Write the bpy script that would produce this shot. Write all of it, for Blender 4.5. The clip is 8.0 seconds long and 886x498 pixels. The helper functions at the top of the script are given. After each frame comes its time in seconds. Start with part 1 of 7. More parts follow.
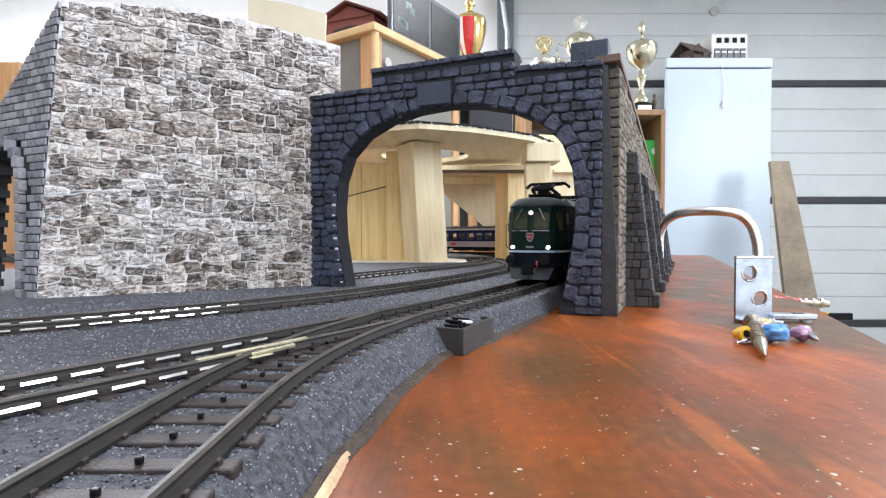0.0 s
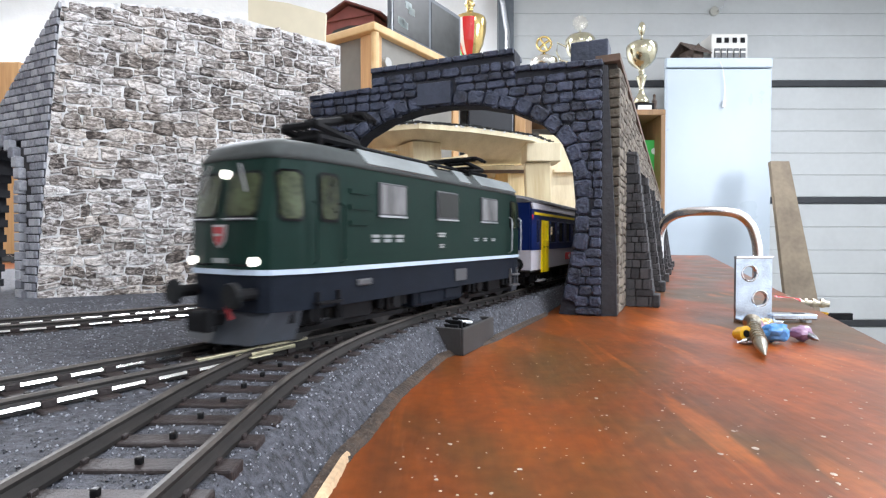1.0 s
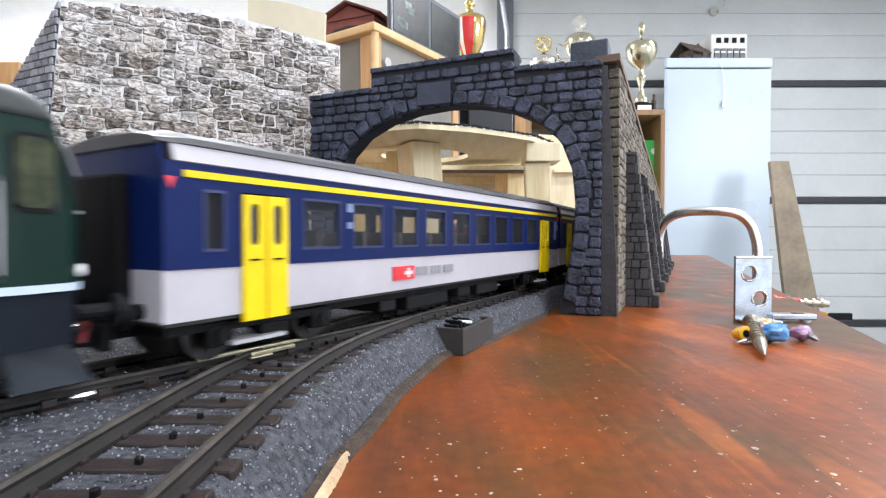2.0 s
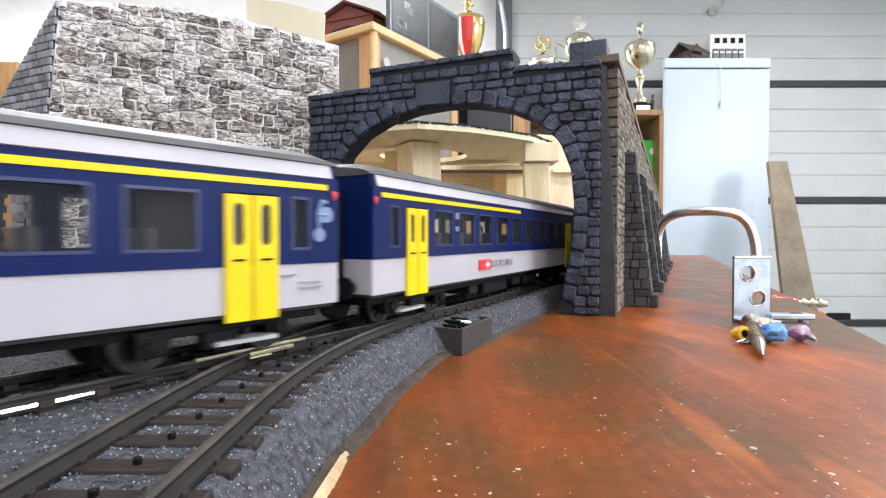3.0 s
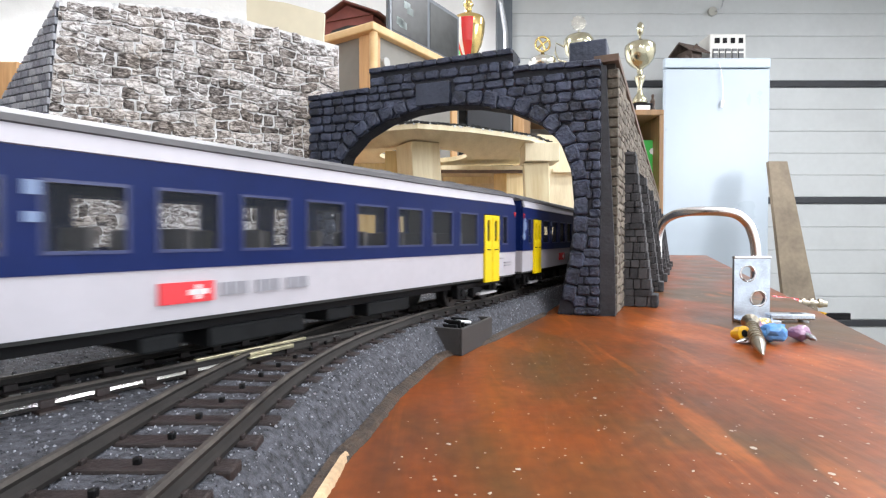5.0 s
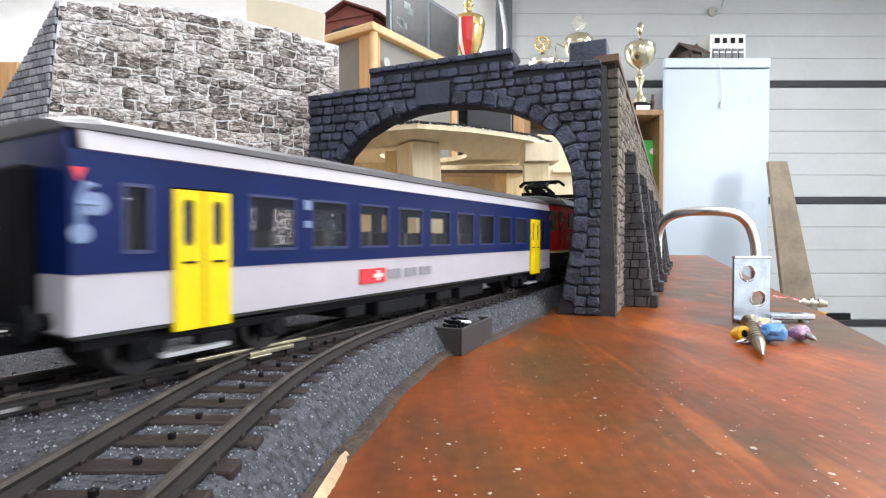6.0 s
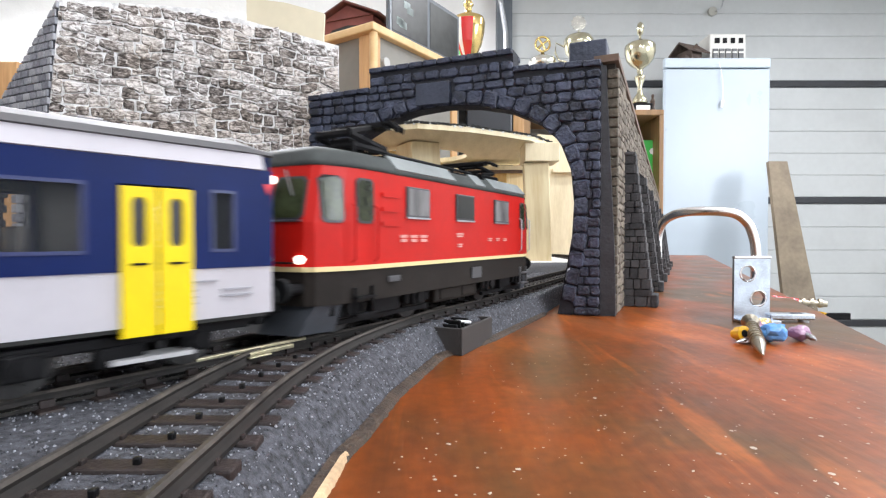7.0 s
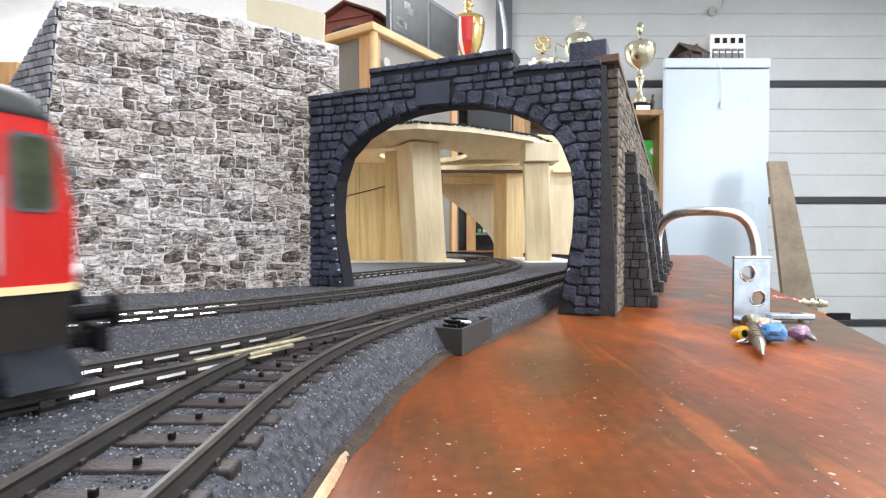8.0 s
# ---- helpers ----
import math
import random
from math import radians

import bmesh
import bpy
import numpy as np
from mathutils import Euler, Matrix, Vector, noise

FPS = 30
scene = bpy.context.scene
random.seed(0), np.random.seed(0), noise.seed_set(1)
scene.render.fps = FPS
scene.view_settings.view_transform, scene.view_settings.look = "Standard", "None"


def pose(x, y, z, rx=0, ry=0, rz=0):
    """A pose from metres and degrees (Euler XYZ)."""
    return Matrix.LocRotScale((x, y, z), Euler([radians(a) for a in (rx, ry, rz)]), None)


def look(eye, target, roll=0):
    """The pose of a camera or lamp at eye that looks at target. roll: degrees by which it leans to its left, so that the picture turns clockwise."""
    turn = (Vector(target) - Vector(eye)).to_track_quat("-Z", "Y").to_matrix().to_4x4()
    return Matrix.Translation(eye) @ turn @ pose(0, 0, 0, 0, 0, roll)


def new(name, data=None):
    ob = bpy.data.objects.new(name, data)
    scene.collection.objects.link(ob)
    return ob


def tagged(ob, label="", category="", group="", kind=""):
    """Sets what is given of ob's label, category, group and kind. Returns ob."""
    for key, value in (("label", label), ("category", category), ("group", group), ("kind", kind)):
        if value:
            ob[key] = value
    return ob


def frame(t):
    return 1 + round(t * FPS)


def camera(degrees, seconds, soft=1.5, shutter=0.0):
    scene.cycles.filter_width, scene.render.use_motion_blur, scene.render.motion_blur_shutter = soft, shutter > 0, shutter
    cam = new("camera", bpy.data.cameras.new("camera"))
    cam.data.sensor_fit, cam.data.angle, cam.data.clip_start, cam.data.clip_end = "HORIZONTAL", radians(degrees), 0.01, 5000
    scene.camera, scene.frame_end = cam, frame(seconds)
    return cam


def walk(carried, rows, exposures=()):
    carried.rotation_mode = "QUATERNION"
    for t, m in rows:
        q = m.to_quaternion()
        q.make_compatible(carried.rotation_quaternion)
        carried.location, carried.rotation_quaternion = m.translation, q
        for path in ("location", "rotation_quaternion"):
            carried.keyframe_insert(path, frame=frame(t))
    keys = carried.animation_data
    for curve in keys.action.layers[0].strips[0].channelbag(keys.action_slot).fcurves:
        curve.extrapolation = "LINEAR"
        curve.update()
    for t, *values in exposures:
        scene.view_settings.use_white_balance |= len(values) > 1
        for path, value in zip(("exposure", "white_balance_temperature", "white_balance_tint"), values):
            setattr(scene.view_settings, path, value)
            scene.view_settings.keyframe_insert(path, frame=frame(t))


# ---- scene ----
# ------------------------------------------------------------ camera
EYE = 0.03716            # lens height over the table top
cam = camera(79.07, 8.0, soft=1.25, shutter=0.3)
walk(cam, [(0.0, pose(0, 0, EYE, 90 - 1.163, 0, 0.15)), (1.7, pose(0, 0, EYE, 90 - 1.163, 0, 0.15)), (2.8, pose(0, 0, EYE, 90 - 1.163, 0, 0)), (8.0, pose(0, 0, EYE, 90 - 1.163, 0, 0))], exposures=[(0.0, -0.06, 6200, 14), (1.7, -0.06, 6200, 14), (2.8, -0.04, 6440, 14), (8.0, -0.04, 6440, 14)])

# ------------------------------------------------------------ world and lamps
world = bpy.data.worlds.new("room_air")
scene.world = world
world.use_nodes = True
world.node_tree.nodes["Background"].inputs[0].default_value = (0.8, 0.9, 1.0, 1)
world.node_tree.nodes["Background"].inputs[1].default_value = 0.25


def area_lamp(name, m, sx, sy, power, colour):
    d = bpy.data.lights.new(name, "AREA")
    d.shape, d.size, d.size_y, d.energy, d.color = "RECTANGLE", sx, sy, power, colour
    ob = new(name, d)
    ob.matrix_basis = m
    return ob


# ceiling tubes of the garage, and a window on the side behind the camera
area_lamp("ceiling_tube_lamp", pose(0.55, 0.20, 1.60), 1.5, 0.16, 22, (0.95, 0.98, 1.0))
area_lamp("ceiling_tube_lamp", pose(2.3, 1.9, 1.60), 1.5, 0.16, 52, (0.95, 0.98, 1.0))
area_lamp("ceiling_tube_lamp", pose(-1.40, 2.35, 1.60), 1.5, 0.16, 190, (0.95, 0.98, 1.0))
area_lamp("ceiling_tube_lamp", pose(0.4, -1.3, 1.60), 1.5, 0.16, 26, (0.95, 0.98, 1.0))
area_lamp("window_light", look((3.3, -0.35, 0.95), (0, 0.8, 0.2)), 1.5, 1.0, 90, (0.86, 0.94, 1.0))


# ------------------------------------------------------------ materials
def material(name, base, rough=0.6, metal=0.0, var=0.0, scale=30.0, bump=0.0, bump_scale=200.0, second=None, coat=0.0, emit=None, alpha=None, detail=5.0, stretch=None, per_object=0.0, distort=0.0, spec=0.5):
    m = bpy.data.materials.new(name)
    m.use_nodes = True
    nt = m.node_tree
    b = nt.nodes["Principled BSDF"]
    b.inputs["Roughness"].default_value = rough
    b.inputs["Metallic"].default_value = metal
    b.inputs["Coat Weight"].default_value = coat
    b.inputs["Coat Roughness"].default_value = 0.12
    b.inputs["Specular IOR Level"].default_value = spec
    rgb = (*base, 1)
    b.inputs["Base Color"].default_value = rgb
    tc = nt.nodes.new("ShaderNodeTexCoord")
    mp = nt.nodes.new("ShaderNodeMapping")
    nt.links.new(tc.outputs["Object"], mp.inputs[0])
    if stretch:
        mp.inputs["Scale"].default_value = stretch
    if var or second:
        n1 = nt.nodes.new("ShaderNodeTexNoise")
        n1.inputs["Scale"].default_value, n1.inputs["Detail"].default_value, n1.inputs["Distortion"].default_value = scale, detail, distort
        n2 = nt.nodes.new("ShaderNodeTexNoise")
        n2.inputs["Scale"].default_value, n2.inputs["Detail"].default_value = scale * 7.3, 3
        nt.links.new(mp.outputs[0], n1.inputs["Vector"])
        nt.links.new(mp.outputs[0], n2.inputs["Vector"])
        add = nt.nodes.new("ShaderNodeMath")
        add.operation = "MULTIPLY_ADD"
        nt.links.new(n2.outputs["Fac"], add.inputs[0])
        add.inputs[1].default_value = 0.4
        nt.links.new(n1.outputs["Fac"], add.inputs[2])
        ramp = nt.nodes.new("ShaderNodeValToRGB")
        ramp.color_ramp.elements[0].position, ramp.color_ramp.elements[1].position = 0.5, 0.9
        lo = tuple(c * (1 - var) for c in base)
        hi = second if second else tuple(min(1, c * (1 + var)) for c in base)
        ramp.color_ramp.elements[0].color = (*lo, 1)
        ramp.color_ramp.elements[1].color = (*hi, 1)
        nt.links.new(add.outputs[0], ramp.inputs[0])
        last = ramp.outputs[0]
        if per_object:
            oi = nt.nodes.new("ShaderNodeObjectInfo")
            mr = nt.nodes.new("ShaderNodeMapRange")
            mr.inputs["To Min"].default_value, mr.inputs["To Max"].default_value = 1 - per_object, 1 + per_object
            nt.links.new(oi.outputs["Random"], mr.inputs["Value"])
            hs = nt.nodes.new("ShaderNodeHueSaturation")
            nt.links.new(mr.outputs[0], hs.inputs["Value"])
            nt.links.new(last, hs.inputs["Color"])
            last = hs.outputs[0]
        nt.links.new(last, b.inputs["Base Color"])
        rr = nt.nodes.new("ShaderNodeMapRange")
        rr.inputs["To Min"].default_value, rr.inputs["To Max"].default_value = max(0.02, rough - 0.08), min(1, rough + 0.08)
        nt.links.new(n1.outputs["Fac"], rr.inputs["Value"])
        nt.links.new(rr.outputs[0], b.inputs["Roughness"])
    if bump:
        nb = nt.nodes.new("ShaderNodeTexNoise")
        nb.inputs["Scale"].default_value, nb.inputs["Detail"].default_value = bump_scale, 6
        nt.links.new(mp.outputs[0], nb.inputs["Vector"])
        bp = nt.nodes.new("ShaderNodeBump")
        bp.inputs["Strength"].default_value = bump
        bp.inputs["Distance"].default_value = 1.0 / bump_scale
        nt.links.new(nb.outputs["Fac"], bp.inputs["Height"])
        nt.links.new(bp.outputs[0], b.inputs["Normal"])
    if emit:
        b.inputs["Emission Color"].default_value = (*emit[0], 1)
        b.inputs["Emission Strength"].default_value = emit[1]
    return m


def glass_material(name, tint, rough=0.03, weight=1.0):
    m = bpy.data.materials.new(name)
    m.use_nodes = True
    b = m.node_tree.nodes["Principled BSDF"]
    b.inputs["Base Color"].default_value = (*tint, 1)
    b.inputs["Roughness"].default_value = rough
    b.inputs["Transmission Weight"].default_value = weight
    b.inputs["IOR"].default_value = 1.2
    return m


def pane_material(name, tint, cover):
    """A thin clear pane: mostly see-through, with a faint tint and its gloss."""
    m = bpy.data.materials.new(name)
    m.use_nodes = True
    b = m.node_tree.nodes["Principled BSDF"]
    b.inputs["Base Color"].default_value = (*tint, 1)
    b.inputs["Roughness"].default_value = 0.08
    b.inputs["Alpha"].default_value = cover
    return m


M = {}
M["ballast"] = material("grey_ballast", (0.025, 0.026, 0.031), 0.8, var=0.5, scale=700, bump=1.0, bump_scale=2200, second=(0.10, 0.105, 0.125))
M["sleeper"] = material("brown_sleeper_plastic", (0.021, 0.0135, 0.0125), 0.6, var=0.3, scale=200, bump=0.3, bump_scale=1500)
M["rail"] = material("weathered_rail_side", (0.016, 0.0135, 0.012), 0.6, var=0.35, scale=160, spec=0.3)
# pale mirror-like nickel that puts the white glints on the rail flanks
M["rail_glint"] = material("glinting_nickel_rail_flank", (0.80, 0.79, 0.76), 0.16, 1.0, var=0.1, scale=160)
M["rail_top"] = material("dull_nickel_rail_top", (0.055, 0.046, 0.039), 0.6, 0.12, var=0.5, scale=160)
M["brass_rail"] = material("pale_brass_frog", (0.55, 0.50, 0.34), 0.35, 0.8, var=0.3, scale=200)
M["stud"] = material("blackened_stud", (0.012, 0.012, 0.013), 0.4, 0.5)
M["bed_side"] = material("dark_bed_side", (0.03, 0.028, 0.028), 0.8, var=0.4, scale=90, bump=0.5, bump_scale=400)
M["green"] = material("dark_green_paint", (0.0042, 0.0205, 0.0150), 0.42, var=0.12, scale=60, spec=0.13)
M["red"] = material("bright_red_paint", (0.50, 0.0095, 0.005), 0.4, var=0.08, scale=60, spec=0.22)
M["blue"] = material("dark_blue_paint", (0.0045, 0.0140, 0.084), 0.4, var=0.1, scale=60, spec=0.12)
M["coach_white"] = material("off_white_paint", (0.475, 0.46, 0.495), 0.42, var=0.05, scale=60, spec=0.25)
M["yellow"] = material("bright_yellow_paint", (0.80, 0.60, 0.002), 0.4, var=0.05, scale=80, spec=0.25)
M["white"] = material("white_plastic", (0.8, 0.8, 0.8), 0.45)
M["cream"] = material("cream_line_paint", (0.75, 0.62, 0.32), 0.5)
M["paleline"] = material("pale_blue_line_paint", (0.52, 0.62, 0.74), 0.45)
M["roof"] = material("grey_roof_paint", (0.046, 0.052, 0.051), 0.6, var=0.25, scale=90, spec=0.2)
M["roof_plate"] = material("pale_grey_roof_plate", (0.205, 0.225, 0.225), 0.55, var=0.15, scale=90)
M["coach_roof"] = material("dark_grey_coach_roof", (0.070, 0.068, 0.073), 0.6, var=0.2, scale=90)
M["frame"] = material("charcoal_underframe", (0.011, 0.012, 0.013), 0.65, var=0.3, scale=150, spec=0.15)
M["black"] = material("black_plastic", (0.006, 0.006, 0.007), 0.65, var=0.2, scale=150, spec=0.15)
M["dark"] = material("dark_interior", (0.025, 0.027, 0.025), 0.7, var=0.3, scale=60)
M["cab"] = material("olive_cab_interior", (0.20, 0.24, 0.12), 0.7, var=0.4, scale=70)
M["step_dark"] = material("dark_step_metal", (0.10, 0.10, 0.105), 0.5)
M["steel"] = material("grey_metal", (0.45, 0.46, 0.48), 0.3, 1.0, var=0.15, scale=100)
M["wheel"] = material("dull_wheel_metal", (0.055, 0.054, 0.054), 0.45, 1.0, var=0.2, scale=200)
M["lamp_on"] = material("lit_headlamp", (1, 0.97, 0.9), 0.3, emit=((1.0, 0.95, 0.82), 4))
M["marking"] = material("pale_lettering", (0.27, 0.29, 0.29), 0.5)
M["marking_grey"] = material("grey_lettering", (0.30, 0.30, 0.33), 0.5)
M["crest_red"] = material("dull_shield_red", (0.36, 0.03, 0.035), 0.5)
M["crest_pale"] = material("pale_shield_edge", (0.42, 0.42, 0.42), 0.5)
M["logo_red"] = material("logo_red_paint", (0.70, 0.03, 0.04), 0.45)
M["pict"] = material("pale_blue_pictogram_paint", (0.17, 0.24, 0.40), 0.5)
M["window"] = pane_material("tinted_window_glass", (0.075, 0.085, 0.10), 0.12)
M["frost"] = material("curtained_window_pane", (0.125, 0.125, 0.127), 0.4, var=0.7, scale=180, stretch=(1, 1, 0.2))
M["plaque"] = material("smooth_blue_grey_plaque", (0.040, 0.050, 0.080), 0.42, var=0.3, scale=90, bump=0.25, bump_scale=500)
M["portal"] = material("blue_black_cast_stone", (0.022, 0.029, 0.053), 0.40, var=0.45, scale=120, bump=0.7, bump_scale=700, second=(0.072, 0.088, 0.145), per_object=0.22)
M["portal_joint"] = material("dark_stone_joint", (0.011, 0.013, 0.021), 0.7, var=0.3, scale=150, bump=0.4, bump_scale=700)
M["ply"] = material("pale_plywood", (0.82, 0.69, 0.44), 0.55, var=0.12, scale=14, stretch=(6, 1, 1), second=(0.88, 0.77, 0.54))
M["pine"] = material("pale_pine_timber", (0.79, 0.62, 0.34), 0.5, var=0.12, scale=9, stretch=(5, 5, 0.6), second=(0.88, 0.76, 0.50), distort=1.5)
M["pine_panel"] = material("yellow_pine_board", (0.78, 0.54, 0.21), 0.5, var=0.15, scale=9, stretch=(10, 3, 0.6), second=(0.85, 0.65, 0.31), distort=1.5)
M["oak"] = material("orange_beech_veneer", (0.56, 0.30, 0.11), 0.45, var=0.2, scale=6, stretch=(8, 8, 0.6), second=(0.66, 0.40, 0.18))
M["wall_white"] = material("white_wall_paint", (0.86, 0.86, 0.85), 0.8, var=0.05, scale=2, bump=0.15, bump_scale=60)
M["ceiling"] = material("white_ceiling_paint", (0.78, 0.78, 0.77), 0.85, var=0.04, scale=2)
M["concrete"] = material("grey_concrete", (0.30, 0.30, 0.29), 0.8, var=0.2, scale=3, bump=0.3, bump_scale=80)
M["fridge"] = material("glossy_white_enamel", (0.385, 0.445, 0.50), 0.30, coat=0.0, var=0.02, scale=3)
M["door_panel"] = material("pale_grey_door_panel", (0.47, 0.485, 0.48), 0.55, var=0.05, scale=4, bump=0.2, bump_scale=300)
M["rubber"] = material("black_rubber_seal", (0.022, 0.024, 0.028), 0.6, var=0.2, scale=20)
M["cardboard"] = material("brown_cardboard", (0.16, 0.125, 0.085), 0.75, var=0.2, scale=8, second=(0.22, 0.175, 0.12))
M["gold"] = material("polished_gold_plate", (0.62, 0.46, 0.18), 0.16, 1.0, var=0.1, scale=30)
M["silver"] = material("polished_silver_plate", (0.58, 0.57, 0.52), 0.16, 1.0, var=0.1, scale=30)
M["chrome"] = material("polished_chrome", (0.90, 0.90, 0.91), 0.20, 1.0)
M["zinc"] = material("zinc_plated_steel", (0.62, 0.69, 0.79), 0.24, 1.0, var=0.25, scale=150)
M["ruby"] = material("red_enamel", (0.55, 0.02, 0.02), 0.25, coat=0.5)
M["greenpaint"] = material("bright_green_plastic", (0.05, 0.50, 0.08), 0.4)
M["brown_wood"] = material("dark_brown_wood", (0.055, 0.033, 0.022), 0.6, var=0.4, scale=40)
M["maroon"] = material("maroon_card_house", (0.20, 0.060, 0.050), 0.7, var=0.15, scale=20)
M["darkglass"] = material("dark_picture_glass", (0.018, 0.019, 0.018), 0.3, var=0.4, scale=7, coat=0.0, second=(0.045, 0.048, 0.045), spec=0.2)
M["amber"] = material("amber_plastic", (0.75, 0.42, 0.02), 0.25, coat=0.4)
M["bluecap"] = material("blue_anodised", (0.10, 0.32, 0.72), 0.25, coat=0.4)
M["pink"] = material("mauve_anodised", (0.36, 0.20, 0.32), 0.3, coat=0.4)
M["brass"] = material("brass", (0.60, 0.46, 0.22), 0.22, 1.0)


# ------------------------------------------------------------ mesh helpers
def obj_from(name, bm, mat, parent=None, m=None, smooth=False):
    me = bpy.data.meshes.new(name)
    bm.normal_update()
    bm.to_mesh(me)
    bm.free()
    me.materials.append(mat)
    if smooth:
        for p in me.polygons:
            p.use_smooth = True
    ob = new(name, me)
    if parent:
        ob.parent = parent
    if m is not None:
        ob.matrix_basis = m
    return ob


def part(name, bm, mat, parent, label="", smooth=False):
    ob = obj_from(name, bm, mat, parent, smooth=smooth)
    return tagged(ob, label)


def add_box(bm, x0, x1, y0, y1, z0, z1, bevel=0.0):
    r = bmesh.ops.create_cube(bm, size=1, matrix=Matrix.Translation(((x0 + x1) / 2, (y0 + y1) / 2, (z0 + z1) / 2)) @ Matrix.Diagonal((abs(x1 - x0), abs(y1 - y0), abs(z1 - z0), 1)))
    if bevel:
        es = list({e for v in r["verts"] for e in v.link_edges})
        bmesh.ops.bevel(bm, geom=es, offset=bevel, segments=2, affect="EDGES", profile=0.5)
    return bm


def box(x0, x1, y0, y1, z0, z1, bevel=0.0):
    return add_box(bmesh.new(), x0, x1, y0, y1, z0, z1, bevel)


def add_cyl(bm, a, b, r0, r1=None, n=12):
    a, b = Vector(a), Vector(b)
    d = b - a
    q = d.to_track_quat("Z", "Y").to_matrix().to_4x4()
    bmesh.ops.create_cone(bm, cap_ends=True, segments=n, radius1=r0, radius2=r0 if r1 is None else r1, depth=d.length, matrix=Matrix.Translation((a + b) / 2) @ q)
    return bm


def cyl(a, b, r0, r1=None, n=12):
    return add_cyl(bmesh.new(), a, b, r0, r1, n)


def add_tube(bm, pts, r, n=8):
    """A round rod along pts, closed at both ends."""
    pts = [Vector(p) for p in pts]
    rings = []
    up = Vector((0.13, 0.21, 1)).normalized()
    for i, p in enumerate(pts):
        d = (pts[min(i + 1, len(pts) - 1)] - pts[max(i - 1, 0)]).normalized()
        s = d.cross(up)
        if s.length < 1e-4:
            s = d.cross(Vector((1, 0, 0)))
        s.normalize()
        u = s.cross(d)
        rings.append([bm.verts.new(p + s * (r * math.cos(2 * math.pi * k / n)) + u * (r * math.sin(2 * math.pi * k / n))) for k in range(n)])
    for a, b in zip(rings, rings[1:]):
        for k in range(n):
            bm.faces.new((a[k], a[(k + 1) % n], b[(k + 1) % n], b[k]))
    bm.faces.new(rings[0][::-1])
    bm.faces.new(rings[-1])
    return bm


def lathe(profile, n=28, m=None):
    """A turned body from (radius, height) pairs."""
    bm = bmesh.new()
    rings = []
    for r, z in profile:
        rings.append([bm.verts.new((max(r, 1e-5) * math.cos(2 * math.pi * k / n), max(r, 1e-5) * math.sin(2 * math.pi * k / n), z)) for k in range(n)])
    for a, b in zip(rings, rings[1:]):
        for k in range(n):
            bm.faces.new((a[k], a[(k + 1) % n], b[(k + 1) % n], b[k]))
    bm.faces.new(rings[0][::-1])
    bm.faces.new(rings[-1])
    if m is not None:
        bmesh.ops.transform(bm, matrix=m, verts=bm.verts)
    return bm


def extrude_poly(pts, y0, y1):
    """The outline pts in (x, z), from y0 to y1."""
    bm = bmesh.new()
    a = [bm.verts.new((x, y0, z)) for x, z in pts]
    b = [bm.verts.new((x, y1, z)) for x, z in pts]
    n = len(pts)
    bm.faces.new(a)
    bm.faces.new(b[::-1])
    for i in range(n):
        bm.faces.new((a[i], b[i], b[(i + 1) % n], a[(i + 1) % n]))
    bmesh.ops.recalc_face_normals(bm, faces=bm.faces)
    return bm


def empty(name, m, label, category, group="", kind=""):
    e = new(name)
    e.empty_display_size = 0.02
    e.matrix_basis = m
    return tagged(e, label, category, group, kind)


# ------------------------------------------------------------ plan of the tracks
RAIL = 0.012            # rail head over the table top
AX = radians(25.513)     # lean of the straight from straight ahead
ANCHOR = Vector((0.0400, 0.2886))


class Line:
    """A track's centre line by length; s grows towards the viewer."""

    def __init__(self, anchor, heading, ahead, behind, step=0.005):
        self.step = step
        fwd, back = [], []
        for rows, out, sign in ((ahead, fwd, 1), (behind, back, -1)):
            p, a = Vector(anchor), heading
            for length, turn in rows:
                n = max(1, round(length / step))
                for i in range(n):
                    a += turn / n / 2 * sign
                    p = p - sign * Vector((math.sin(a), math.cos(a))) * (length / n)
                    a += turn / n / 2 * sign
                    out.append((p.copy(), a))
        self.pts = [q for q, _ in back[::-1]] + [Vector(anchor)] + [q for q, _ in fwd]
        self.zero = len(back)

    def at(self, s):
        i = min(max(s / self.step + self.zero, 0), len(self.pts) - 1.001)
        k = int(i)
        return self.pts[k].lerp(self.pts[k + 1], i - k)

    def heading(self, s):
        """Towards the viewer."""
        return (self.at(s + 0.006) - self.at(s - 0.006)).normalized()

    def span(self):
        return -self.zero * self.step, (len(self.pts) - 1 - self.zero) * self.step


def arc(length, radius):
    return (length, length / radius)


LINE_1 = Line(ANCHOR, AX, [arc(0.22, 1.475), arc(0.10, 0.632), (1.20, 0)], [(0.30, 0), arc(0.53, 0.331), arc(0.90, 0.62), (0.3, 0)])
LINE_FG = Line((-0.0142, 0.187), radians(20), [(0.030, 0), arc(0.075, -0.215), (0.25, 0)], [(0.03, 0)])
LINE_2 = Line((-0.0255, 0.2883), radians(29), [arc(0.17, 0.42), (0.45, 0)], [arc(0.20, 1.0), arc(0.95, 0.38), (0.2, 0)])
LINE_3 = Line((-0.071, 0.366), radians(28), [(0.03, 0)], [(0.18, 0), arc(0.75, 0.36), (0.2, 0)])
M["frame_grey"] = material("dark_grey_steel_frame", (0.10, 0.115, 0.13), 0.5, var=0.15, scale=10)


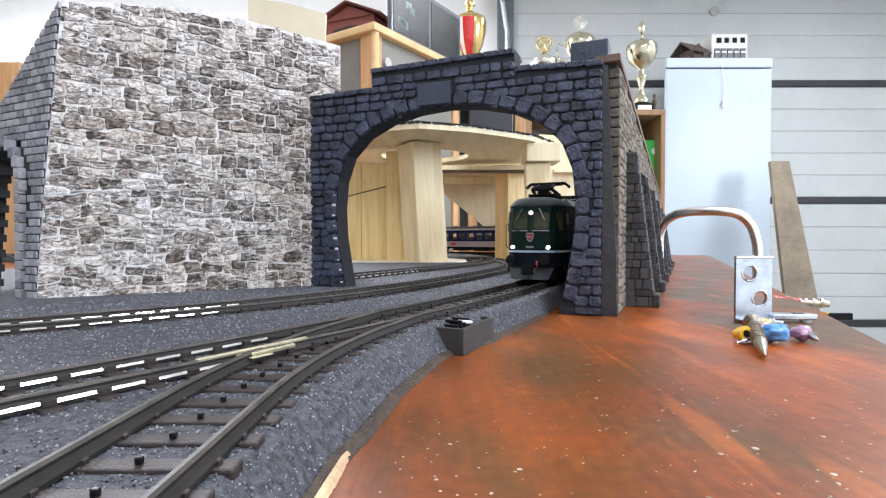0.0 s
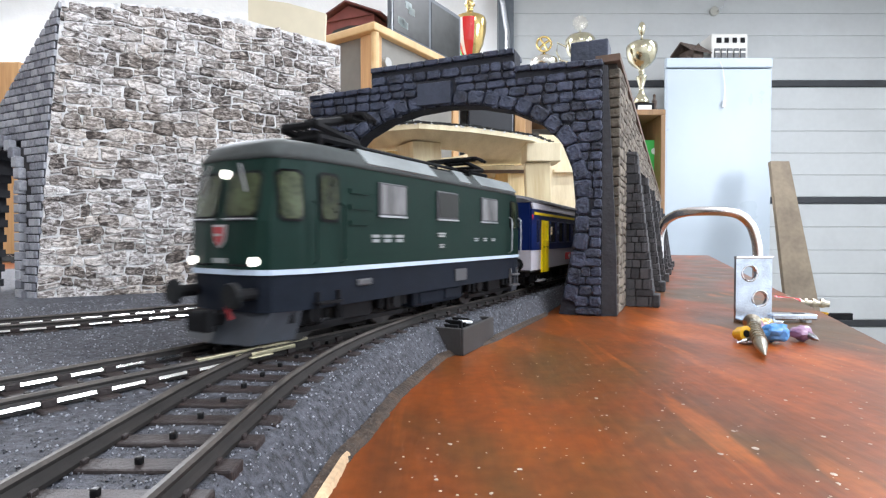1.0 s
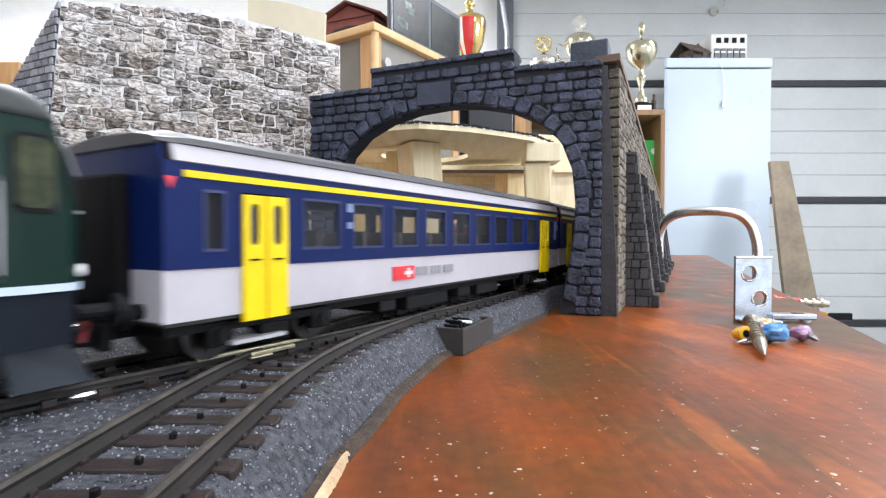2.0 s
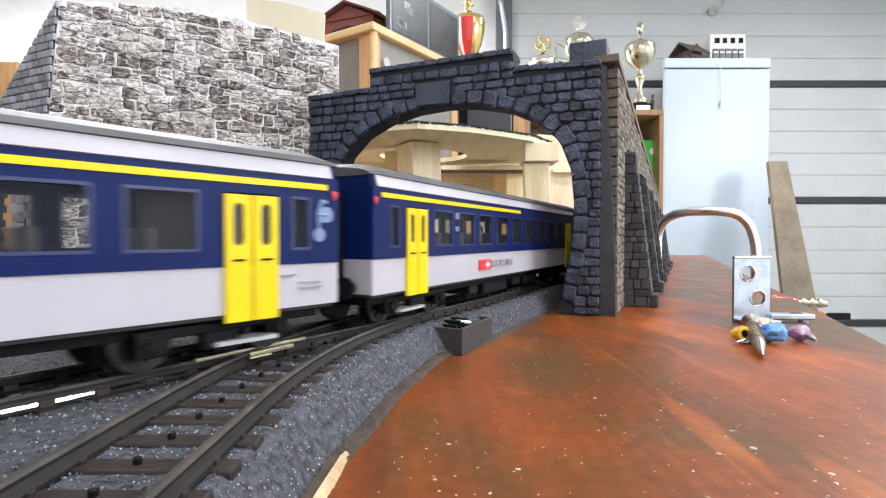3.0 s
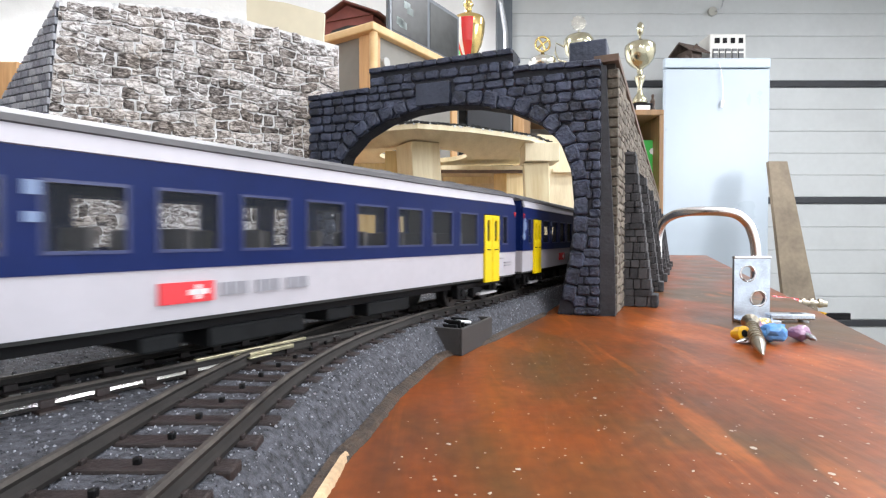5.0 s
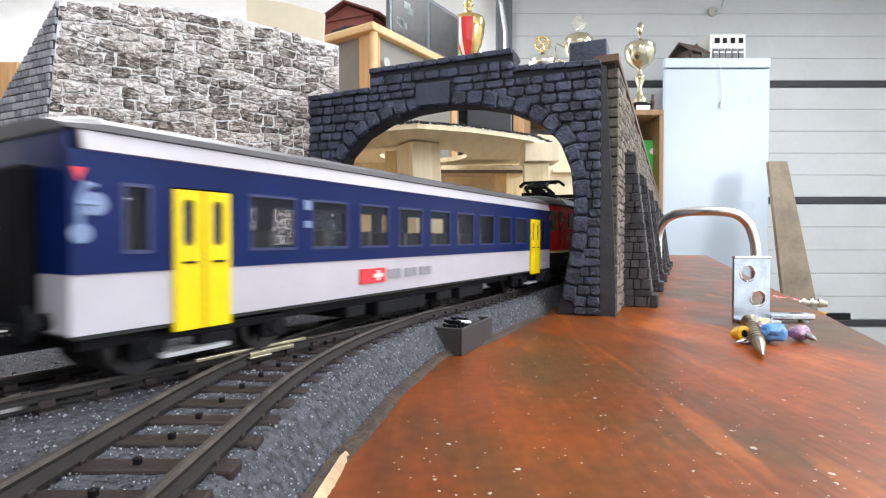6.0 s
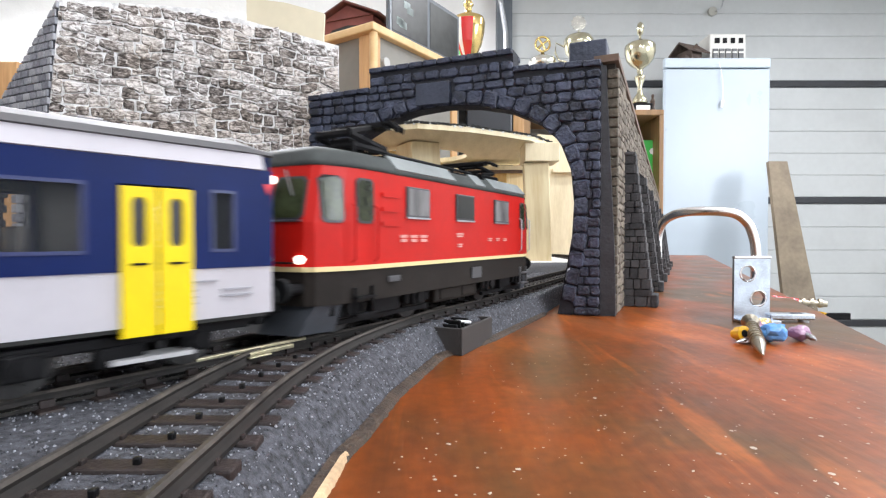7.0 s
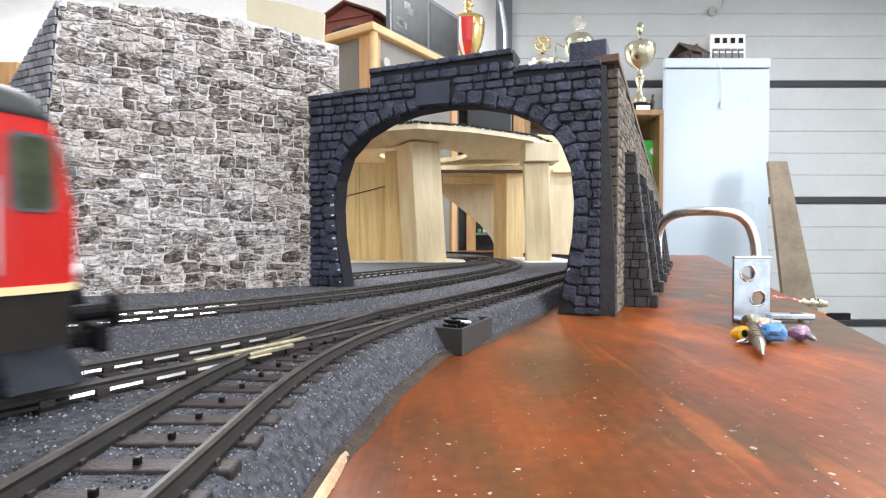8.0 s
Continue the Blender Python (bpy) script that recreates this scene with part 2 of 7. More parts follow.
def table_material():
    """Reddish-brown stain with dark olive patches, long grain, and pale paint specks."""
    m = bpy.data.materials.new("stained_table_wood")
    m.use_nodes = True
    nt = m.node_tree
    b = nt.nodes["Principled BSDF"]
    tc = nt.nodes.new("ShaderNodeTexCoord")

    def noise_node(scale, detail, stretch=(1, 1, 1), rot=0.0, distortion=0.0):
        mp = nt.nodes.new("ShaderNodeMapping")
        mp.inputs["Rotation"].default_value = (0, 0, rot)
        mp.inputs["Scale"].default_value = stretch
        nt.links.new(tc.outputs["Object"], mp.inputs[0])
        n = nt.nodes.new("ShaderNodeTexNoise")
        n.inputs["Scale"].default_value, n.inputs["Detail"].default_value, n.inputs["Distortion"].default_value = scale, detail, distortion
        nt.links.new(mp.outputs[0], n.inputs["Vector"])
        return n.outputs["Fac"]

    def ramp(fac, stops):
        r = nt.nodes.new("ShaderNodeValToRGB")
        r.color_ramp.elements[0].position, r.color_ramp.elements[0].color = stops[0][0], (*stops[0][1], 1)
        r.color_ramp.elements[1].position, r.color_ramp.elements[1].color = stops[-1][0], (*stops[-1][1], 1)
        for p, c in stops[1:-1]:
            e = r.color_ramp.elements.new(p)
            e.color = (*c, 1)
        nt.links.new(fac, r.inputs[0])
        return r.outputs[0]

    def mix(fac, a, c, kind="MIX"):
        x = nt.nodes.new("ShaderNodeMix")
        x.data_type, x.blend_type = "RGBA", kind
        if isinstance(fac, float):
            x.inputs["Factor"].default_value = fac
        else:
            nt.links.new(fac, x.inputs["Factor"])
        nt.links.new(a, x.inputs["A"])
        nt.links.new(c, x.inputs["B"])
        return x.outputs["Result"]

    base = ramp(noise_node(26, 7, (1, 0.42, 1), 0.42, 0.9), [(0.34, (0.120, 0.036, 0.008)), (0.48, (0.195, 0.048, 0.007)), (0.60, (0.285, 0.062, 0.006)), (0.72, (0.46, 0.115, 0.009))])
    olive = nt.nodes.new("ShaderNodeRGB")
    olive.outputs[0].default_value = (0.088, 0.052, 0.014, 1)
    patch = ramp(noise_node(13, 4, (1, 0.6, 1), 0.3, 0.6), [(0.47, (0, 0, 0)), (0.61, (0.9, 0.9, 0.9))])
    col = mix(patch, base, olive.outputs[0])
    hot = nt.nodes.new("ShaderNodeRGB")
    hot.outputs[0].default_value = (0.50, 0.125, 0.012, 1)
    streak = ramp(noise_node(42, 4, (2.4, 0.40, 1), -0.30, 0.8), [(0.58, (0, 0, 0)), (0.72, (0.5, 0.5, 0.5))])
    col = mix(streak, col, hot.outputs[0])
    grain = ramp(noise_node(75, 6, (5, 0.35, 1), -0.39), [(0.3, (0.66, 0.64, 0.62)), (0.7, (1.15, 1.12, 1.08))])
    col = mix(0.5, col, grain, "MULTIPLY")
    mottle = ramp(noise_node(300, 5), [(0.32, (0.60, 0.60, 0.60)), (0.68, (1.3, 1.3, 1.3))])
    col = mix(0.5, col, mottle, "MULTIPLY")
    v = nt.nodes.new("ShaderNodeTexVoronoi")
    v.inputs["Scale"].default_value = 62
    nt.links.new(tc.outputs["Object"], v.inputs["Vector"])
    sep = nt.nodes.new("ShaderNodeSeparateColor")
    nt.links.new(v.outputs["Color"], sep.inputs[0])
    size = nt.nodes.new("ShaderNodeMapRange")
    size.inputs["From Min"].default_value, size.inputs["From Max"].default_value = 0.45, 1.0
    size.inputs["To Min"].default_value, size.inputs["To Max"].default_value = 0.0, 0.05
    nt.links.new(sep.outputs[0], size.inputs["Value"])
    less = nt.nodes.new("ShaderNodeMath")
    less.operation = "LESS_THAN"
    nt.links.new(v.outputs["Distance"], less.inputs[0])
    nt.links.new(size.outputs[0], less.inputs[1])
    speck = nt.nodes.new("ShaderNodeRGB")
    speck.outputs[0].default_value = (0.62, 0.55, 0.46, 1)
    col = mix(less.outputs[0], col, speck.outputs[0])
    nt.links.new(col, b.inputs["Base Color"])
    rr = nt.nodes.new("ShaderNodeMapRange")
    rr.inputs["To Min"].default_value, rr.inputs["To Max"].default_value = 0.26, 0.50
    nt.links.new(noise_node(35, 4), rr.inputs["Value"])
    nt.links.new(rr.outputs[0], b.inputs["Roughness"])
    b.inputs["Specular IOR Level"].default_value = 0.34
    bp = nt.nodes.new("ShaderNodeBump")
    bp.inputs["Strength"].default_value, bp.inputs["Distance"].default_value = 0.16, 0.0006
    nt.links.new(noise_node(170, 6, (3, 0.5, 1), -0.39), bp.inputs["Height"])
    nt.links.new(bp.outputs[0], b.inputs["Normal"])
    return m


M["table"] = table_material()
M["portal_plain"] = material("smooth_blue_black_side", (0.032, 0.033, 0.040), 0.6, var=0.3, scale=90, bump=0.3, bump_scale=500)
M["tan_pale"] = material("pale_tan_quoin", (0.12, 0.104, 0.08), 0.75, var=0.4, scale=160, bump=0.6, bump_scale=500)
M["slate_joint"] = material("dark_slate_joint", (0.020, 0.021, 0.024), 0.8, var=0.3, scale=120)
M["scatter"] = material("black_scatter", (0.02, 0.021, 0.02), 0.9, var=0.5, scale=300, bump=0.8, bump_scale=600)
M["cream_sheet"] = material("cream_card", (0.72, 0.65, 0.48), 0.7, var=0.06, scale=20)
M["cream_slab"] = material("pale_cream_slab", (0.80, 0.76, 0.64), 0.7, var=0.06, scale=20)
M["oak_pale"] = material("pale_beech_edge", (0.68, 0.44, 0.19), 0.45, var=0.12, scale=6, stretch=(2, 2, 2), second=(0.74, 0.52, 0.26))
M["panel_grey"] = material("grey_brown_panel", (0.20, 0.19, 0.165), 0.5, var=0.1, scale=10)
M["panel_dark"] = material("dark_grey_panel", (0.045, 0.048, 0.05), 0.4, var=0.2, scale=10)
M["steel_grey2"] = material("pale_grey_plastic_knob", (0.42, 0.42, 0.41), 0.4)
M["maroon_dark"] = material("dark_maroon_card_roof", (0.12, 0.040, 0.036), 0.7, var=0.2, scale=30)
M["print_pale"] = material("faded_print", (0.30, 0.35, 0.34), 0.5, var=0.4, scale=60)
M["screen"] = material("dark_blue_grey_screen", (0.016, 0.019, 0.026), 0.3, var=0.1, scale=10)
M["gilt"] = material("silver_gilt_plate", (0.50, 0.47, 0.34), 0.18, 1.0, var=0.2, scale=25)
M["brown_roof"] = material("brown_shingle", (0.085, 0.060, 0.048), 0.7, var=0.4, scale=50)
M["beige"] = material("pale_machine_plastic", (0.58, 0.57, 0.53), 0.5)
M["card_edge"] = material("pale_card_edge", (0.46, 0.37, 0.24), 0.8, var=0.15, scale=40)
M["brass_dull"] = material("dull_brass_grey", (0.42, 0.38, 0.30), 0.3, 1.0, var=0.25, scale=200)
M["motor_grey"] = material("dark_grey_motor_housing", (0.036, 0.034, 0.033), 0.6, var=0.2, scale=120)
M["speck"] = material("pale_dried_paint", (0.46, 0.40, 0.33), 0.5, var=0.3, scale=200)

M["glue"] = material("brown_dried_glue", (0.045, 0.028, 0.017), 0.6, var=0.5, scale=260, bump=0.8, bump_scale=900)
M["chip"] = material("pale_bare_wood", (0.60, 0.42, 0.25), 0.7, var=0.3, scale=150)
M["lining"] = material("dark_grey_tunnel_lining", (0.035, 0.036, 0.042), 0.8, var=0.3, scale=60)
FLOOR = -0.80

# ------------------------------------------------------------ room
tagged(obj_from("floor", box(-3.2, 3.4, -2.0, 4.0, FLOOR - 0.1, FLOOR), M["concrete"]), "grey concrete garage floor", "floor", kind="structure")
tagged(obj_from("ceiling", box(-3.2, 3.4, -2.0, 4.0, 1.75, 1.85), M["ceiling"]), "plain white ceiling", "ceiling", kind="structure")
tagged(obj_from("wall_south", box(-3.2, 3.4, -2.1, -2.0, FLOOR, 1.75), M["wall_white"]), "white painted wall", "wall", kind="structure")
tagged(obj_from("wall_west", box(-3.3, -3.2, -2.0, 4.0, FLOOR, 1.75), M["wall_white"]), "white painted wall", "wall", kind="structure")
tagged(obj_from("wall_east", box(3.4, 3.5, -2.0, 4.0, FLOOR, 1.75), M["wall_white"]), "white painted wall", "wall", kind="structure")
wn = tagged(obj_from("wall_north", box(-3.2, 0.36, 3.70, 3.82, FLOOR, 1.75), M["wall_white"]), "white painted back wall", "wall", kind="structure")

# sectional door with black seals
gd = empty("garage_door", pose(0, 0, 0), "pale grey sectional garage door with black rubber seals", "garage door", kind="structure")
DOOR_Y = 3.62
zs = [Vector((2.5958, 3.6200, -1.3767)).z, Vector((2.5837, 3.6200, -0.5371)).z, Vector((2.5717, 3.6200, 0.2909)).z, Vector((2.5605, 3.6200, 1.0699)).z, Vector((2.5492, 3.6200, 1.8533)).z]
for z0, z1 in zip(zs, zs[1:]):
    bm = bmesh.new()
    n = 5
    h = (z1 - z0 - 0.045) / n
    for i in range(n):
        add_box(bm, 0.46, 3.4, DOOR_Y, DOOR_Y + 0.04, z0 + 0.022 + i * h + 0.002, z0 + 0.022 + (i + 1) * h - 0.002, 0.004)
    add_box(bm, 0.46, 3.4, DOOR_Y + 0.006, DOOR_Y + 0.05, z0 + 0.02, z1 - 0.02)
    part("door_panel", bm, M["door_panel"], gd)
for z in zs[:4]:
    part("seal", box(0.46, 3.4, DOOR_Y - 0.012, DOOR_Y + 0.04, z - 0.022, z + 0.022, 0.006), M["rubber"], gd)
part("door_frame", box(0.36, 0.46, DOOR_Y - 0.03, DOOR_Y + 0.10, FLOOR, 1.75), M["frame_grey"], gd, "dark grey steel door frame")
bm = bmesh.new()
x = Vector((0.4034, 3.4500, 1.3759)).x
add_tube(bm, [(x, 3.45, FLOOR), (x, 3.45, 1.15), (x - 0.005, 3.44, 1.35), (x - 0.04, 3.40, 1.52), (x - 0.08, 3.30, 1.62), (x - 0.10, 3.0, 1.66)], 0.016, 10)
part("guide_rail", bm, M["steel"], gd, "bright steel guide rail")

# ------------------------------------------------------------ table and ballast bed
tb = empty("table", pose(0, 0, 0), "reddish-brown stained wooden layout table with paint specks", "table")
R0, R1 = Vector((0.1531, 0.1848)), Vector((0.5718, 1.1651))
ed = (R1 - R0).normalized()
P0, P1 = R0 - ed * 0.40, R1
out = [P0, P1, P1 + Vector((-0.10, 0.02)), Vector((0.30, 1.62)), Vector((-1.6, 1.62)), Vector((-1.6, -0.75)), Vector((P0.x, -0.75))]
bm = bmesh.new()
top = [bm.verts.new((p.x, p.y, 0)) for p in out]
low = [bm.verts.new((p.x, p.y, -0.019)) for p in out]
bm.faces.new(top)
bm.faces.new(low[::-1])
for i in range(len(out)):
    bm.faces.new((top[i], low[i], low[(i + 1) % len(out)], top[(i + 1) % len(out)]))
bmesh.ops.recalc_face_normals(bm, faces=bm.faces)
part("tabletop", bm, M["table"], tb)
for x, y in ((0.05, -0.25), (0.42, 1.2), (-1.5, 1.3), (-1.5, -0.6)):
    part("leg", box(x - 0.03, x + 0.03, y - 0.03, y + 0.03, FLOOR, -0.019), M["pine"], tb)


def bed_edge(p_y):
    """The toe of the ballast on the table's side, by distance ahead."""
    table = [(-0.40, -0.012), (0.05, -0.0195), (0.076, -0.0181), (0.088, -0.0172), (0.098, -0.0149), (0.124, -0.0110), (0.165, -0.0007), (0.192, 0.0174), (0.2546, 0.0473), (0.311, 0.0700), (0.60, 0.208)]
    for (a, p), (b, q) in zip(table, table[1:]):
        if p_y <= b:
            return p + (q - p) * (p_y - a) / (b - a)
    return table[-1][1]


BED = RAIL - 0.0030


def bed_slope(y):
    """Width of the ballast's shoulder on the table's side."""
    return 0.0035 + 0.0042 * min(1.0, max(0.0, (0.26 - y) / 0.08))


def bed_height(d, slope):
    if d >= slope:
        return BED
    f = max(0.0, d / slope)
    return BED * (f * f * (3 - 2 * f) * 0.6 + f * 0.4)


bm = bmesh.new()
cols = []
ny, nx = 230, 150
ys = [-0.10 + 0.72 * (j / ny) ** 1.25 for j in range(ny + 1)]
for y in ys:
    xr = bed_edge(y)
    slope = bed_slope(y)
    row = []
    for i in range(nx + 1):
        d = 0.55 * (i / nx) ** 1.7
        x = xr - d
        z = bed_height(d, slope)
        if d > 0:
            k = noise.noise((x * 700, y * 700, 0)) * 0.00025 + noise.noise((x * 130, y * 130, 3)) * 0.00018
            z += k * (1 if 0 < d else 0)
        if i == 0:
            x += noise.noise((y * 300, 0, 5)) * 0.0006
        row.append(bm.verts.new((x, y, max(0.0004, z))))
    cols.append(row)
for a, b in zip(cols, cols[1:]):
    for i in range(nx):
        bm.faces.new((a[i], b[i], b[i + 1], a[i + 1]))
bed = obj_from("ballast_bed", bm, M["ballast"], smooth=True)
tagged(bed, "grey granular ballast bed with sparkling grains", "ballast", kind="stuff")


def bed_strip(line, s0, s1, half, name="ballast_bed"):
    """The bed of a track behind the gate, with a steep dark side."""
    bm = bmesh.new()
    rows = []
    n = max(2, int((s1 - s0) / 0.012))
    for i in range(n + 1):
        s = s0 + (s1 - s0) * i / n
        p, d = line.at(s), line.heading(s)
        r = Vector((-d.y, d.x))
        rows.append([bm.verts.new((*(p + r * o), z)) for o, z in ((-half - 0.003, 0.0006), (-half, BED), (-half * 0.3, BED + 0.0002), (half * 0.3, BED + 0.0002), (half, BED), (half + 0.003, 0.0006))])
    for a, b in zip(rows, rows[1:]):
        for k in range(5):
            bm.faces.new((a[k], a[k + 1], b[k + 1], b[k]))
    bmesh.ops.recalc_face_normals(bm, faces=bm.faces)
    ob = obj_from(name, bm, M["bed_side"])
    return tagged(ob, "dark grey track bed with a steep side", "track bed", kind="structure")


bed_strip(LINE_1, -1.72, -0.31, 0.019)
bed_strip(LINE_2, -1.30, -0.28, 0.020)
bed_strip(LINE_3, -1.05, -0.20, 0.020)
bed_strip(LINE_1, 0.40, 1.45, 0.024)
bed_strip(LINE_2, 0.42, 0.55, 0.024)


# ------------------------------------------------------------ tracks
def rail_bm(line, s0, s1, side, gauge=0.0165):
    prof = [(-0.0014, -0.0026), (0.0014, -0.0026), (0.0014, -0.0021), (0.00138, -0.0020), (0.00096, -0.00152), (0.0006, -0.0009), (0.00064, -0.0008), (0.00064, -0.00042), (0.0003, 0.0), (-0.0003, 0.0), (-0.00064, -0.00042), (-0.00064, -0.0008), (-0.0006, -0.0009), (-0.00096, -0.00152), (-0.00138, -0.0020), (-0.0014, -0.0021)]
    bm = bmesh.new()
    n = max(2, int(abs(s1 - s0) / 0.008))
    rows = []
    for i in range(n + 1):
        s = s0 + (s1 - s0) * i / n
        p, d = line.at(s), line.heading(s)
        r = Vector((-d.y, d.x))
        c = p + r * (side * gauge / 2)
        rows.append([bm.verts.new((*(c + r * o), RAIL + z)) for o, z in prof])
    k = len(prof)
    for a, b in zip(rows, rows[1:]):
        for j in range(k):
            bm.faces.new((a[j], a[(j + 1) % k], b[(j + 1) % k], b[j]))
    bm.faces.new(rows[0])
    bm.faces.new(rows[-1])
    bmesh.ops.recalc_face_normals(bm, faces=bm.faces)
    return bm


def sleeper_mesh(clip=0.0011, rise=-0.0013):
    bm = box(-0.0019, 0.0019, -0.0122, 0.0122, -0.0052, -0.0025, 0.0004)
    for s in (-1, 1):
        for o in (-0.0012, 0.0012):
            y = s * 0.00825 + o
            add_box(bm, -clip, clip, y - 0.00060, y + 0.00060, -0.0026, rise, 0.00015)
    me = bpy.data.meshes.new("sleeper")
    bm.to_mesh(me)
    bm.free()
    me.materials.append(M["sleeper"])
    return me


def stud_mesh():
    bm = box(-0.00045, 0.00045, -0.00045, 0.00045, -0.0030, -0.0016, 0.0002)
    me = bpy.data.meshes.new("stud")
    bm.to_mesh(me)
    bm.free()
    me.materials.append(M["stud"])
    return me


SLEEPER, BRANCH_SLEEPER, STUD = sleeper_mesh(), sleeper_mesh(0.0006, -0.0019), stud_mesh()


def track(line, s0, s1, label, skip=None, near=-9.0, far=9.0, bright=None):
    t = empty("railway_track", pose(0, 0, 0), label, "railway track", "tracks of the layout")
    for side in (-1, 1):
        rl = part("rail", rail_bm(line, s0, s1, side), M["rail"], t)
        rl.data.materials.append(M["rail_top"])
        rl.data.materials.append(M["rail_glint"])
        for f in rl.data.polygons:
            if f.normal.z > 0.4 and f.center.z > RAIL - 0.0004:
                f.material_index = 1
            # lower flanks get the glint metal only where bright() picks them
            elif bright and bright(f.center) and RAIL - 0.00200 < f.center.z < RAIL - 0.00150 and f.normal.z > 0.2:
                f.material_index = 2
    s = s0 + 0.004
    rest = bmesh.new()
    while s < s1:
        if not (skip and skip[0] < s < skip[1]):
            p, d = line.at(s), line.heading(s)
            m = Matrix.Translation((p.x, p.y, RAIL)) @ Matrix.Rotation(math.atan2(d.y, d.x), 4, "Z")
            if near < s < far:
                for me, nm in ((BRANCH_SLEEPER if line is LINE_FG else SLEEPER, "sleeper"), (STUD, "stud")):
                    ob = new(nm, me)
                    ob.parent, ob.matrix_basis = t, m
            else:
                tmp = bmesh.new()
                tmp.from_mesh(SLEEPER)
                tmp.from_mesh(STUD)
                bmesh.ops.transform(tmp, matrix=m, verts=tmp.verts)
                me = bpy.data.meshes.new("t")
                tmp.to_mesh(me)
                tmp.free()
                rest.from_mesh(me)
                bpy.data.meshes.remove(me)
        s += 0.0083
    if len(rest.verts):
        tagged(part("far_sleepers", rest, M["sleeper"], t), kind="stuff")
    else:
        rest.free()
    return t


# the x limits place the glints on the left stretches of the rails
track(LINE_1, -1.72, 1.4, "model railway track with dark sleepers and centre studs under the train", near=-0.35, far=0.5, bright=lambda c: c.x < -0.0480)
track(LINE_FG, -0.02, 0.26, "branch track of the turnout with dark brown sleepers", skip=(-0.1, 0.022))
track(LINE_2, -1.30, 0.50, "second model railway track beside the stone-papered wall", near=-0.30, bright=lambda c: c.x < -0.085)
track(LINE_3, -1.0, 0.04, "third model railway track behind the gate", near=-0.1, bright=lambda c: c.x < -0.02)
# brass frog where the branch leaves the main track
FROG = bpy.data.objects["railway_track"]
for k, (a, b, o, h) in enumerate(((0.170, 0.200, 0.0, 0.0003), (0.176, 0.192, 0.0022, -0.0002), (0.184, 0.190, 0.0040, -0.0008))):
    bm = bmesh.new()
    p, q = LINE_1.at(a), LINE_1.at(b)
    hd_ = LINE_1.heading((a + b) / 2)
    r = Vector((-hd_.y, hd_.x)) * (0.00825 + o)
    add_box(bm, -(q - p).length / 2, (q - p).length / 2, -0.0006, 0.0006, -0.0012, h, 0.0002)
    bmesh.ops.transform(bm, matrix=Matrix.Translation(((p.x + q.x) / 2 + r.x, (p.y + q.y) / 2 + r.y, RAIL)) @ Matrix.Rotation(math.atan2(hd_.y, hd_.x), 4, "Z"), verts=bm.verts)
    part("frog", bm, M["brass_rail"], FROG, "pale brass frog of the turnout")

# ------------------------------------------------------------ stonework
def stone_rows(x0, x1, z0, z1, row, aspect, rng, wave=0.0, solid=None):
    """Irregular stones as outlines in a plane: courses of uneven height, uneven widths, wavy joints."""
    out = []
    z = z0
    k = 0
    bounds = [z0]
    while z < z1 - row * 0.4:
        z = min(z1, z + row * rng.uniform(0.75, 1.3))
        bounds.append(z)
    bounds[-1] = z1

    def edge(i, x):
        if i == 0 or i == len(bounds) - 1:
            return bounds[i]
        return bounds[i] + wave * row * noise.noise((x / (row * 3.2), i * 7.3, 1.7))
    for i in range(len(bounds) - 1):
        x = x0
        mid = (bounds[i] + bounds[i + 1]) / 2
        while x < x1 - 1e-6:
            w = row * aspect * rng.uniform(0.55, 1.5)
            e = min(x1, x + w)
            if x1 - e < row * 0.45:
                e = x1
            if solid is None or solid((x + e) / 2, mid):
                if wave and rng.random() < 0.14 and bounds[i + 1] - bounds[i] > row * 0.95:
                    s = rng.uniform(0.4, 0.6)
                    out.append((x, e, lambda q, i=i: edge(i, q), lambda q, i=i, s=s: edge(i, q) * (1 - s) + edge(i + 1, q) * s))
                    out.append((x, e, lambda q, i=i, s=s: edge(i, q) * (1 - s) + edge(i + 1, q) * s, lambda q, i=i: edge(i + 1, q)))
                else:
                    out.append((x, e, lambda q, i=i: edge(i, q), lambda q, i=i: edge(i + 1, q)))
            x = e
        k += 1
    return out


def stone_bm(bm, x0, x1, low, high, joint, rise, rng, rough=0.16, round_=0.13, flat=0.78):
    """One stone with rounded, uneven outline, standing proud towards -y."""
    h = min(high((x0 + x1) / 2) - low((x0 + x1) / 2), x1 - x0)
    r = h * 0.22
    a, b = x0 + joint, x1 - joint
    pts = []
    for fx, fz in ((0, 2 * round_), (0.0, 1 - 2 * round_), (round_, 1), (0.5, 1), (1 - round_, 1), (1, 1 - 2 * round_), (1, 2 * round_), (1 - round_, 0), (0.5, 0), (round_, 0)):
        x = a + (b - a) * fx
        lo, hi = low(x) + joint, high(x) - joint
        z = lo + (hi - lo) * fz
        pts.append((x + rng.uniform(-1, 1) * h * rough * 0.5, z + rng.uniform(-1, 1) * h * rough * 0.4))
    cx, cz = sum(p[0] for p in pts) / 10, sum(p[1] for p in pts) / 10
    base = [bm.verts.new((x, 0.0, z)) for x, z in pts]
    rim = [bm.verts.new((cx + (x - cx) * 0.955, -rise * 0.8, cz + (z - cz) * 0.93)) for x, z in pts]
    top = [bm.verts.new((cx + (x - cx) * flat, -rise * rng.uniform(0.95, 1.15), cz + (z - cz) * (flat - 0.08))) for x, z in pts]
    n = len(pts)
    for p, q in ((base, rim), (rim, top)):
        for i in range(n):
            bm.faces.new((p[i], p[(i + 1) % n], q[(i + 1) % n], q[i]))
    bm.faces.new(top)


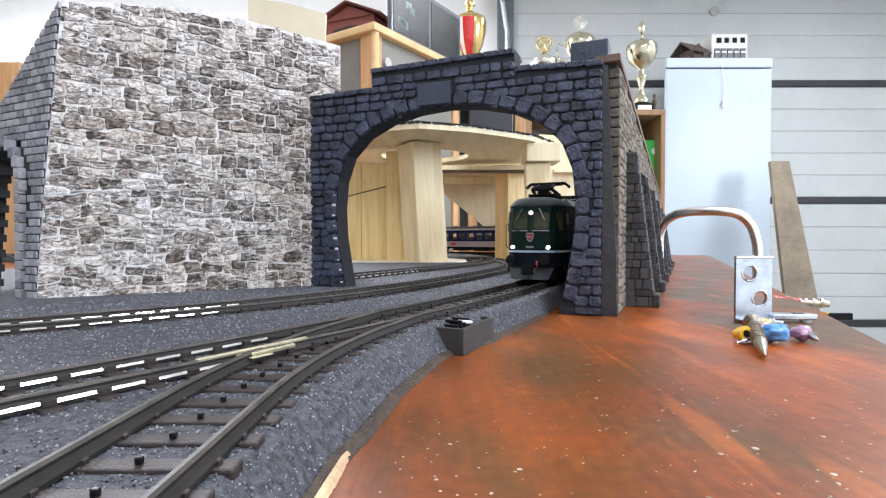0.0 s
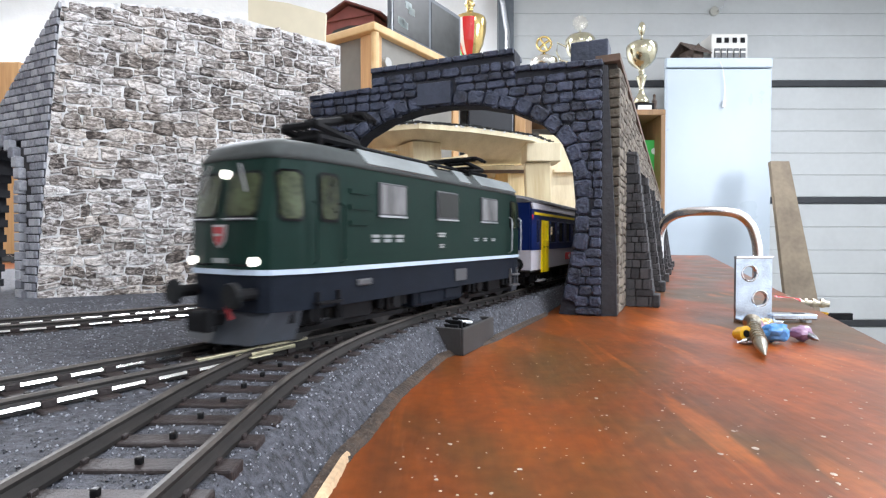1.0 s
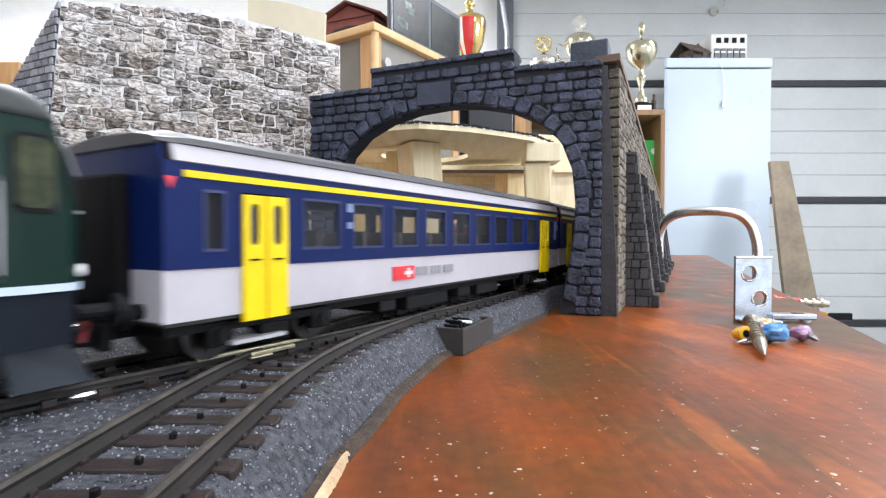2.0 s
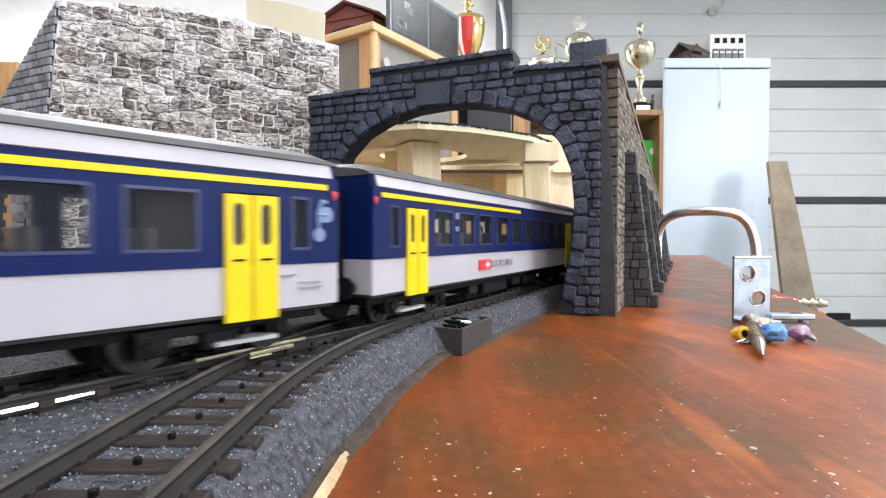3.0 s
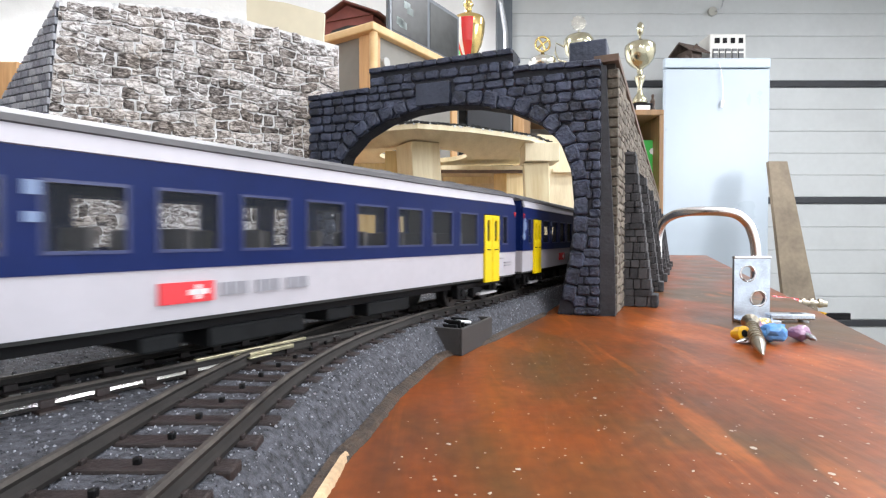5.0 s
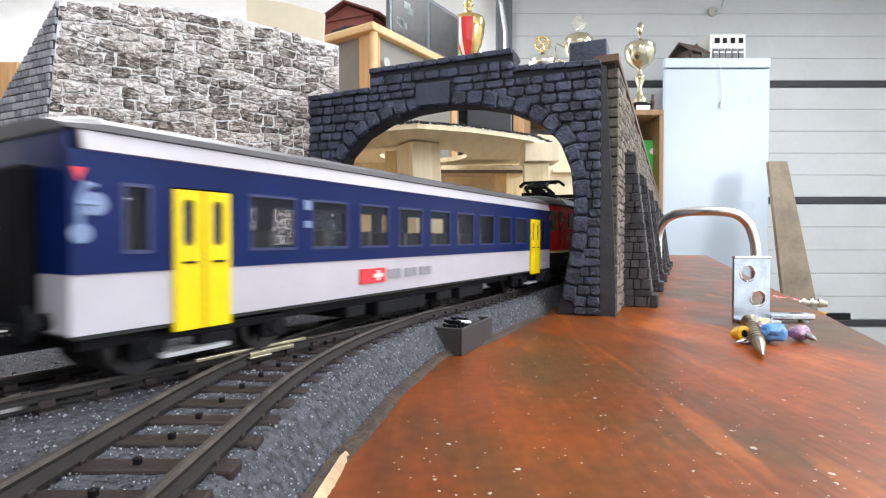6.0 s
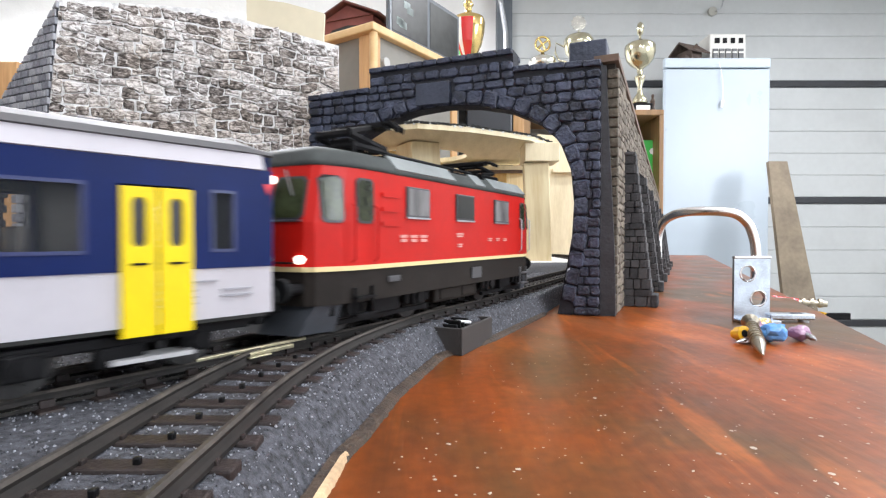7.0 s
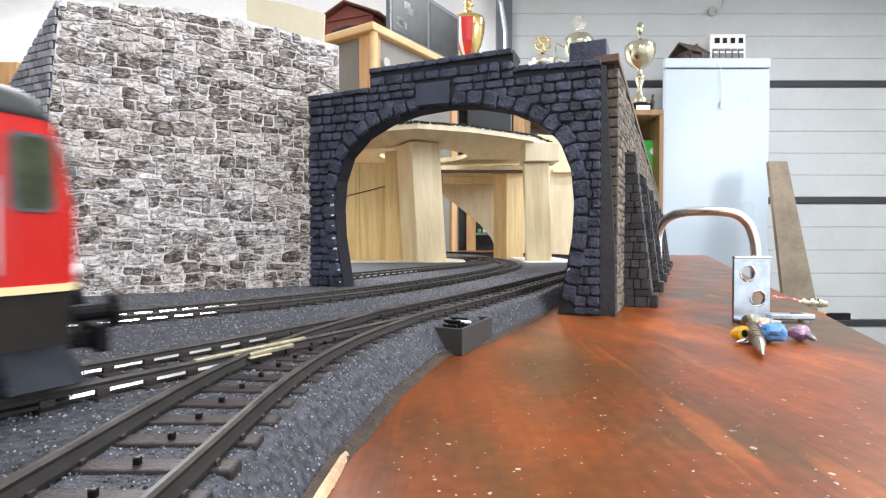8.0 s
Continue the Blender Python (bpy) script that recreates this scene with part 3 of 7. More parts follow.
def flip_out(bm):
    bmesh.ops.recalc_face_normals(bm, faces=bm.faces)
    return bm


def stone_colours(name, dark, mid, light, island=True, bump=0.6, fine=500.0, rough=0.8, spread=0.55, stain=None, swirl=1.2):
    """Colour by stone, with blotches and pale edges inside each."""
    m = bpy.data.materials.new(name)
    m.use_nodes = True
    nt = m.node_tree
    b = nt.nodes["Principled BSDF"]
    b.inputs["Roughness"].default_value = rough
    tc = nt.nodes.new("ShaderNodeTexCoord")
    if island:
        g = nt.nodes.new("ShaderNodeNewGeometry")
        pick = g.outputs["Random Per Island"]
    else:
        g = nt.nodes.new("ShaderNodeObjectInfo")
        pick = g.outputs["Random"]
    n1 = nt.nodes.new("ShaderNodeTexNoise")
    n1.inputs["Scale"].default_value, n1.inputs["Detail"].default_value, n1.inputs["Distortion"].default_value = fine, 7, swirl
    n1.inputs["Roughness"].default_value = 0.62
    mp = nt.nodes.new("ShaderNodeMapping")
    mp.inputs["Scale"].default_value = (0.55, 1, 1.15) if stain else (1, 1, 1)
    nt.links.new(tc.outputs["Object"], mp.inputs[0])
    nt.links.new(mp.outputs[0], n1.inputs["Vector"])
    add = nt.nodes.new("ShaderNodeMath")
    add.operation = "MULTIPLY_ADD"
    add.inputs[1].default_value = spread
    sc = nt.nodes.new("ShaderNodeMath")
    sc.operation = "MULTIPLY"
    sc.inputs[1].default_value = 1.0 + 0.6 * (0.55 - spread)
    nt.links.new(n1.outputs["Fac"], sc.inputs[0])
    nt.links.new(pick, add.inputs[0])
    nt.links.new(sc.outputs[0], add.inputs[2])
    r = nt.nodes.new("ShaderNodeValToRGB")
    r.color_ramp.elements[0].position, r.color_ramp.elements[0].color = 0.30 if spread > 0.4 else 0.53, (*dark, 1)
    r.color_ramp.elements[1].position, r.color_ramp.elements[1].color = 0.95 if spread > 0.4 else 0.88, (*light, 1)
    e = r.color_ramp.elements.new(0.62 if spread > 0.4 else 0.68)
    e.color = (*mid, 1)
    nt.links.new(add.outputs[0], r.inputs[0])
    last = r.outputs[0]
    if stain:
        n2 = nt.nodes.new("ShaderNodeTexNoise")
        n2.inputs["Scale"].default_value, n2.inputs["Detail"].default_value = 28, 3
        nt.links.new(tc.outputs["Object"], n2.inputs["Vector"])
        r2 = nt.nodes.new("ShaderNodeValToRGB")
        r2.color_ramp.elements[0].position, r2.color_ramp.elements[0].color = 0.42, (1, 1, 1, 1)
        r2.color_ramp.elements[1].position, r2.color_ramp.elements[1].color = 0.60, (*stain, 1)
        nt.links.new(n2.outputs["Fac"], r2.inputs[0])
        mx = nt.nodes.new("ShaderNodeMix")
        mx.data_type, mx.blend_type = "RGBA", "MULTIPLY"
        mx.inputs["Factor"].default_value = 1.0
        nt.links.new(last, mx.inputs["A"])
        nt.links.new(r2.outputs[0], mx.inputs["B"])
        last = mx.outputs["Result"]
    nt.links.new(last, b.inputs["Base Color"])
    bp = nt.nodes.new("ShaderNodeBump")
    bp.inputs["Strength"].default_value, bp.inputs["Distance"].default_value = bump, 0.0008
    nt.links.new(n1.outputs["Fac"], bp.inputs["Height"])
    nt.links.new(bp.outputs[0], b.inputs["Normal"])
    return m


M["paper_stone"] = stone_colours("grey_brown_paper_stone", (0.034, 0.026, 0.022), (0.262, 0.228, 0.208), (0.86, 0.83, 0.82), fine=640, spread=0.21, stain=(0.88, 0.83, 0.77), bump=1.0, swirl=0.9)
M["paper_stone_piece"] = stone_colours("grey_brown_paper_stone_piece", (0.034, 0.026, 0.022), (0.262, 0.228, 0.208), (0.86, 0.83, 0.82), island=False, fine=640, spread=0.21, stain=(0.88, 0.83, 0.77), bump=1.0, swirl=0.9)
M["mortar"] = material("pale_printed_mortar", (0.75, 0.74, 0.73), 0.8, var=0.35, scale=260, second=(0.93, 0.92, 0.91))
M["tan_stone"] = stone_colours("tan_paper_stone", (0.042, 0.034, 0.027), (0.115, 0.094, 0.073), (0.24, 0.205, 0.16), fine=420)
M["tan_joint"] = material("dark_tan_joint", (0.035, 0.028, 0.022), 0.8, var=0.3, scale=200)
M["slate_stone"] = stone_colours("slate_grey_stone", (0.023, 0.024, 0.027), (0.046, 0.047, 0.052), (0.085, 0.085, 0.09), fine=420)
M["grey_brick"] = stone_colours("grey_cast_brick", (0.13, 0.135, 0.155), (0.23, 0.235, 0.265), (0.38, 0.385, 0.41), fine=420, bump=0.4)
M["grey_joint"] = material("dark_brick_joint", (0.045, 0.047, 0.056), 0.8, var=0.2, scale=200)
M["brown_cap"] = material("brown_card_edge", (0.16, 0.105, 0.075), 0.7, var=0.2, scale=60)

# ------------------------------------------------------------ tunnel gate
GA, GB = Vector((0.0747, 0.2546)), Vector((-0.0785, 0.317))
gx = (GA - GB).normalized()
GATE = Matrix.Translation((GB.x, GB.y, 0)) @ Matrix.Rotation(math.atan2(gx.y, gx.x), 4, "Z")
gate = empty("tunnel_gate", GATE, "dark blue-grey cast stone double-track tunnel gate", "tunnel portal")
W = (GA - GB).length
CXA = 0.0853             # middle of the arch
ARCH = [(0.0600, -0.001), (0.0640, 0.021), (0.0668, 0.038), (0.0677, 0.054), (0.0662, 0.070), (0.0608, 0.084), (0.0498, 0.0945), (0.0350, 0.1015), (0.0180, 0.1055), (0.0, 0.1068)]


def arch_half(z):
    for (a, p), (b, q) in zip(ARCH, ARCH[1:]):
        if z <= q:
            return a + (b - a) * (z - p) / (q - p)
    return 0.0


def top_at(x):
    return 0.1312 if 0.0408 < x < 0.1227 else 0.1200


# body: left and right leaf, closed over the arch
loop = [(0, 0), (0, 0.1195), (0.0408, 0.1205), (0.0408, 0.1307), (0.1227, 0.1316), (0.1227, 0.1225), (W, 0.1205), (W, 0)]
arch_pts = [(CXA + a, max(z, 0)) for a, z in ARCH] + [(CXA - a, max(z, 0)) for a, z in ARCH[-2::-1]]
bm = extrude_poly(loop + arch_pts, 0.0, 0.011)
bmesh.ops.triangulate(bm, faces=[f for f in bm.faces if len(f.verts) > 4])
part("backing", bm, M["portal_joint"], gate)
# battered side of the near pillar
bm = bmesh.new()
tiers = [[bm.verts.new(p) for p in ((W - 0.002, 0.0012, z), (W + o, 0.002, z), (W + o, 0.026, z), (W - 0.002, 0.026, z))] for z, o in ((0, 0.0068), (0.03, 0.0062), (0.07, 0.0042), (0.119, 0.0018))]
bm.faces.new(tiers[-1])
bm.faces.new(tiers[0][::-1])
for lo_, hi_ in zip(tiers, tiers[1:]):
    for i in range(4):
        bm.faces.new((lo_[i], lo_[(i + 1) % 4], hi_[(i + 1) % 4], hi_[i]))
flip_out(bm)
part("pillar_side", bm, M["portal_plain"], gate, "smooth dark pillar side")
# coping along the stepped top
for x0, x1, za, zb in ((0, 0.0408, 0.1195, 0.1205), (0.0408, 0.1227, 0.1307, 0.1316), (0.1227, W, 0.1225, 0.1205)):
    n = max(2, round((x1 - x0) / 0.0085))
    for i in range(n):
        p, q = x0 + (x1 - x0) * i / n, x0 + (x1 - x0) * (i + 1) / n
        z = za + (zb - za) * (i + 0.5) / n
        part("coping_stone", box(p + 0.0002, q - 0.0002, -0.0018, 0.016, z - 0.0022, z + 0.0006, 0.0005), M["portal"], gate)
# ring of arch stones
path = [(CXA + a, z) for a, z in ARCH] + [(CXA - a, z) for a, z in ARCH[-2::-1]]
seg = [0.0]
for p, q in zip(path, path[1:]):
    seg.append(seg[-1] + math.hypot(q[0] - p[0], q[1] - p[1]))


def on_arch(s):
    for i in range(len(seg) - 1):
        if s <= seg[i + 1]:
            f = (s - seg[i]) / (seg[i + 1] - seg[i])
            x, z = path[i][0] + (path[i + 1][0] - path[i][0]) * f, path[i][1] + (path[i + 1][1] - path[i][1]) * f
            tx, tz = path[i + 1][0] - path[i][0], path[i + 1][1] - path[i][1]
            break
    ln = math.hypot(tx, tz)
    return x, z, tz / ln, -tx / ln


rng = random.Random(4)
RINGW = 0.0077
total = seg[-1]
nring = 37
for i in range(nring):
    a, b = total * i / nring + 0.0002, total * (i + 1) / nring - 0.0002
    key = abs(i - nring // 2) <= 0
    wid = RINGW * rng.uniform(0.88, 1.08)
    x, z, nx_, nz_ = on_arch((a + b) / 2)
    if z < 0.004:
        continue
    if x < 0.06 and z < 0.008:
        continue
    bm = bmesh.new()
    quad = []
    for ss, oo in ((a, 0.0004), (b, 0.0004), (b, wid), (a, wid)):
        px_, pz_, ox, oz = on_arch(ss)
        quad.append(Vector((px_ + ox * oo, 0, pz_ + oz * oo)))
    mid = sum(quad, Vector()) / 4
    ring8 = []
    for k in range(4):
        c0, c1 = quad[k], quad[(k + 1) % 4]
        ring8 += [c0.lerp(c1, 0.16), c0.lerp(c1, 0.5), c0.lerp(c1, 0.84)]
    base = [bm.verts.new(v) for v in ring8]
    rim = [bm.verts.new(mid + (v - mid) * 0.955 + Vector((0, -0.0013, 0))) for v in ring8]
    top = [bm.verts.new(mid + (v - mid) * 0.76 + Vector((0, -0.0018 * rng.uniform(0.9, 1.2), 0))) for v in ring8]
    for p, q in ((base, rim), (rim, top)):
        for k in range(12):
            bm.faces.new((p[k], p[(k + 1) % 12], q[(k + 1) % 12], q[k]))
    bm.faces.new(top)
    flip_out(bm)
    part("arch_stone", bm, M["portal"], gate)
part("name_plaque", box(0.0702, 0.0893, -0.0030, 0.001, 0.1075, 0.1192, 0.0004), M["plaque"], gate, "blank stone plaque over the arch")


def gate_solid(x, z):
    if z > top_at(x) - 0.0026:
        return False
    if 0.0685 < x < 0.0910 and 0.106 < z < 0.1195:
        return False
    u, zz = abs(x - CXA), z
    if z < 0.054:
        return u > arch_half(z) + RINGW - 0.0015
    # outside of the ring, by distance from its inner line
    best = min(math.hypot(x - p[0], z - p[1]) for p in path)
    return best > RINGW - 0.0006 and not (u < arch_half(z))


fill = []
z = 0.0
while z < 0.128:
    h = rng.uniform(0.0040, 0.0054)
    x = -rng.uniform(0, 0.004)
    while x < W:
        w = rng.uniform(0.0052, 0.0112)
        x = max(x, 0.0)
        e = min(W, x + w)
        if W - e < 0.003:
            e = W
        # shrink a stone that would reach into the arch ring
        a, b = x, e
        while b - a > 0.0022 and not gate_solid(a + 0.0006, z + h / 2):
            a += 0.0008
        while b - a > 0.0022 and not gate_solid(b - 0.0006, z + h / 2):
            b -= 0.0008
        if b - a > 0.0024 and gate_solid((a + b) / 2, z + h / 2):
            zt = min(z + h, top_at((a + b) / 2) - 0.0022)
            if zt - z > 0.002 and not (x < 0.03 and z < 0.005):
                fill.append((a, b, z, zt))
        x = e
    z += h
for a, b, z0, z1 in fill:
    bm = bmesh.new()
    stone_bm(bm, a, b, lambda q: z0, lambda q: z1, 0.00022, 0.0013, rng, 0.12)
    flip_out(bm)
    part("stone", bm, M["portal"], gate)
part("end_block", box(0.148, W + 0.001, 0.014, 0.030, 0.110, 0.1362, 0.0008), M["plaque"], gate, "plain grey block on the gate")
fleck = random.Random(31)
bm = bmesh.new()
for i in range(9):
    z = 0.012 + 0.0062 * i + fleck.uniform(0, 0.002)
    x = CXA - arch_half(z) - 0.0012
    r = fleck.uniform(0.0003, 0.0007)
    add_box(bm, x - r * 1.6, x + r * 1.6, -0.0021, -0.0010, z - r, z + r, 0.0002)
tagged(part("paint_chips", bm, M["white"], gate, "white chips along the inner edge"), kind="stuff")

# ------------------------------------------------------------ tunnel side wall with buttresses
WA, WB = Vector((0.0835, 0.2600)), Vector((0.4883, 1.1651))
wd = (WB - WA).normalized()
WALLM = Matrix.Translation((WA.x, WA.y, 0)) @ Matrix.Rotation(math.atan2(wd.y, wd.x), 4, "Z")
LEN = 0.50
tw = empty("tunnel_wall", WALLM, "tan stone-papered tunnel side wall with slate-grey buttresses", "wall")


def wall_top(x):
    return 0.1225 - 0.036 * x / LEN


bm = extrude_poly([(0, 0), (LEN, 0), (LEN, wall_top(LEN)), (0, wall_top(0))], 0.0006, 0.008)
part("core", bm, M["tan_joint"], tw)
bm = bmesh.new()
rng = random.Random(8)
for x0, x1, lo, hi in stone_rows(0.0, LEN, 0.0, 0.122, 0.0042, 1.7, rng, 0.5, solid=lambda x, z: z < wall_top(x) - 0.002):
    stone_bm(bm, x0, x1, lo, hi, 0.0002, 0.0009, rng, 0.25)
flip_out(bm)
tagged(part("wall_stones", bm, M["tan_stone"], tw, "tan stone facing"), kind="stuff")
part("cap", flip_out(extrude_poly([(-0.004, wall_top(0) - 0.001), (LEN, wall_top(LEN) - 0.001), (LEN, wall_top(LEN) + 0.0022), (-0.004, wall_top(0) + 0.0022)], -0.0014, 0.010)), M["brown_cap"], tw, "brown card capping strip")
for j in range(25):
    bm = bmesh.new()
    z = 0.001 + j * 0.0047
    add_box(bm, -0.0030, 0.0004, -0.0012 - 0.0001 * (j % 3), 0.004, z, z + 0.0042, 0.0006)
    part("quoin", bm, M["tan_pale"], tw)
for i, u in enumerate((0.036, 0.128, 0.220, 0.312, 0.404, 0.480)):
    zt = 0.084 - 0.003 * i
    bm = flip_out(extrude_poly([(0, 0), (0.0150, 0), (0.0150, zt * 0.05), (0.0058, zt * 0.90), (0.004, zt), (0, zt + 0.004)], 0, 0.011))
    bmesh.ops.transform(bm, matrix=Matrix.Translation((u + 0.011, 0, 0)) @ Matrix.Rotation(math.pi / 2, 4, "Z") @ Matrix.Rotation(math.pi, 4, "Z"), verts=bm.verts)
    b = part("buttress", bm, M["slate_joint"], tw, "slate-grey battered buttress")
    face = bmesh.new()
    r2 = random.Random(20 + i)
    z = 0.0
    while z < zt - 0.002:
        h = min(r2.uniform(0.0030, 0.0060), zt - z)
        reach = 0.0150 - 0.0100 * (z + h) / zt
        y = 0.0
        while y < reach - 0.001:
            w = min(r2.uniform(0.0030, 0.0075), reach - y)
            if reach - y - w < 0.0015:
                w = reach - y
            add_box(face, u - 0.0007, u + 0.002, -y - w + 0.0002, -y - 0.0002, z + 0.0002, z + h - 0.0002, 0.0003)
            y += w
        # outer edge stones
        add_box(face, u - 0.0004, u + 0.0115, -reach - 0.0012, -reach + 0.001, z + 0.0002, z + h - 0.0002, 0.0004)
        z += h
    add_box(face, u - 0.001, u + 0.012, -0.0180, -0.0143, 0, 0.0070, 0.0008)
    tagged(part("buttress_stones", face, M["slate_stone"], b), kind="stuff")

# ------------------------------------------------------------ wall clad in stone paper, with the brick gate at its end
A, B = Vector((-0.1908, 0.2497)), Vector((-0.0782, 0.3168))
d = (B - A).normalized()
WALL2 = Matrix.Translation((A.x, A.y, 0)) @ Matrix.Rotation(math.atan2(d.y, d.x), 4, "Z")
lw = empty("stone_paper_wall", WALL2, "tall wall clad in grey-brown printed stone paper", "wall")
BASE = BED - 0.0005


def left_edge(z):
    return 0.0115 * max(0.0, (z - 0.006) / 0.1435) ** 1.15


def top2(x):
    return 0.1495 + 0.0095 * min(1, (x - 0.011) / 0.060) if x < 0.075 else 0.1590 - 0.0060 * ((x - 0.075) / 0.074)


outline = [(left_edge(z), z) for z in (BASE, 0.04, 0.08, 0.12, 0.1495)] + [(x, top2(x)) for x in (0.03, 0.05, 0.075, 0.11, 0.149)] + [(0.149, BASE)]
bm = extrude_poly(outline, 0.0, 0.006)
part("card_backing", bm, M["mortar"], lw, "pale printed mortar")
rng = random.Random(11)
rest = bmesh.new()
count = 0
for x0, x1, lo, hi in stone_rows(0.0, 0.149, BASE, 0.160, 0.0047, 1.6, rng, 0.75):
    mx, mz = (x0 + x1) / 2, (lo((x0 + x1) / 2) + hi((x0 + x1) / 2)) / 2
    if mz > top2(max(mx, 0.011)) - 0.0022:
        continue
    x0 = max(x0, left_edge(mz))
    if x1 - x0 < 0.0018:
        continue
    if 0.012 < mz < 0.085 and count < 300:
        bm = bmesh.new()
        stone_bm(bm, x0, x1, lo, hi, 0.00021, rng.uniform(0.0003, 0.0011), rng, 0.26, 0.085, 0.84)
        flip_out(bm)
        part("paper_stone", bm, M["paper_stone_piece"], lw)
        count += 1
    else:
        stone_bm(rest, x0, x1, lo, hi, 0.00021, rng.uniform(0.0003, 0.0011), rng, 0.26, 0.085, 0.84)
flip_out(rest)
tagged(part("paper_stones", rest, M["paper_stone"], lw), kind="stuff")

# the brick gate stands at the wall's end, turned away
bd = Vector((-0.902, 0.431))
BG = Matrix.Translation((A.x, A.y, 0)) @ Matrix.Rotation(math.atan2(-bd.y, -bd.x), 4, "Z")
bg = empty("brick_gate", BG, "grey brick tunnel gate at the wall's end", "tunnel portal")


def brick_top(x):
    """x runs from the far end, negative, to the corner at 0."""
    return 0.1490 + x * 0.98


def brick_left(z):
    return 0.0112 * max(0.0, (z - 0.006) / 0.1435) ** 1.15


part("tunnel_lining", box(-0.075, -0.002, 0.030, 0.034, BASE, 0.10), M["lining"], bg, "dark tunnel lining")
rngb = random.Random(3)
bm = bmesh.new()
back = bmesh.new()
AR0, ARW = -0.0120, 0.034      # near jamb of the arch, its width


def brick_solid(x, z):
    if z > brick_top(x) + 0.009:
        return False
    if x < AR0:
        c = AR0 - ARW / 2
        if z < 0.062:
            return x < AR0 - ARW
        return math.hypot((x - c), (z - 0.062) * 0.75) > ARW / 2
    return True


shx, shy = d.dot(-bd), d.dot(Vector((-bd.y, bd.x)) * -1)
z = BASE
row = 0
while z < 0.154:
    h = 0.0038
    x = -0.060 - (row % 2) * 0.003
    while x < 0.0:
        e = min(0.0, x + 0.0060)
        sh = brick_left(z)
        if brick_solid((x + e) / 2, z + h / 2):
            ox, oy = sh * shx, sh * shy
            add_box(bm, x + 0.0003 + ox, e - 0.0003 + ox, -0.0009 + oy, 0.001 + oy, z + 0.0003, z + h - 0.0003, 0.0003)
            add_box(back, x + ox, e + ox, -0.0002 + oy, 0.008 + oy, z, z + h)
        x = e
    z += h
    row += 1
for solid in (bm, back):
    cut = bmesh.ops.bisect_plane(solid, geom=solid.verts[:] + solid.edges[:] + solid.faces[:], plane_co=(0.0112 * shx, 0, 0.1490), plane_no=(-0.98, 0, 1), clear_outer=True)
    bmesh.ops.holes_fill(solid, edges=[e for e in cut["geom_cut"] if isinstance(e, bmesh.types.BMEdge)], sides=0)
tagged(part("backing", back, M["grey_joint"], bg), kind="stuff")
tagged(part("bricks", bm, M["grey_brick"], bg), kind="stuff")
bm = bmesh.new()
n = 12
for i in range(n + 1):
    a = math.pi * i / n
    x, z = AR0 - ARW / 2 + math.cos(a) * ARW / 2, 0.062 + math.sin(a) * ARW / 2 / 0.75
    add_box(bm, x - 0.0026, x + 0.0026, -0.0014, 0.002, z - 0.0026, z + 0.0026, 0.0006)
for i in range(12):
    z = BASE + 0.0022 + i * 0.0045
    add_box(bm, AR0 - 0.0030, AR0 + 0.0016, -0.0014, 0.002, z - 0.0020, z + 0.0020, 0.0004)
part("arch_trim", bm, M["grey_brick"], bg)
# ------------------------------------------------------------ the train
SHARE = {}


def shared(key, make):
    """Mesh data that several alike parts use."""
    if key not in SHARE:
        SHARE[key] = make()
    return SHARE[key]


def piece(name, key, bm_fn, mat, parent, m, smooth=False, label=""):
    def make():
        bm = bm_fn()
        me = bpy.data.meshes.new(name)
        bm.normal_update()
        bm.to_mesh(me)
        bm.free()
        me.materials.append(mat)
        for p in me.polygons:
            p.use_smooth = smooth
        return me
    ob = new(name, shared(key, make))
    ob.parent = parent
    ob.matrix_basis = m
    return tagged(ob, label)


def stack(rings):
    """A closed body from rings of equal count, bottom to top."""
    bm = bmesh.new()
    vs = [[bm.verts.new(p) for p in r] for r in rings]
    n = len(vs[0])
    for a, b in zip(vs, vs[1:]):
        for k in range(n):
            bm.faces.new((a[k], a[(k + 1) % n], b[(k + 1) % n], b[k]))
    bm.faces.new(vs[0][::-1])
    bm.faces.new(vs[-1])
    return bm


LH = 0.0744              # half the locomotive's body
LW = 0.0170


def nose(z):
    """Half length of the body at a height: the upper front leans back."""
    return LH - max(0.0, z - 0.029) * 0.20 - max(0.0, 0.0176 - z) * 0.02


# plan of the tapered cab end: distance behind the tip, share of the half width
NOSE = [(0.0, 0.0), (0.0003, 0.35), (0.0010, 0.66), (0.0026, 0.79), (0.0092, 0.935), (0.0150, 0.99), (0.0190, 1.0)]


def loco_ring(z, grow=0.0, width=LW, cut=0.0):
    x1 = nose(z) + grow - cut
    w = width + grow
    half = [(x1 - d, w * f) for d, f in NOSE] + [(0.02, w)]
    left = half + [(-x, y) for x, y in half[::-1]]
    right = [(x, -y) for x, y in left[::-1]][1:-1]
    return [(x, y, z) for x, y in left + right]


def front_x(y, z):
    w = abs(y) / LW
    for (p, a), (q, b) in zip(NOSE, NOSE[1:]):
        if w <= b:
            return nose(z) - (p + (q - p) * (w - a) / (b - a))
    return nose(z) - 0.019


def side_y(x, z):
    """Half width of the body at a distance along it."""
    d = nose(z) - abs(x)
    for (p, a), (q, b) in zip(NOSE, NOSE[1:]):
        if d <= q:
            return LW * (a + (b - a) * max(0.0, d - p) / (q - p))
    return LW


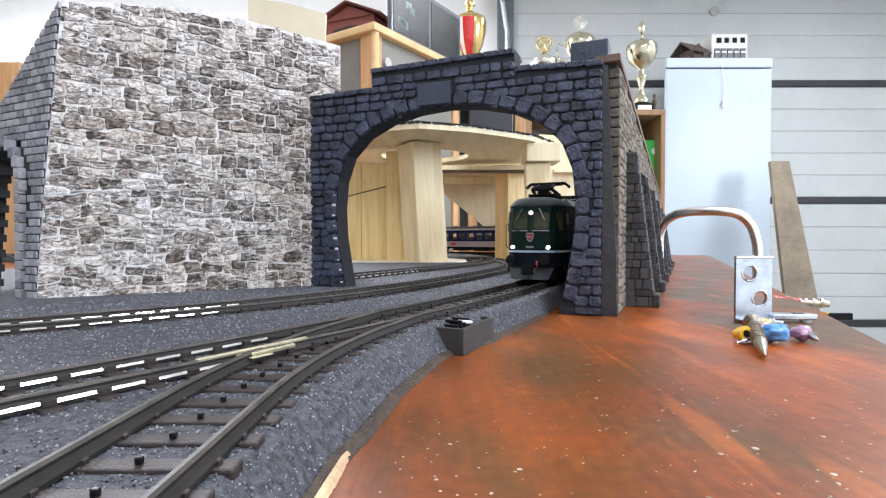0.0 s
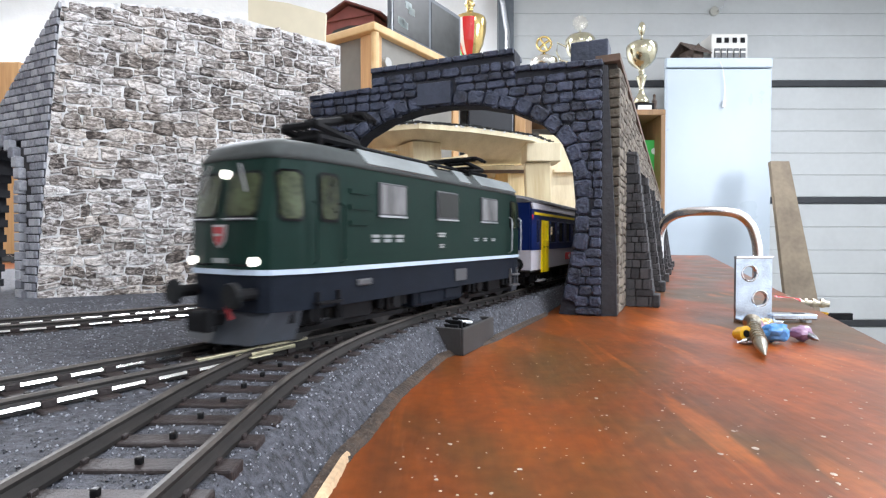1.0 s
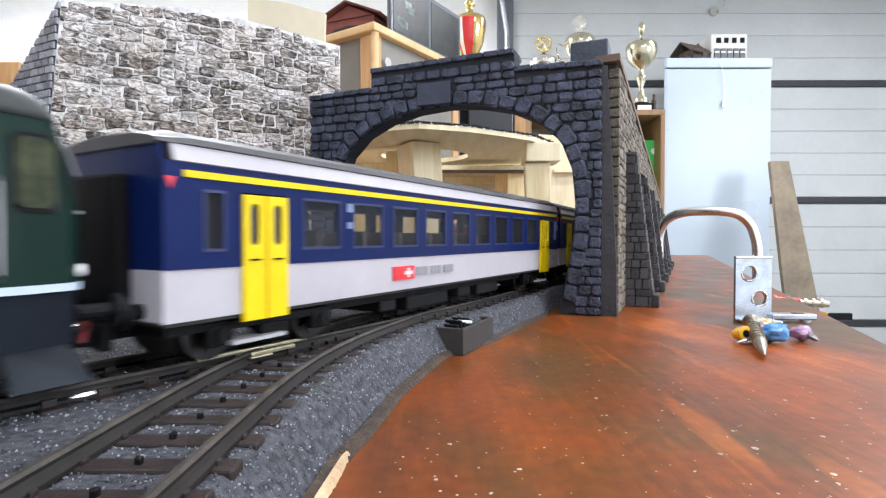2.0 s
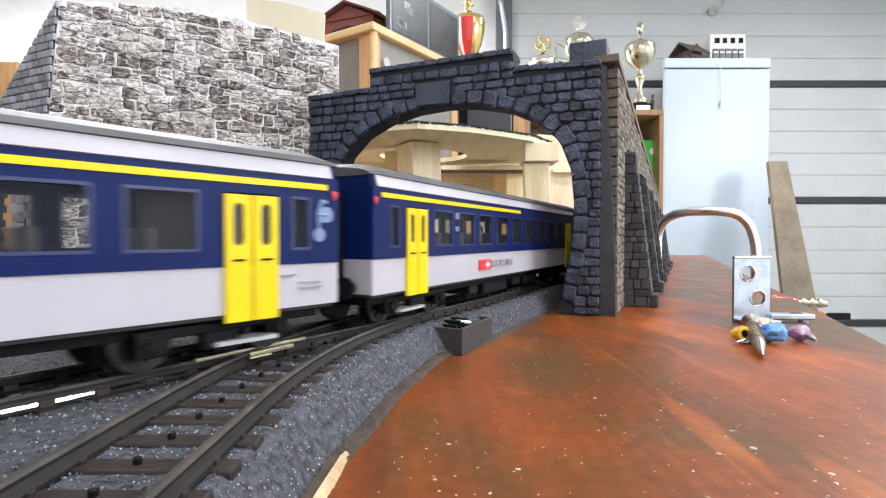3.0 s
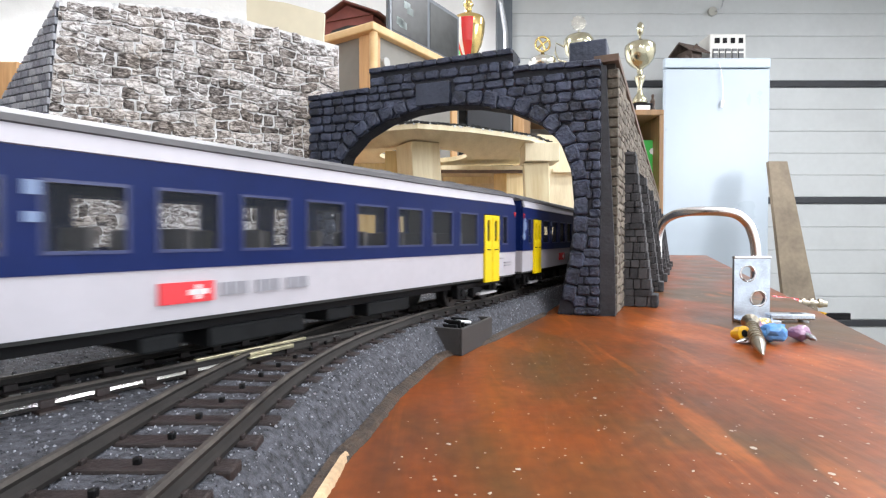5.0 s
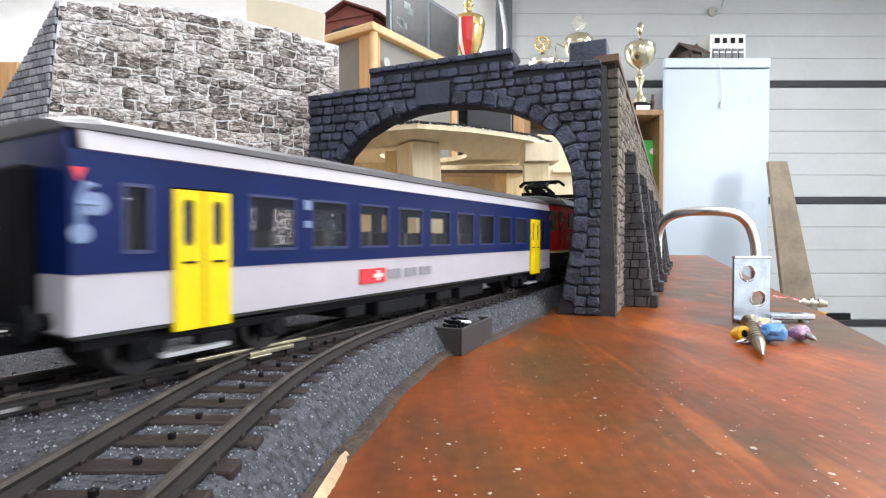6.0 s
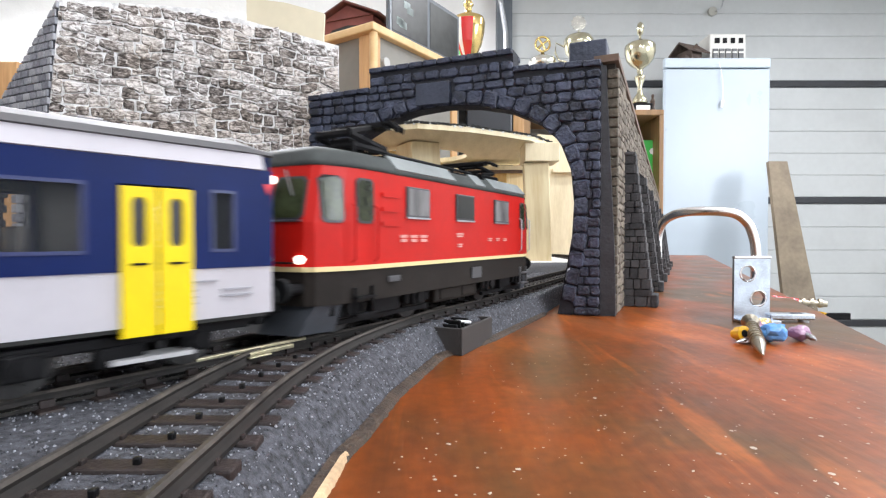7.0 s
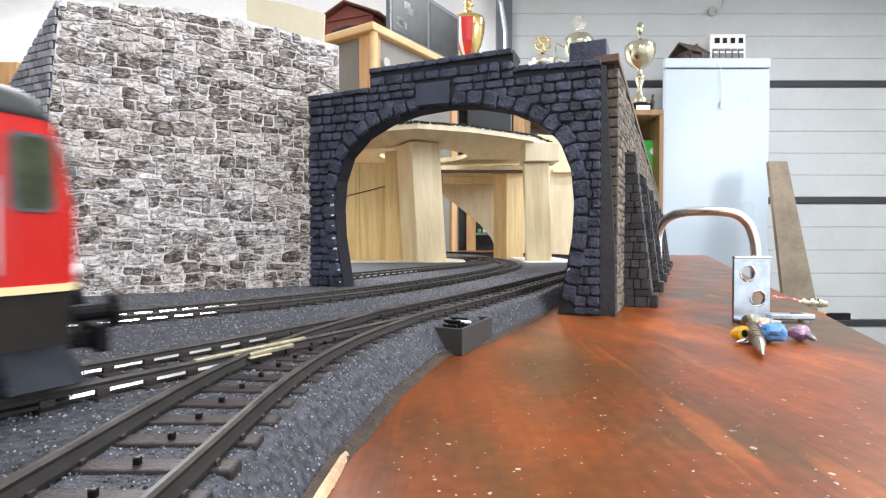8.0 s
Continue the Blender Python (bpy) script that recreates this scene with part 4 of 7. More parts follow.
def cab_pane(x0, x1, z0, z1, s, proud, pad):
    """A flat pane with clipped corners that follows the tapered cab side."""
    a, b = x0 + pad, x1 - pad
    l, h = z0 + pad, z1 - pad
    c = 0.0010 if abs(b - a) > 0.003 else 0.0005
    pts = [(a + c, l), (b - c, l), (b, l + c), (b, h - c), (b - c, h), (a + c, h), (a, h - c), (a, l + c)]
    t = Vector((x1 - x0, s * (side_y(x1, z0) - side_y(x0, z0)), 0)).normalized()
    n = Vector((t.y, -t.x, 0))
    if n.y * s < 0:
        n = -n
    return quad_panel([Vector((x, s * side_y(x, z), z)) + n * proud for x, z in pts], n, 0.00035)


def quad_panel(corners, normal, thick):
    bm = bmesh.new()
    n = Vector(normal).normalized() * thick
    a = [bm.verts.new(Vector(c) + n) for c in corners]
    b = [bm.verts.new(Vector(c) - n) for c in corners]
    bm.faces.new(a)
    bm.faces.new(b[::-1])
    k = len(a)
    for i in range(k):
        bm.faces.new((a[i], b[i], b[(i + 1) % k], a[(i + 1) % k]))
    bmesh.ops.recalc_face_normals(bm, faces=bm.faces)
    return bm


WHEELS, BOGIES = [], []


def wheelset(parent, x, r):
    def make():
        bm = bmesh.new()
        for s in (-1, 1):
            add_cyl(bm, (0, s * 0.0072, 0), (0, s * 0.0098, 0), r, n=20)
            add_cyl(bm, (0, s * 0.0066, 0), (0, s * 0.0073, 0), r * 1.12, n=20)
            add_cyl(bm, (0, s * 0.0097, 0), (0, s * 0.0103, 0), r * 0.45, n=10)
            for k in range(8):
                a = k * math.pi / 4
                add_box(bm, r * 0.62 * math.cos(a) - 0.0006, r * 0.62 * math.cos(a) + 0.0006, s * 0.0094 if s > 0 else -0.0101, s * 0.0101 if s > 0 else -0.0094, r * 0.62 * math.sin(a) - 0.0006, r * 0.62 * math.sin(a) + 0.0006)
        add_cyl(bm, (0, -0.008, 0), (0, 0.008, 0), 0.0012, n=8)
        return bm
    ob = piece("wheelset", ("wheelset", r), make, M["wheel"], parent, pose(x, 0, r - parent.location.z))
    WHEELS.append((ob, x, r, r - parent.location.z))
    return ob


def loco_bogie(parent, x):
    def make():
        bm = bmesh.new()
        for s in (-1, 1):
            y0, y1 = (0.0112, 0.0138) if s > 0 else (-0.0138, -0.0112)
            add_box(bm, -0.024, 0.024, y0, y1, 0.0085, 0.0112, 0.0005)
            add_box(bm, -0.006, 0.006, y0 + s * 0.0008, y1 + s * 0.0008, 0.0040, 0.0090, 0.0005)
            for w in (-0.0165, 0.0165):
                add_box(bm, w - 0.0035, w + 0.0035, y0 + s * 0.001, y1 + s * 0.001, 0.0045, 0.0100, 0.0006)
                add_cyl(bm, (w, s * 0.0138, 0.0070), (w, s * 0.0156, 0.0070), 0.0021, n=10)
                for d in (-0.0055, 0.0055):
                    add_cyl(bm, (w + d, s * 0.0132, 0.0055), (w + d, s * 0.0132, 0.0108), 0.0013, n=8)
            add_box(bm, -0.022, 0.022, s * 0.013 - 0.0006, s * 0.013 + 0.0006, 0.0028, 0.0040)
        add_box(bm, -0.020, 0.020, -0.0055, 0.0055, 0.0060, 0.0105)
        return bm
    b = piece("bogie", "loco_bogie", make, M["black"], parent, pose(x, 0, 0.0), label="black bogie frame with axle boxes")
    wheelset(b, -0.0165, 0.0070)
    wheelset(b, 0.0165, 0.0070)
    BOGIES.append((b, x))
    return b


def pantograph(parent, x, flip):
    """Folded pantograph: base frame on insulators, lower and upper arms, twin collector head."""
    def base():
        bm = bmesh.new()
        for y in (-0.009, 0.009):
            add_tube(bm, [(-0.013, y, 0.0005), (0.013, y, 0.0005)], 0.0009, 6)
        for xx in (-0.012, 0.0, 0.012):
            add_tube(bm, [(xx, -0.009, 0.0006), (xx, 0.009, 0.0006)], 0.0006, 6)
        add_box(bm, -0.006, 0.008, -0.0040, 0.0040, 0.0004, 0.0030, 0.0006)
        return bm

    def insulator():
        return cyl((0, 0, -0.0018), (0, 0, 0.0005), 0.0012, 0.0008, 8)

    def lower_arm():
        bm = bmesh.new()
        for y in (-0.009, 0.009):
            add_tube(bm, [(-0.012, y, 0.0010), (0.012, y * 0.8, 0.0034)], 0.0010, 6)
        add_tube(bm, [(0.012, -0.0074, 0.0034), (0.012, 0.0074, 0.0034)], 0.0009, 6)
        return bm

    def upper_arm():
        bm = bmesh.new()
        for y in (-0.0072, 0.0072):
            add_tube(bm, [(0.012, y, 0.0036), (-0.010, y * 0.7, 0.0066)], 0.0010, 6)
        for xx, z in ((-0.004, 0.0058), (0.005, 0.0046)):
            add_tube(bm, [(xx, -0.0064, z), (xx, 0.0064, z)], 0.0008, 6)
        return bm

    def head():
        bm = bmesh.new()
        for xx in (-0.0125, -0.0085):
            add_tube(bm, [(xx, -0.0165, 0.0052), (xx, -0.013, 0.0072), (xx, 0.013, 0.0072), (xx, 0.0165, 0.0052)], 0.0008, 6)
        add_box(bm, -0.0145, -0.0065, -0.0105, 0.0105, 0.0062, 0.0072)
        return bm
    p = piece("pantograph", "pantograph", base, M["black"], parent, pose(x, 0, 0.0508, 0, 0, 180 if flip else 0) @ Matrix.Diagonal((0.64, 0.84, 0.80 if flip else 1.22, 1)), label="folded black pantograph")
    for nm, fn in (("lower_arm", lower_arm), ("upper_arm", upper_arm), ("collector_head", head)):
        piece(nm, "pantograph_" + nm, fn, M["black"], p, Matrix())
    for xx in (-0.012, 0.012):
        for y in (-0.009, 0.009):
            piece("insulator", "insulator", insulator, M["black"], p, pose(xx, y, 0))
    return p


def locomotive(name, body_mat, line_mat, frame_mat, plough_mat, label, crest, rim_mat):
    loco = empty(name, pose(0, 0, 0), label, "locomotive")
    part("body_shell", stack([loco_ring(z) for z in (0.0172, 0.024, 0.029, 0.036, 0.0432)]), body_mat, loco)
    part("side_skirt", stack([loco_ring(z, -0.0003) for z in (0.0085, 0.011, 0.0172)]), frame_mat, loco, "charcoal lower skirt")
    part("trim_line", stack([loco_ring(z, 0.00025) for z in (0.0169, 0.0181)]), line_mat, loco)
    rings = [loco_ring(0.0432, 0.0002), loco_ring(0.0446, -0.0002)]
    for z, w, cut in ((0.0466, 0.0155, 0.0012), (0.0483, 0.0128, 0.0035), (0.0492, 0.0090, 0.0075), (0.0494, 0.003, 0.012)):
        rings.append(loco_ring(0.0440, 0, w, cut))
        rings[-1] = [(x, y, z) for x, y, _ in rings[-1]]
    part("roof", stack(rings), M["roof"], loco, smooth=True)
    # pale plates along both roof edges
    for s in (-1, 1):
        for x0, x1 in ((0.006, 0.042), (-0.018, -0.010), (-0.060, -0.026)):
            c = [(x0, s * 0.0169, 0.0446), (x1, s * 0.0169, 0.0446), (x1, s * 0.0130, 0.0488), (x0, s * 0.0130, 0.0488)]
            part("roof_plate", quad_panel(c, (0, s * 0.7, 0.7), 0.0004), M["roof_plate"], loco)
    bm = bmesh.new()
    for x in (-0.035, -0.02, -0.005, 0.01, 0.03):
        add_box(bm, x - 0.005, x + 0.005, -0.007, 0.007, 0.0490, 0.0506, 0.0005)
    add_tube(bm, [(-0.031, 0.004, 0.0520), (0.031, 0.004, 0.0520)], 0.0006, 6)
    for x in (-0.03, -0.015, 0.0, 0.015, 0.03):
        add_cyl(bm, (x, 0.004, 0.0490), (x, 0.004, 0.0520), 0.0009, n=8)
    part("roof_gear", bm, M["frame"], loco)
    pantograph(loco, 0.042, False)
    pantograph(loco, -0.042, True)
    f = LH - 0.004
    for s in (-1, 1):
        y = s * (LW + 0.0002)
        for i, (a, b) in enumerate(((0.0330, 0.0462), (0.0640, 0.0780), (0.0960, 0.1105))):
            x0, x1 = f - b, f - a
            w = part("window", box(x0, x1, y - 0.0004, y + 0.0004, 0.0312, 0.0404, 0.0003), M["window_rim"], loco, "dull metal window frame")
            part("pane", box(x0 + 0.0007, x1 - 0.0007, y - 0.0006, y + 0.0006, 0.0319, 0.0398), M["darkglass" if i == 1 else "frost"], w, "grey curtained pane" if i != 1 else "dark pane")
            part("sill", box(x0, x1, y - 0.0006, y + 0.0006, 0.0309, 0.0314), M["steel"], w, "bright metal sill")
        for e in (-1, 1):
            for a, b in ((0.0640, 0.0702), (0.0534, 0.0600)):
                x0, x1 = min(e * a, e * b), max(e * a, e * b)
                w = part("cab_window", cab_pane(x0, x1, 0.0290, 0.0408, s, 0.0001, 0.0), rim_mat, loco)
                part("pane", cab_pane(x0, x1, 0.0290, 0.0408, s, 0.0003, 0.0006), M["cab_glass"], w)
            # door outline, handrails and steps
            xd = e * (f - 0.013)
            for d in (-0.0048, 0.0048):
                part("handrail", add_tube(bmesh.new(), [(xd + d, y, 0.0190), (xd + d, y + s * 0.0012, 0.0200), (xd + d, y + s * 0.0012, 0.0330), (xd + d, y, 0.0338)], 0.0003, 6), M["steel"] if e < 0 else body_mat, loco)
            bm = bmesh.new()
            for z in (0.0050, 0.0095):
                add_box(bm, xd - 0.004, xd + 0.004, y - 0.0008, y + 0.0012, z, z + 0.0006)
            for d in (-0.0036, 0.0036):
                add_box(bm, xd + d - 0.0003, xd + d + 0.0003, y - 0.0004, y + 0.0004, 0.0050, 0.0125)
            part("step", bm, M["step_dark"] if e < 0 else M["black"], loco)
        # plates of unreadable writing
        for a, w, z, h in ((0.0300, 0.0036, 0.0240, 0.0021), (0.0354, 0.0038, 0.0240, 0.0021), (0.0410, 0.0040, 0.0240, 0.0021), (0.0645, 0.0052, 0.0255, 0.0014), (0.0655, 0.0034, 0.0220, 0.0012), (0.0905, 0.0036, 0.0240, 0.0012), (0.0980, 0.0034, 0.0240, 0.0012), (0.1050, 0.0042, 0.0240, 0.0010)):
            x0, x1 = (f - a - w, f - a) if s > 0 else (-(f - a), -(f - a) + w)
            bm = bmesh.new()
            add_box(bm, x0, x1, y - 0.0002, y + 0.0001, z + h * 0.62, z + h)
            add_box(bm, x0 + w * 0.08, x1 - w * 0.08, y - 0.0002, y + 0.0001, z, z + h * 0.42)
            part("lettering_bar", bm, M["marking"] if body_mat is M["green"] else M["marking_pale_red"], loco)
        part("skirt_plate", box(-0.014, -0.006, y - 0.0003, y + 0.0002, 0.0105, 0.0145), M["frame_pale"], loco)
        part("skirt_plate", box(f - 0.030, f - 0.024, y - 0.0003, y + 0.0002, 0.0128, 0.0146, 0.0004), M["frame_pale"], loco)
        # vent grilles behind the cab
        for z in (0.0285, 0.0325, 0.0365):
            part("vent", box(f - 0.029, f - 0.021, y - 0.0004, y + 0.0003, z, z + 0.0012), body_mat, loco)
    for e in (-1, 1):
        for s in (-1, 1):
            for pad, mat, nm in ((0.0, rim_mat, "windscreen_frame"), (0.0006, M["cab_glass"], "windscreen")):
                c = 0.0012
                ya, yb, l, h = 0.0011 + pad, 0.0112 - pad, 0.0296 + pad, 0.0404 - pad
                rim = [(ya + c, l), (0.0060, l), (yb - c, l), (yb, l + c), (yb, h - c), (yb - c, h), (0.0060, h), (ya + c, h), (ya, h - c), (ya, l + c)]
                bm = bmesh.new()
                vs = [bm.verts.new((e * (front_x(y, z) + 0.0003 + pad * 0.3), s * y, z)) for y, z in rim]
                bm.faces.new(vs[:2] + vs[6:])
                bm.faces.new(vs[1:7])
                r = bmesh.ops.extrude_face_region(bm, geom=bm.faces[:])
                bmesh.ops.translate(bm, vec=(-e * 0.0008, 0, 0), verts=[v for v in r["geom"] if isinstance(v, bmesh.types.BMVert)])
                bmesh.ops.recalc_face_normals(bm, faces=bm.faces)
                part(nm, bm, mat, loco)
            part("sill", add_tube(bmesh.new(), [(e * (front_x(y, 0.0294) + 0.0005), s * y, 0.0294) for y in (0.0014, 0.0060, 0.0108)], 0.0003, 6), M["steel"], loco, "bright windscreen sill")
            part("hand_rail", add_tube(bmesh.new(), [(e * (front_x(y, 0.0188) + o), s * y, 0.0191) for y, o in ((0.0040, 0.0), (0.0040, 0.0012), (0.0085, 0.0012), (0.0085, 0.0))], 0.00025, 6), M["black"], loco)
            part("wiper", add_tube(bmesh.new(), [(e * (nose(0.041) + 0.0009), s * 0.005, 0.0420), (e * (nose(0.035) + 0.0009), s * 0.0085, 0.0355)], 0.00025, 5), M["steel"], loco)
            lit = e > 0
            x = e * front_x(0.0104, 0.0199)
            part("headlamp", cyl((x - e * 0.001, s * 0.0104, 0.0199), (x + e * 0.0008, s * 0.0104, 0.0199), 0.00105, n=14), M["lamp_on"] if lit else M["white"], loco, "lit round headlamp" if lit else "")
            # buffers
            b = part("buffer", cyl((e * (LH - 0.001), s * 0.0100, 0.0128), (e * (LH + 0.0045), s * 0.0100, 0.0128), 0.0014, n=12), M["black"], loco)
            part("buffer_head", cyl((e * (LH + 0.0045), s * 0.0100, 0.0128), (e * (LH + 0.0056), s * 0.0100, 0.0128), 0.0030, 0.0027, 16), M["frame"], b)
        part("headlamp", cyl((e * (nose(0.0398) - 0.001), 0, 0.0398), (e * (nose(0.0398) + 0.0009), 0, 0.0398), 0.00105, n=14), M["lamp_on"] if e > 0 else M["white"], loco)
        if crest:
            c = part("crest", quad_panel([(e * LH, y, z) for y, z in ((0.0, 0.0228), (0.0016, 0.0242), (0.0021, 0.0262), (0.0021, 0.0282), (-0.0021, 0.0282), (-0.0021, 0.0262), (-0.0016, 0.0242))], (1, 0, 0), 0.0003), M["crest_pale"], loco, "small red and white shield")
            part("crest_field", quad_panel([(e * (LH + 0.0003), y, z) for y, z in ((0.0, 0.0234), (0.0012, 0.0246), (0.0016, 0.0262), (0.0016, 0.0277), (-0.0016, 0.0277), (-0.0016, 0.0262), (-0.0012, 0.0246))], (1, 0, 0), 0.0003), M["crest_red"], c)
            part("crest_cross", box(min(e * LH, e * (LH + 0.0008)), max(e * LH, e * (LH + 0.0008)), -0.0009, 0.0009, 0.0256, 0.0262), M["crest_pale"], c)
        part("plate", box(min(e * LH, e * (LH + 0.0004)), max(e * LH, e * (LH + 0.0004)), -0.0022, 0.0022, 0.0195, 0.0206), M["marking"], loco)
        bm = stack([[(e * (LH - 0.010), -0.013, 0.0016), (e * (LH + 0.001), -0.011, 0.0016), (e * (LH + 0.003), 0, 0.0016), (e * (LH + 0.001), 0.011, 0.0016), (e * (LH - 0.010), 0.013, 0.0016)],
                    [(e * (LH - 0.012), -0.0145, 0.0095), (e * (LH - 0.004), -0.0135, 0.0095), (e * (LH - 0.001), 0, 0.0095), (e * (LH - 0.004), 0.0135, 0.0095), (e * (LH - 0.012), 0.0145, 0.0095)]])
        bmesh.ops.recalc_face_normals(bm, faces=bm.faces)
        part("snow_plough", bm, plough_mat, loco)
        bm = box(min(e * (LH - 0.002), e * (LH + 0.006)), max(e * (LH - 0.002), e * (LH + 0.006)), -0.002, 0.002, 0.0055, 0.0085, 0.0005)
        add_box(bm, min(e * (LH + 0.004), e * (LH + 0.0065)), max(e * (LH + 0.004), e * (LH + 0.0065)), -0.0035, 0.0035, 0.0045, 0.0095, 0.0005)
        part("coupling", bm, M["black"], loco)
        part("hose", add_tube(bmesh.new(), [(e * LH, 0.004, 0.012), (e * (LH + 0.002), 0.0045, 0.010), (e * (LH + 0.001), 0.005, 0.007)], 0.0005, 6), M["crest_red"] if crest else M["black"], loco)
    bm = box(-0.016, 0.016, -0.0145, 0.0145, 0.0035, 0.0088, 0.0008)
    for s in (-1, 1):
        add_box(bm, -0.012, -0.003, s * 0.0140 - 0.001, s * 0.0140 + 0.001, 0.0045, 0.0080, 0.0003)
        add_box(bm, 0.002, 0.013, s * 0.0140 - 0.001, s * 0.0140 + 0.001, 0.0045, 0.0080, 0.0003)
    part("transformer_box", bm, frame_mat, loco)
    part("underframe", box(-LH + 0.006, LH - 0.006, -0.0120, 0.0120, 0.0080, 0.0100), M["black"], loco)
    loco_bogie(loco, 0.043)
    loco_bogie(loco, -0.043)
    return loco


CH = 0.1127             # half the coach's body
CW = 0.0168


def coach_bogie(parent, x):
    def make():
        bm = bmesh.new()
        for s in (-1, 1):
            yc = s * 0.0125
            add_box(bm, -0.017, 0.017, yc - 0.0012, yc + 0.0012, 0.0062, 0.0082, 0.0004)
            for w in (-0.0140, 0.0140):
                add_box(bm, w - 0.0030, w + 0.0030, yc - 0.0010, yc + 0.0016, 0.0032, 0.0075, 0.0004)
                add_cyl(bm, (w, yc, 0.0055), (w, yc + s * 0.0024, 0.0055), 0.0016, n=8)
            add_box(bm, -0.004, 0.004, yc - 0.0012, yc + 0.0014, 0.0028, 0.0064, 0.0004)
        add_box(bm, -0.004, 0.004, -0.011, 0.011, 0.0055, 0.0085)
        return bm
    b = piece("bogie", "coach_bogie", make, M["black"], parent, pose(x, 0, 0.0))
    wheelset(b, -0.0140, 0.0058)
    wheelset(b, 0.0140, 0.0058)
    BOGIES.append((b, x))
    return b


def door_leaf(x0, x1, m0, m1, y0, y1):
    """A door leaf with a tall slot, rounded at both ends."""
    bm = bmesh.new()
    loops = []
    c, r = (m0 + m1) / 2, (m1 - m0) / 2
    slot = [(c + r * math.cos(math.pi * k / 6), 0.0323 - r + r * math.sin(math.pi * k / 6)) for k in range(7)]
    slot += [(c - r * math.cos(math.pi * k / 6), 0.0236 + r - r * math.sin(math.pi * k / 6)) for k in range(7)]
    for y in (y0, y1):
        o = [bm.verts.new((x, y, z)) for x, z in ((x0, 0.0082), (x1, 0.0082), (x1, 0.0340), (x0, 0.0340))]
        h = [bm.verts.new((x, y, z)) for x, z in slot]
        es = [bm.edges.new((q[i], q[(i + 1) % len(q)])) for q in (o, h) for i in range(len(q))]
        bmesh.ops.triangle_fill(bm, edges=es, use_beauty=True)
        loops.append((o, h))
    for a, b in zip(*loops):
        for i in range(len(a)):
            bm.faces.new((a[i], a[(i + 1) % len(a)], b[(i + 1) % len(a)], b[i]))
    bmesh.ops.recalc_face_normals(bm, faces=bm.faces)
    return bm


# openings along a coach side, from the front end: (start, end, kind)
def coach_openings():
    full = 2 * CH
    rows = [(0.0079, 0.0130, "small"), (0.0169, 0.0288, "door")]
    first, last, n = 0.0315, full - 0.0315, 9
    step = (last - first) / n
    for i in range(n):
        rows.append((first + step * i + step * 0.13, first + step * (i + 1) - step * 0.13, "window"))
    rows += [(full - 0.0288, full - 0.0169, "door"), (full - 0.0132, full - 0.0082, "small")]
    return rows


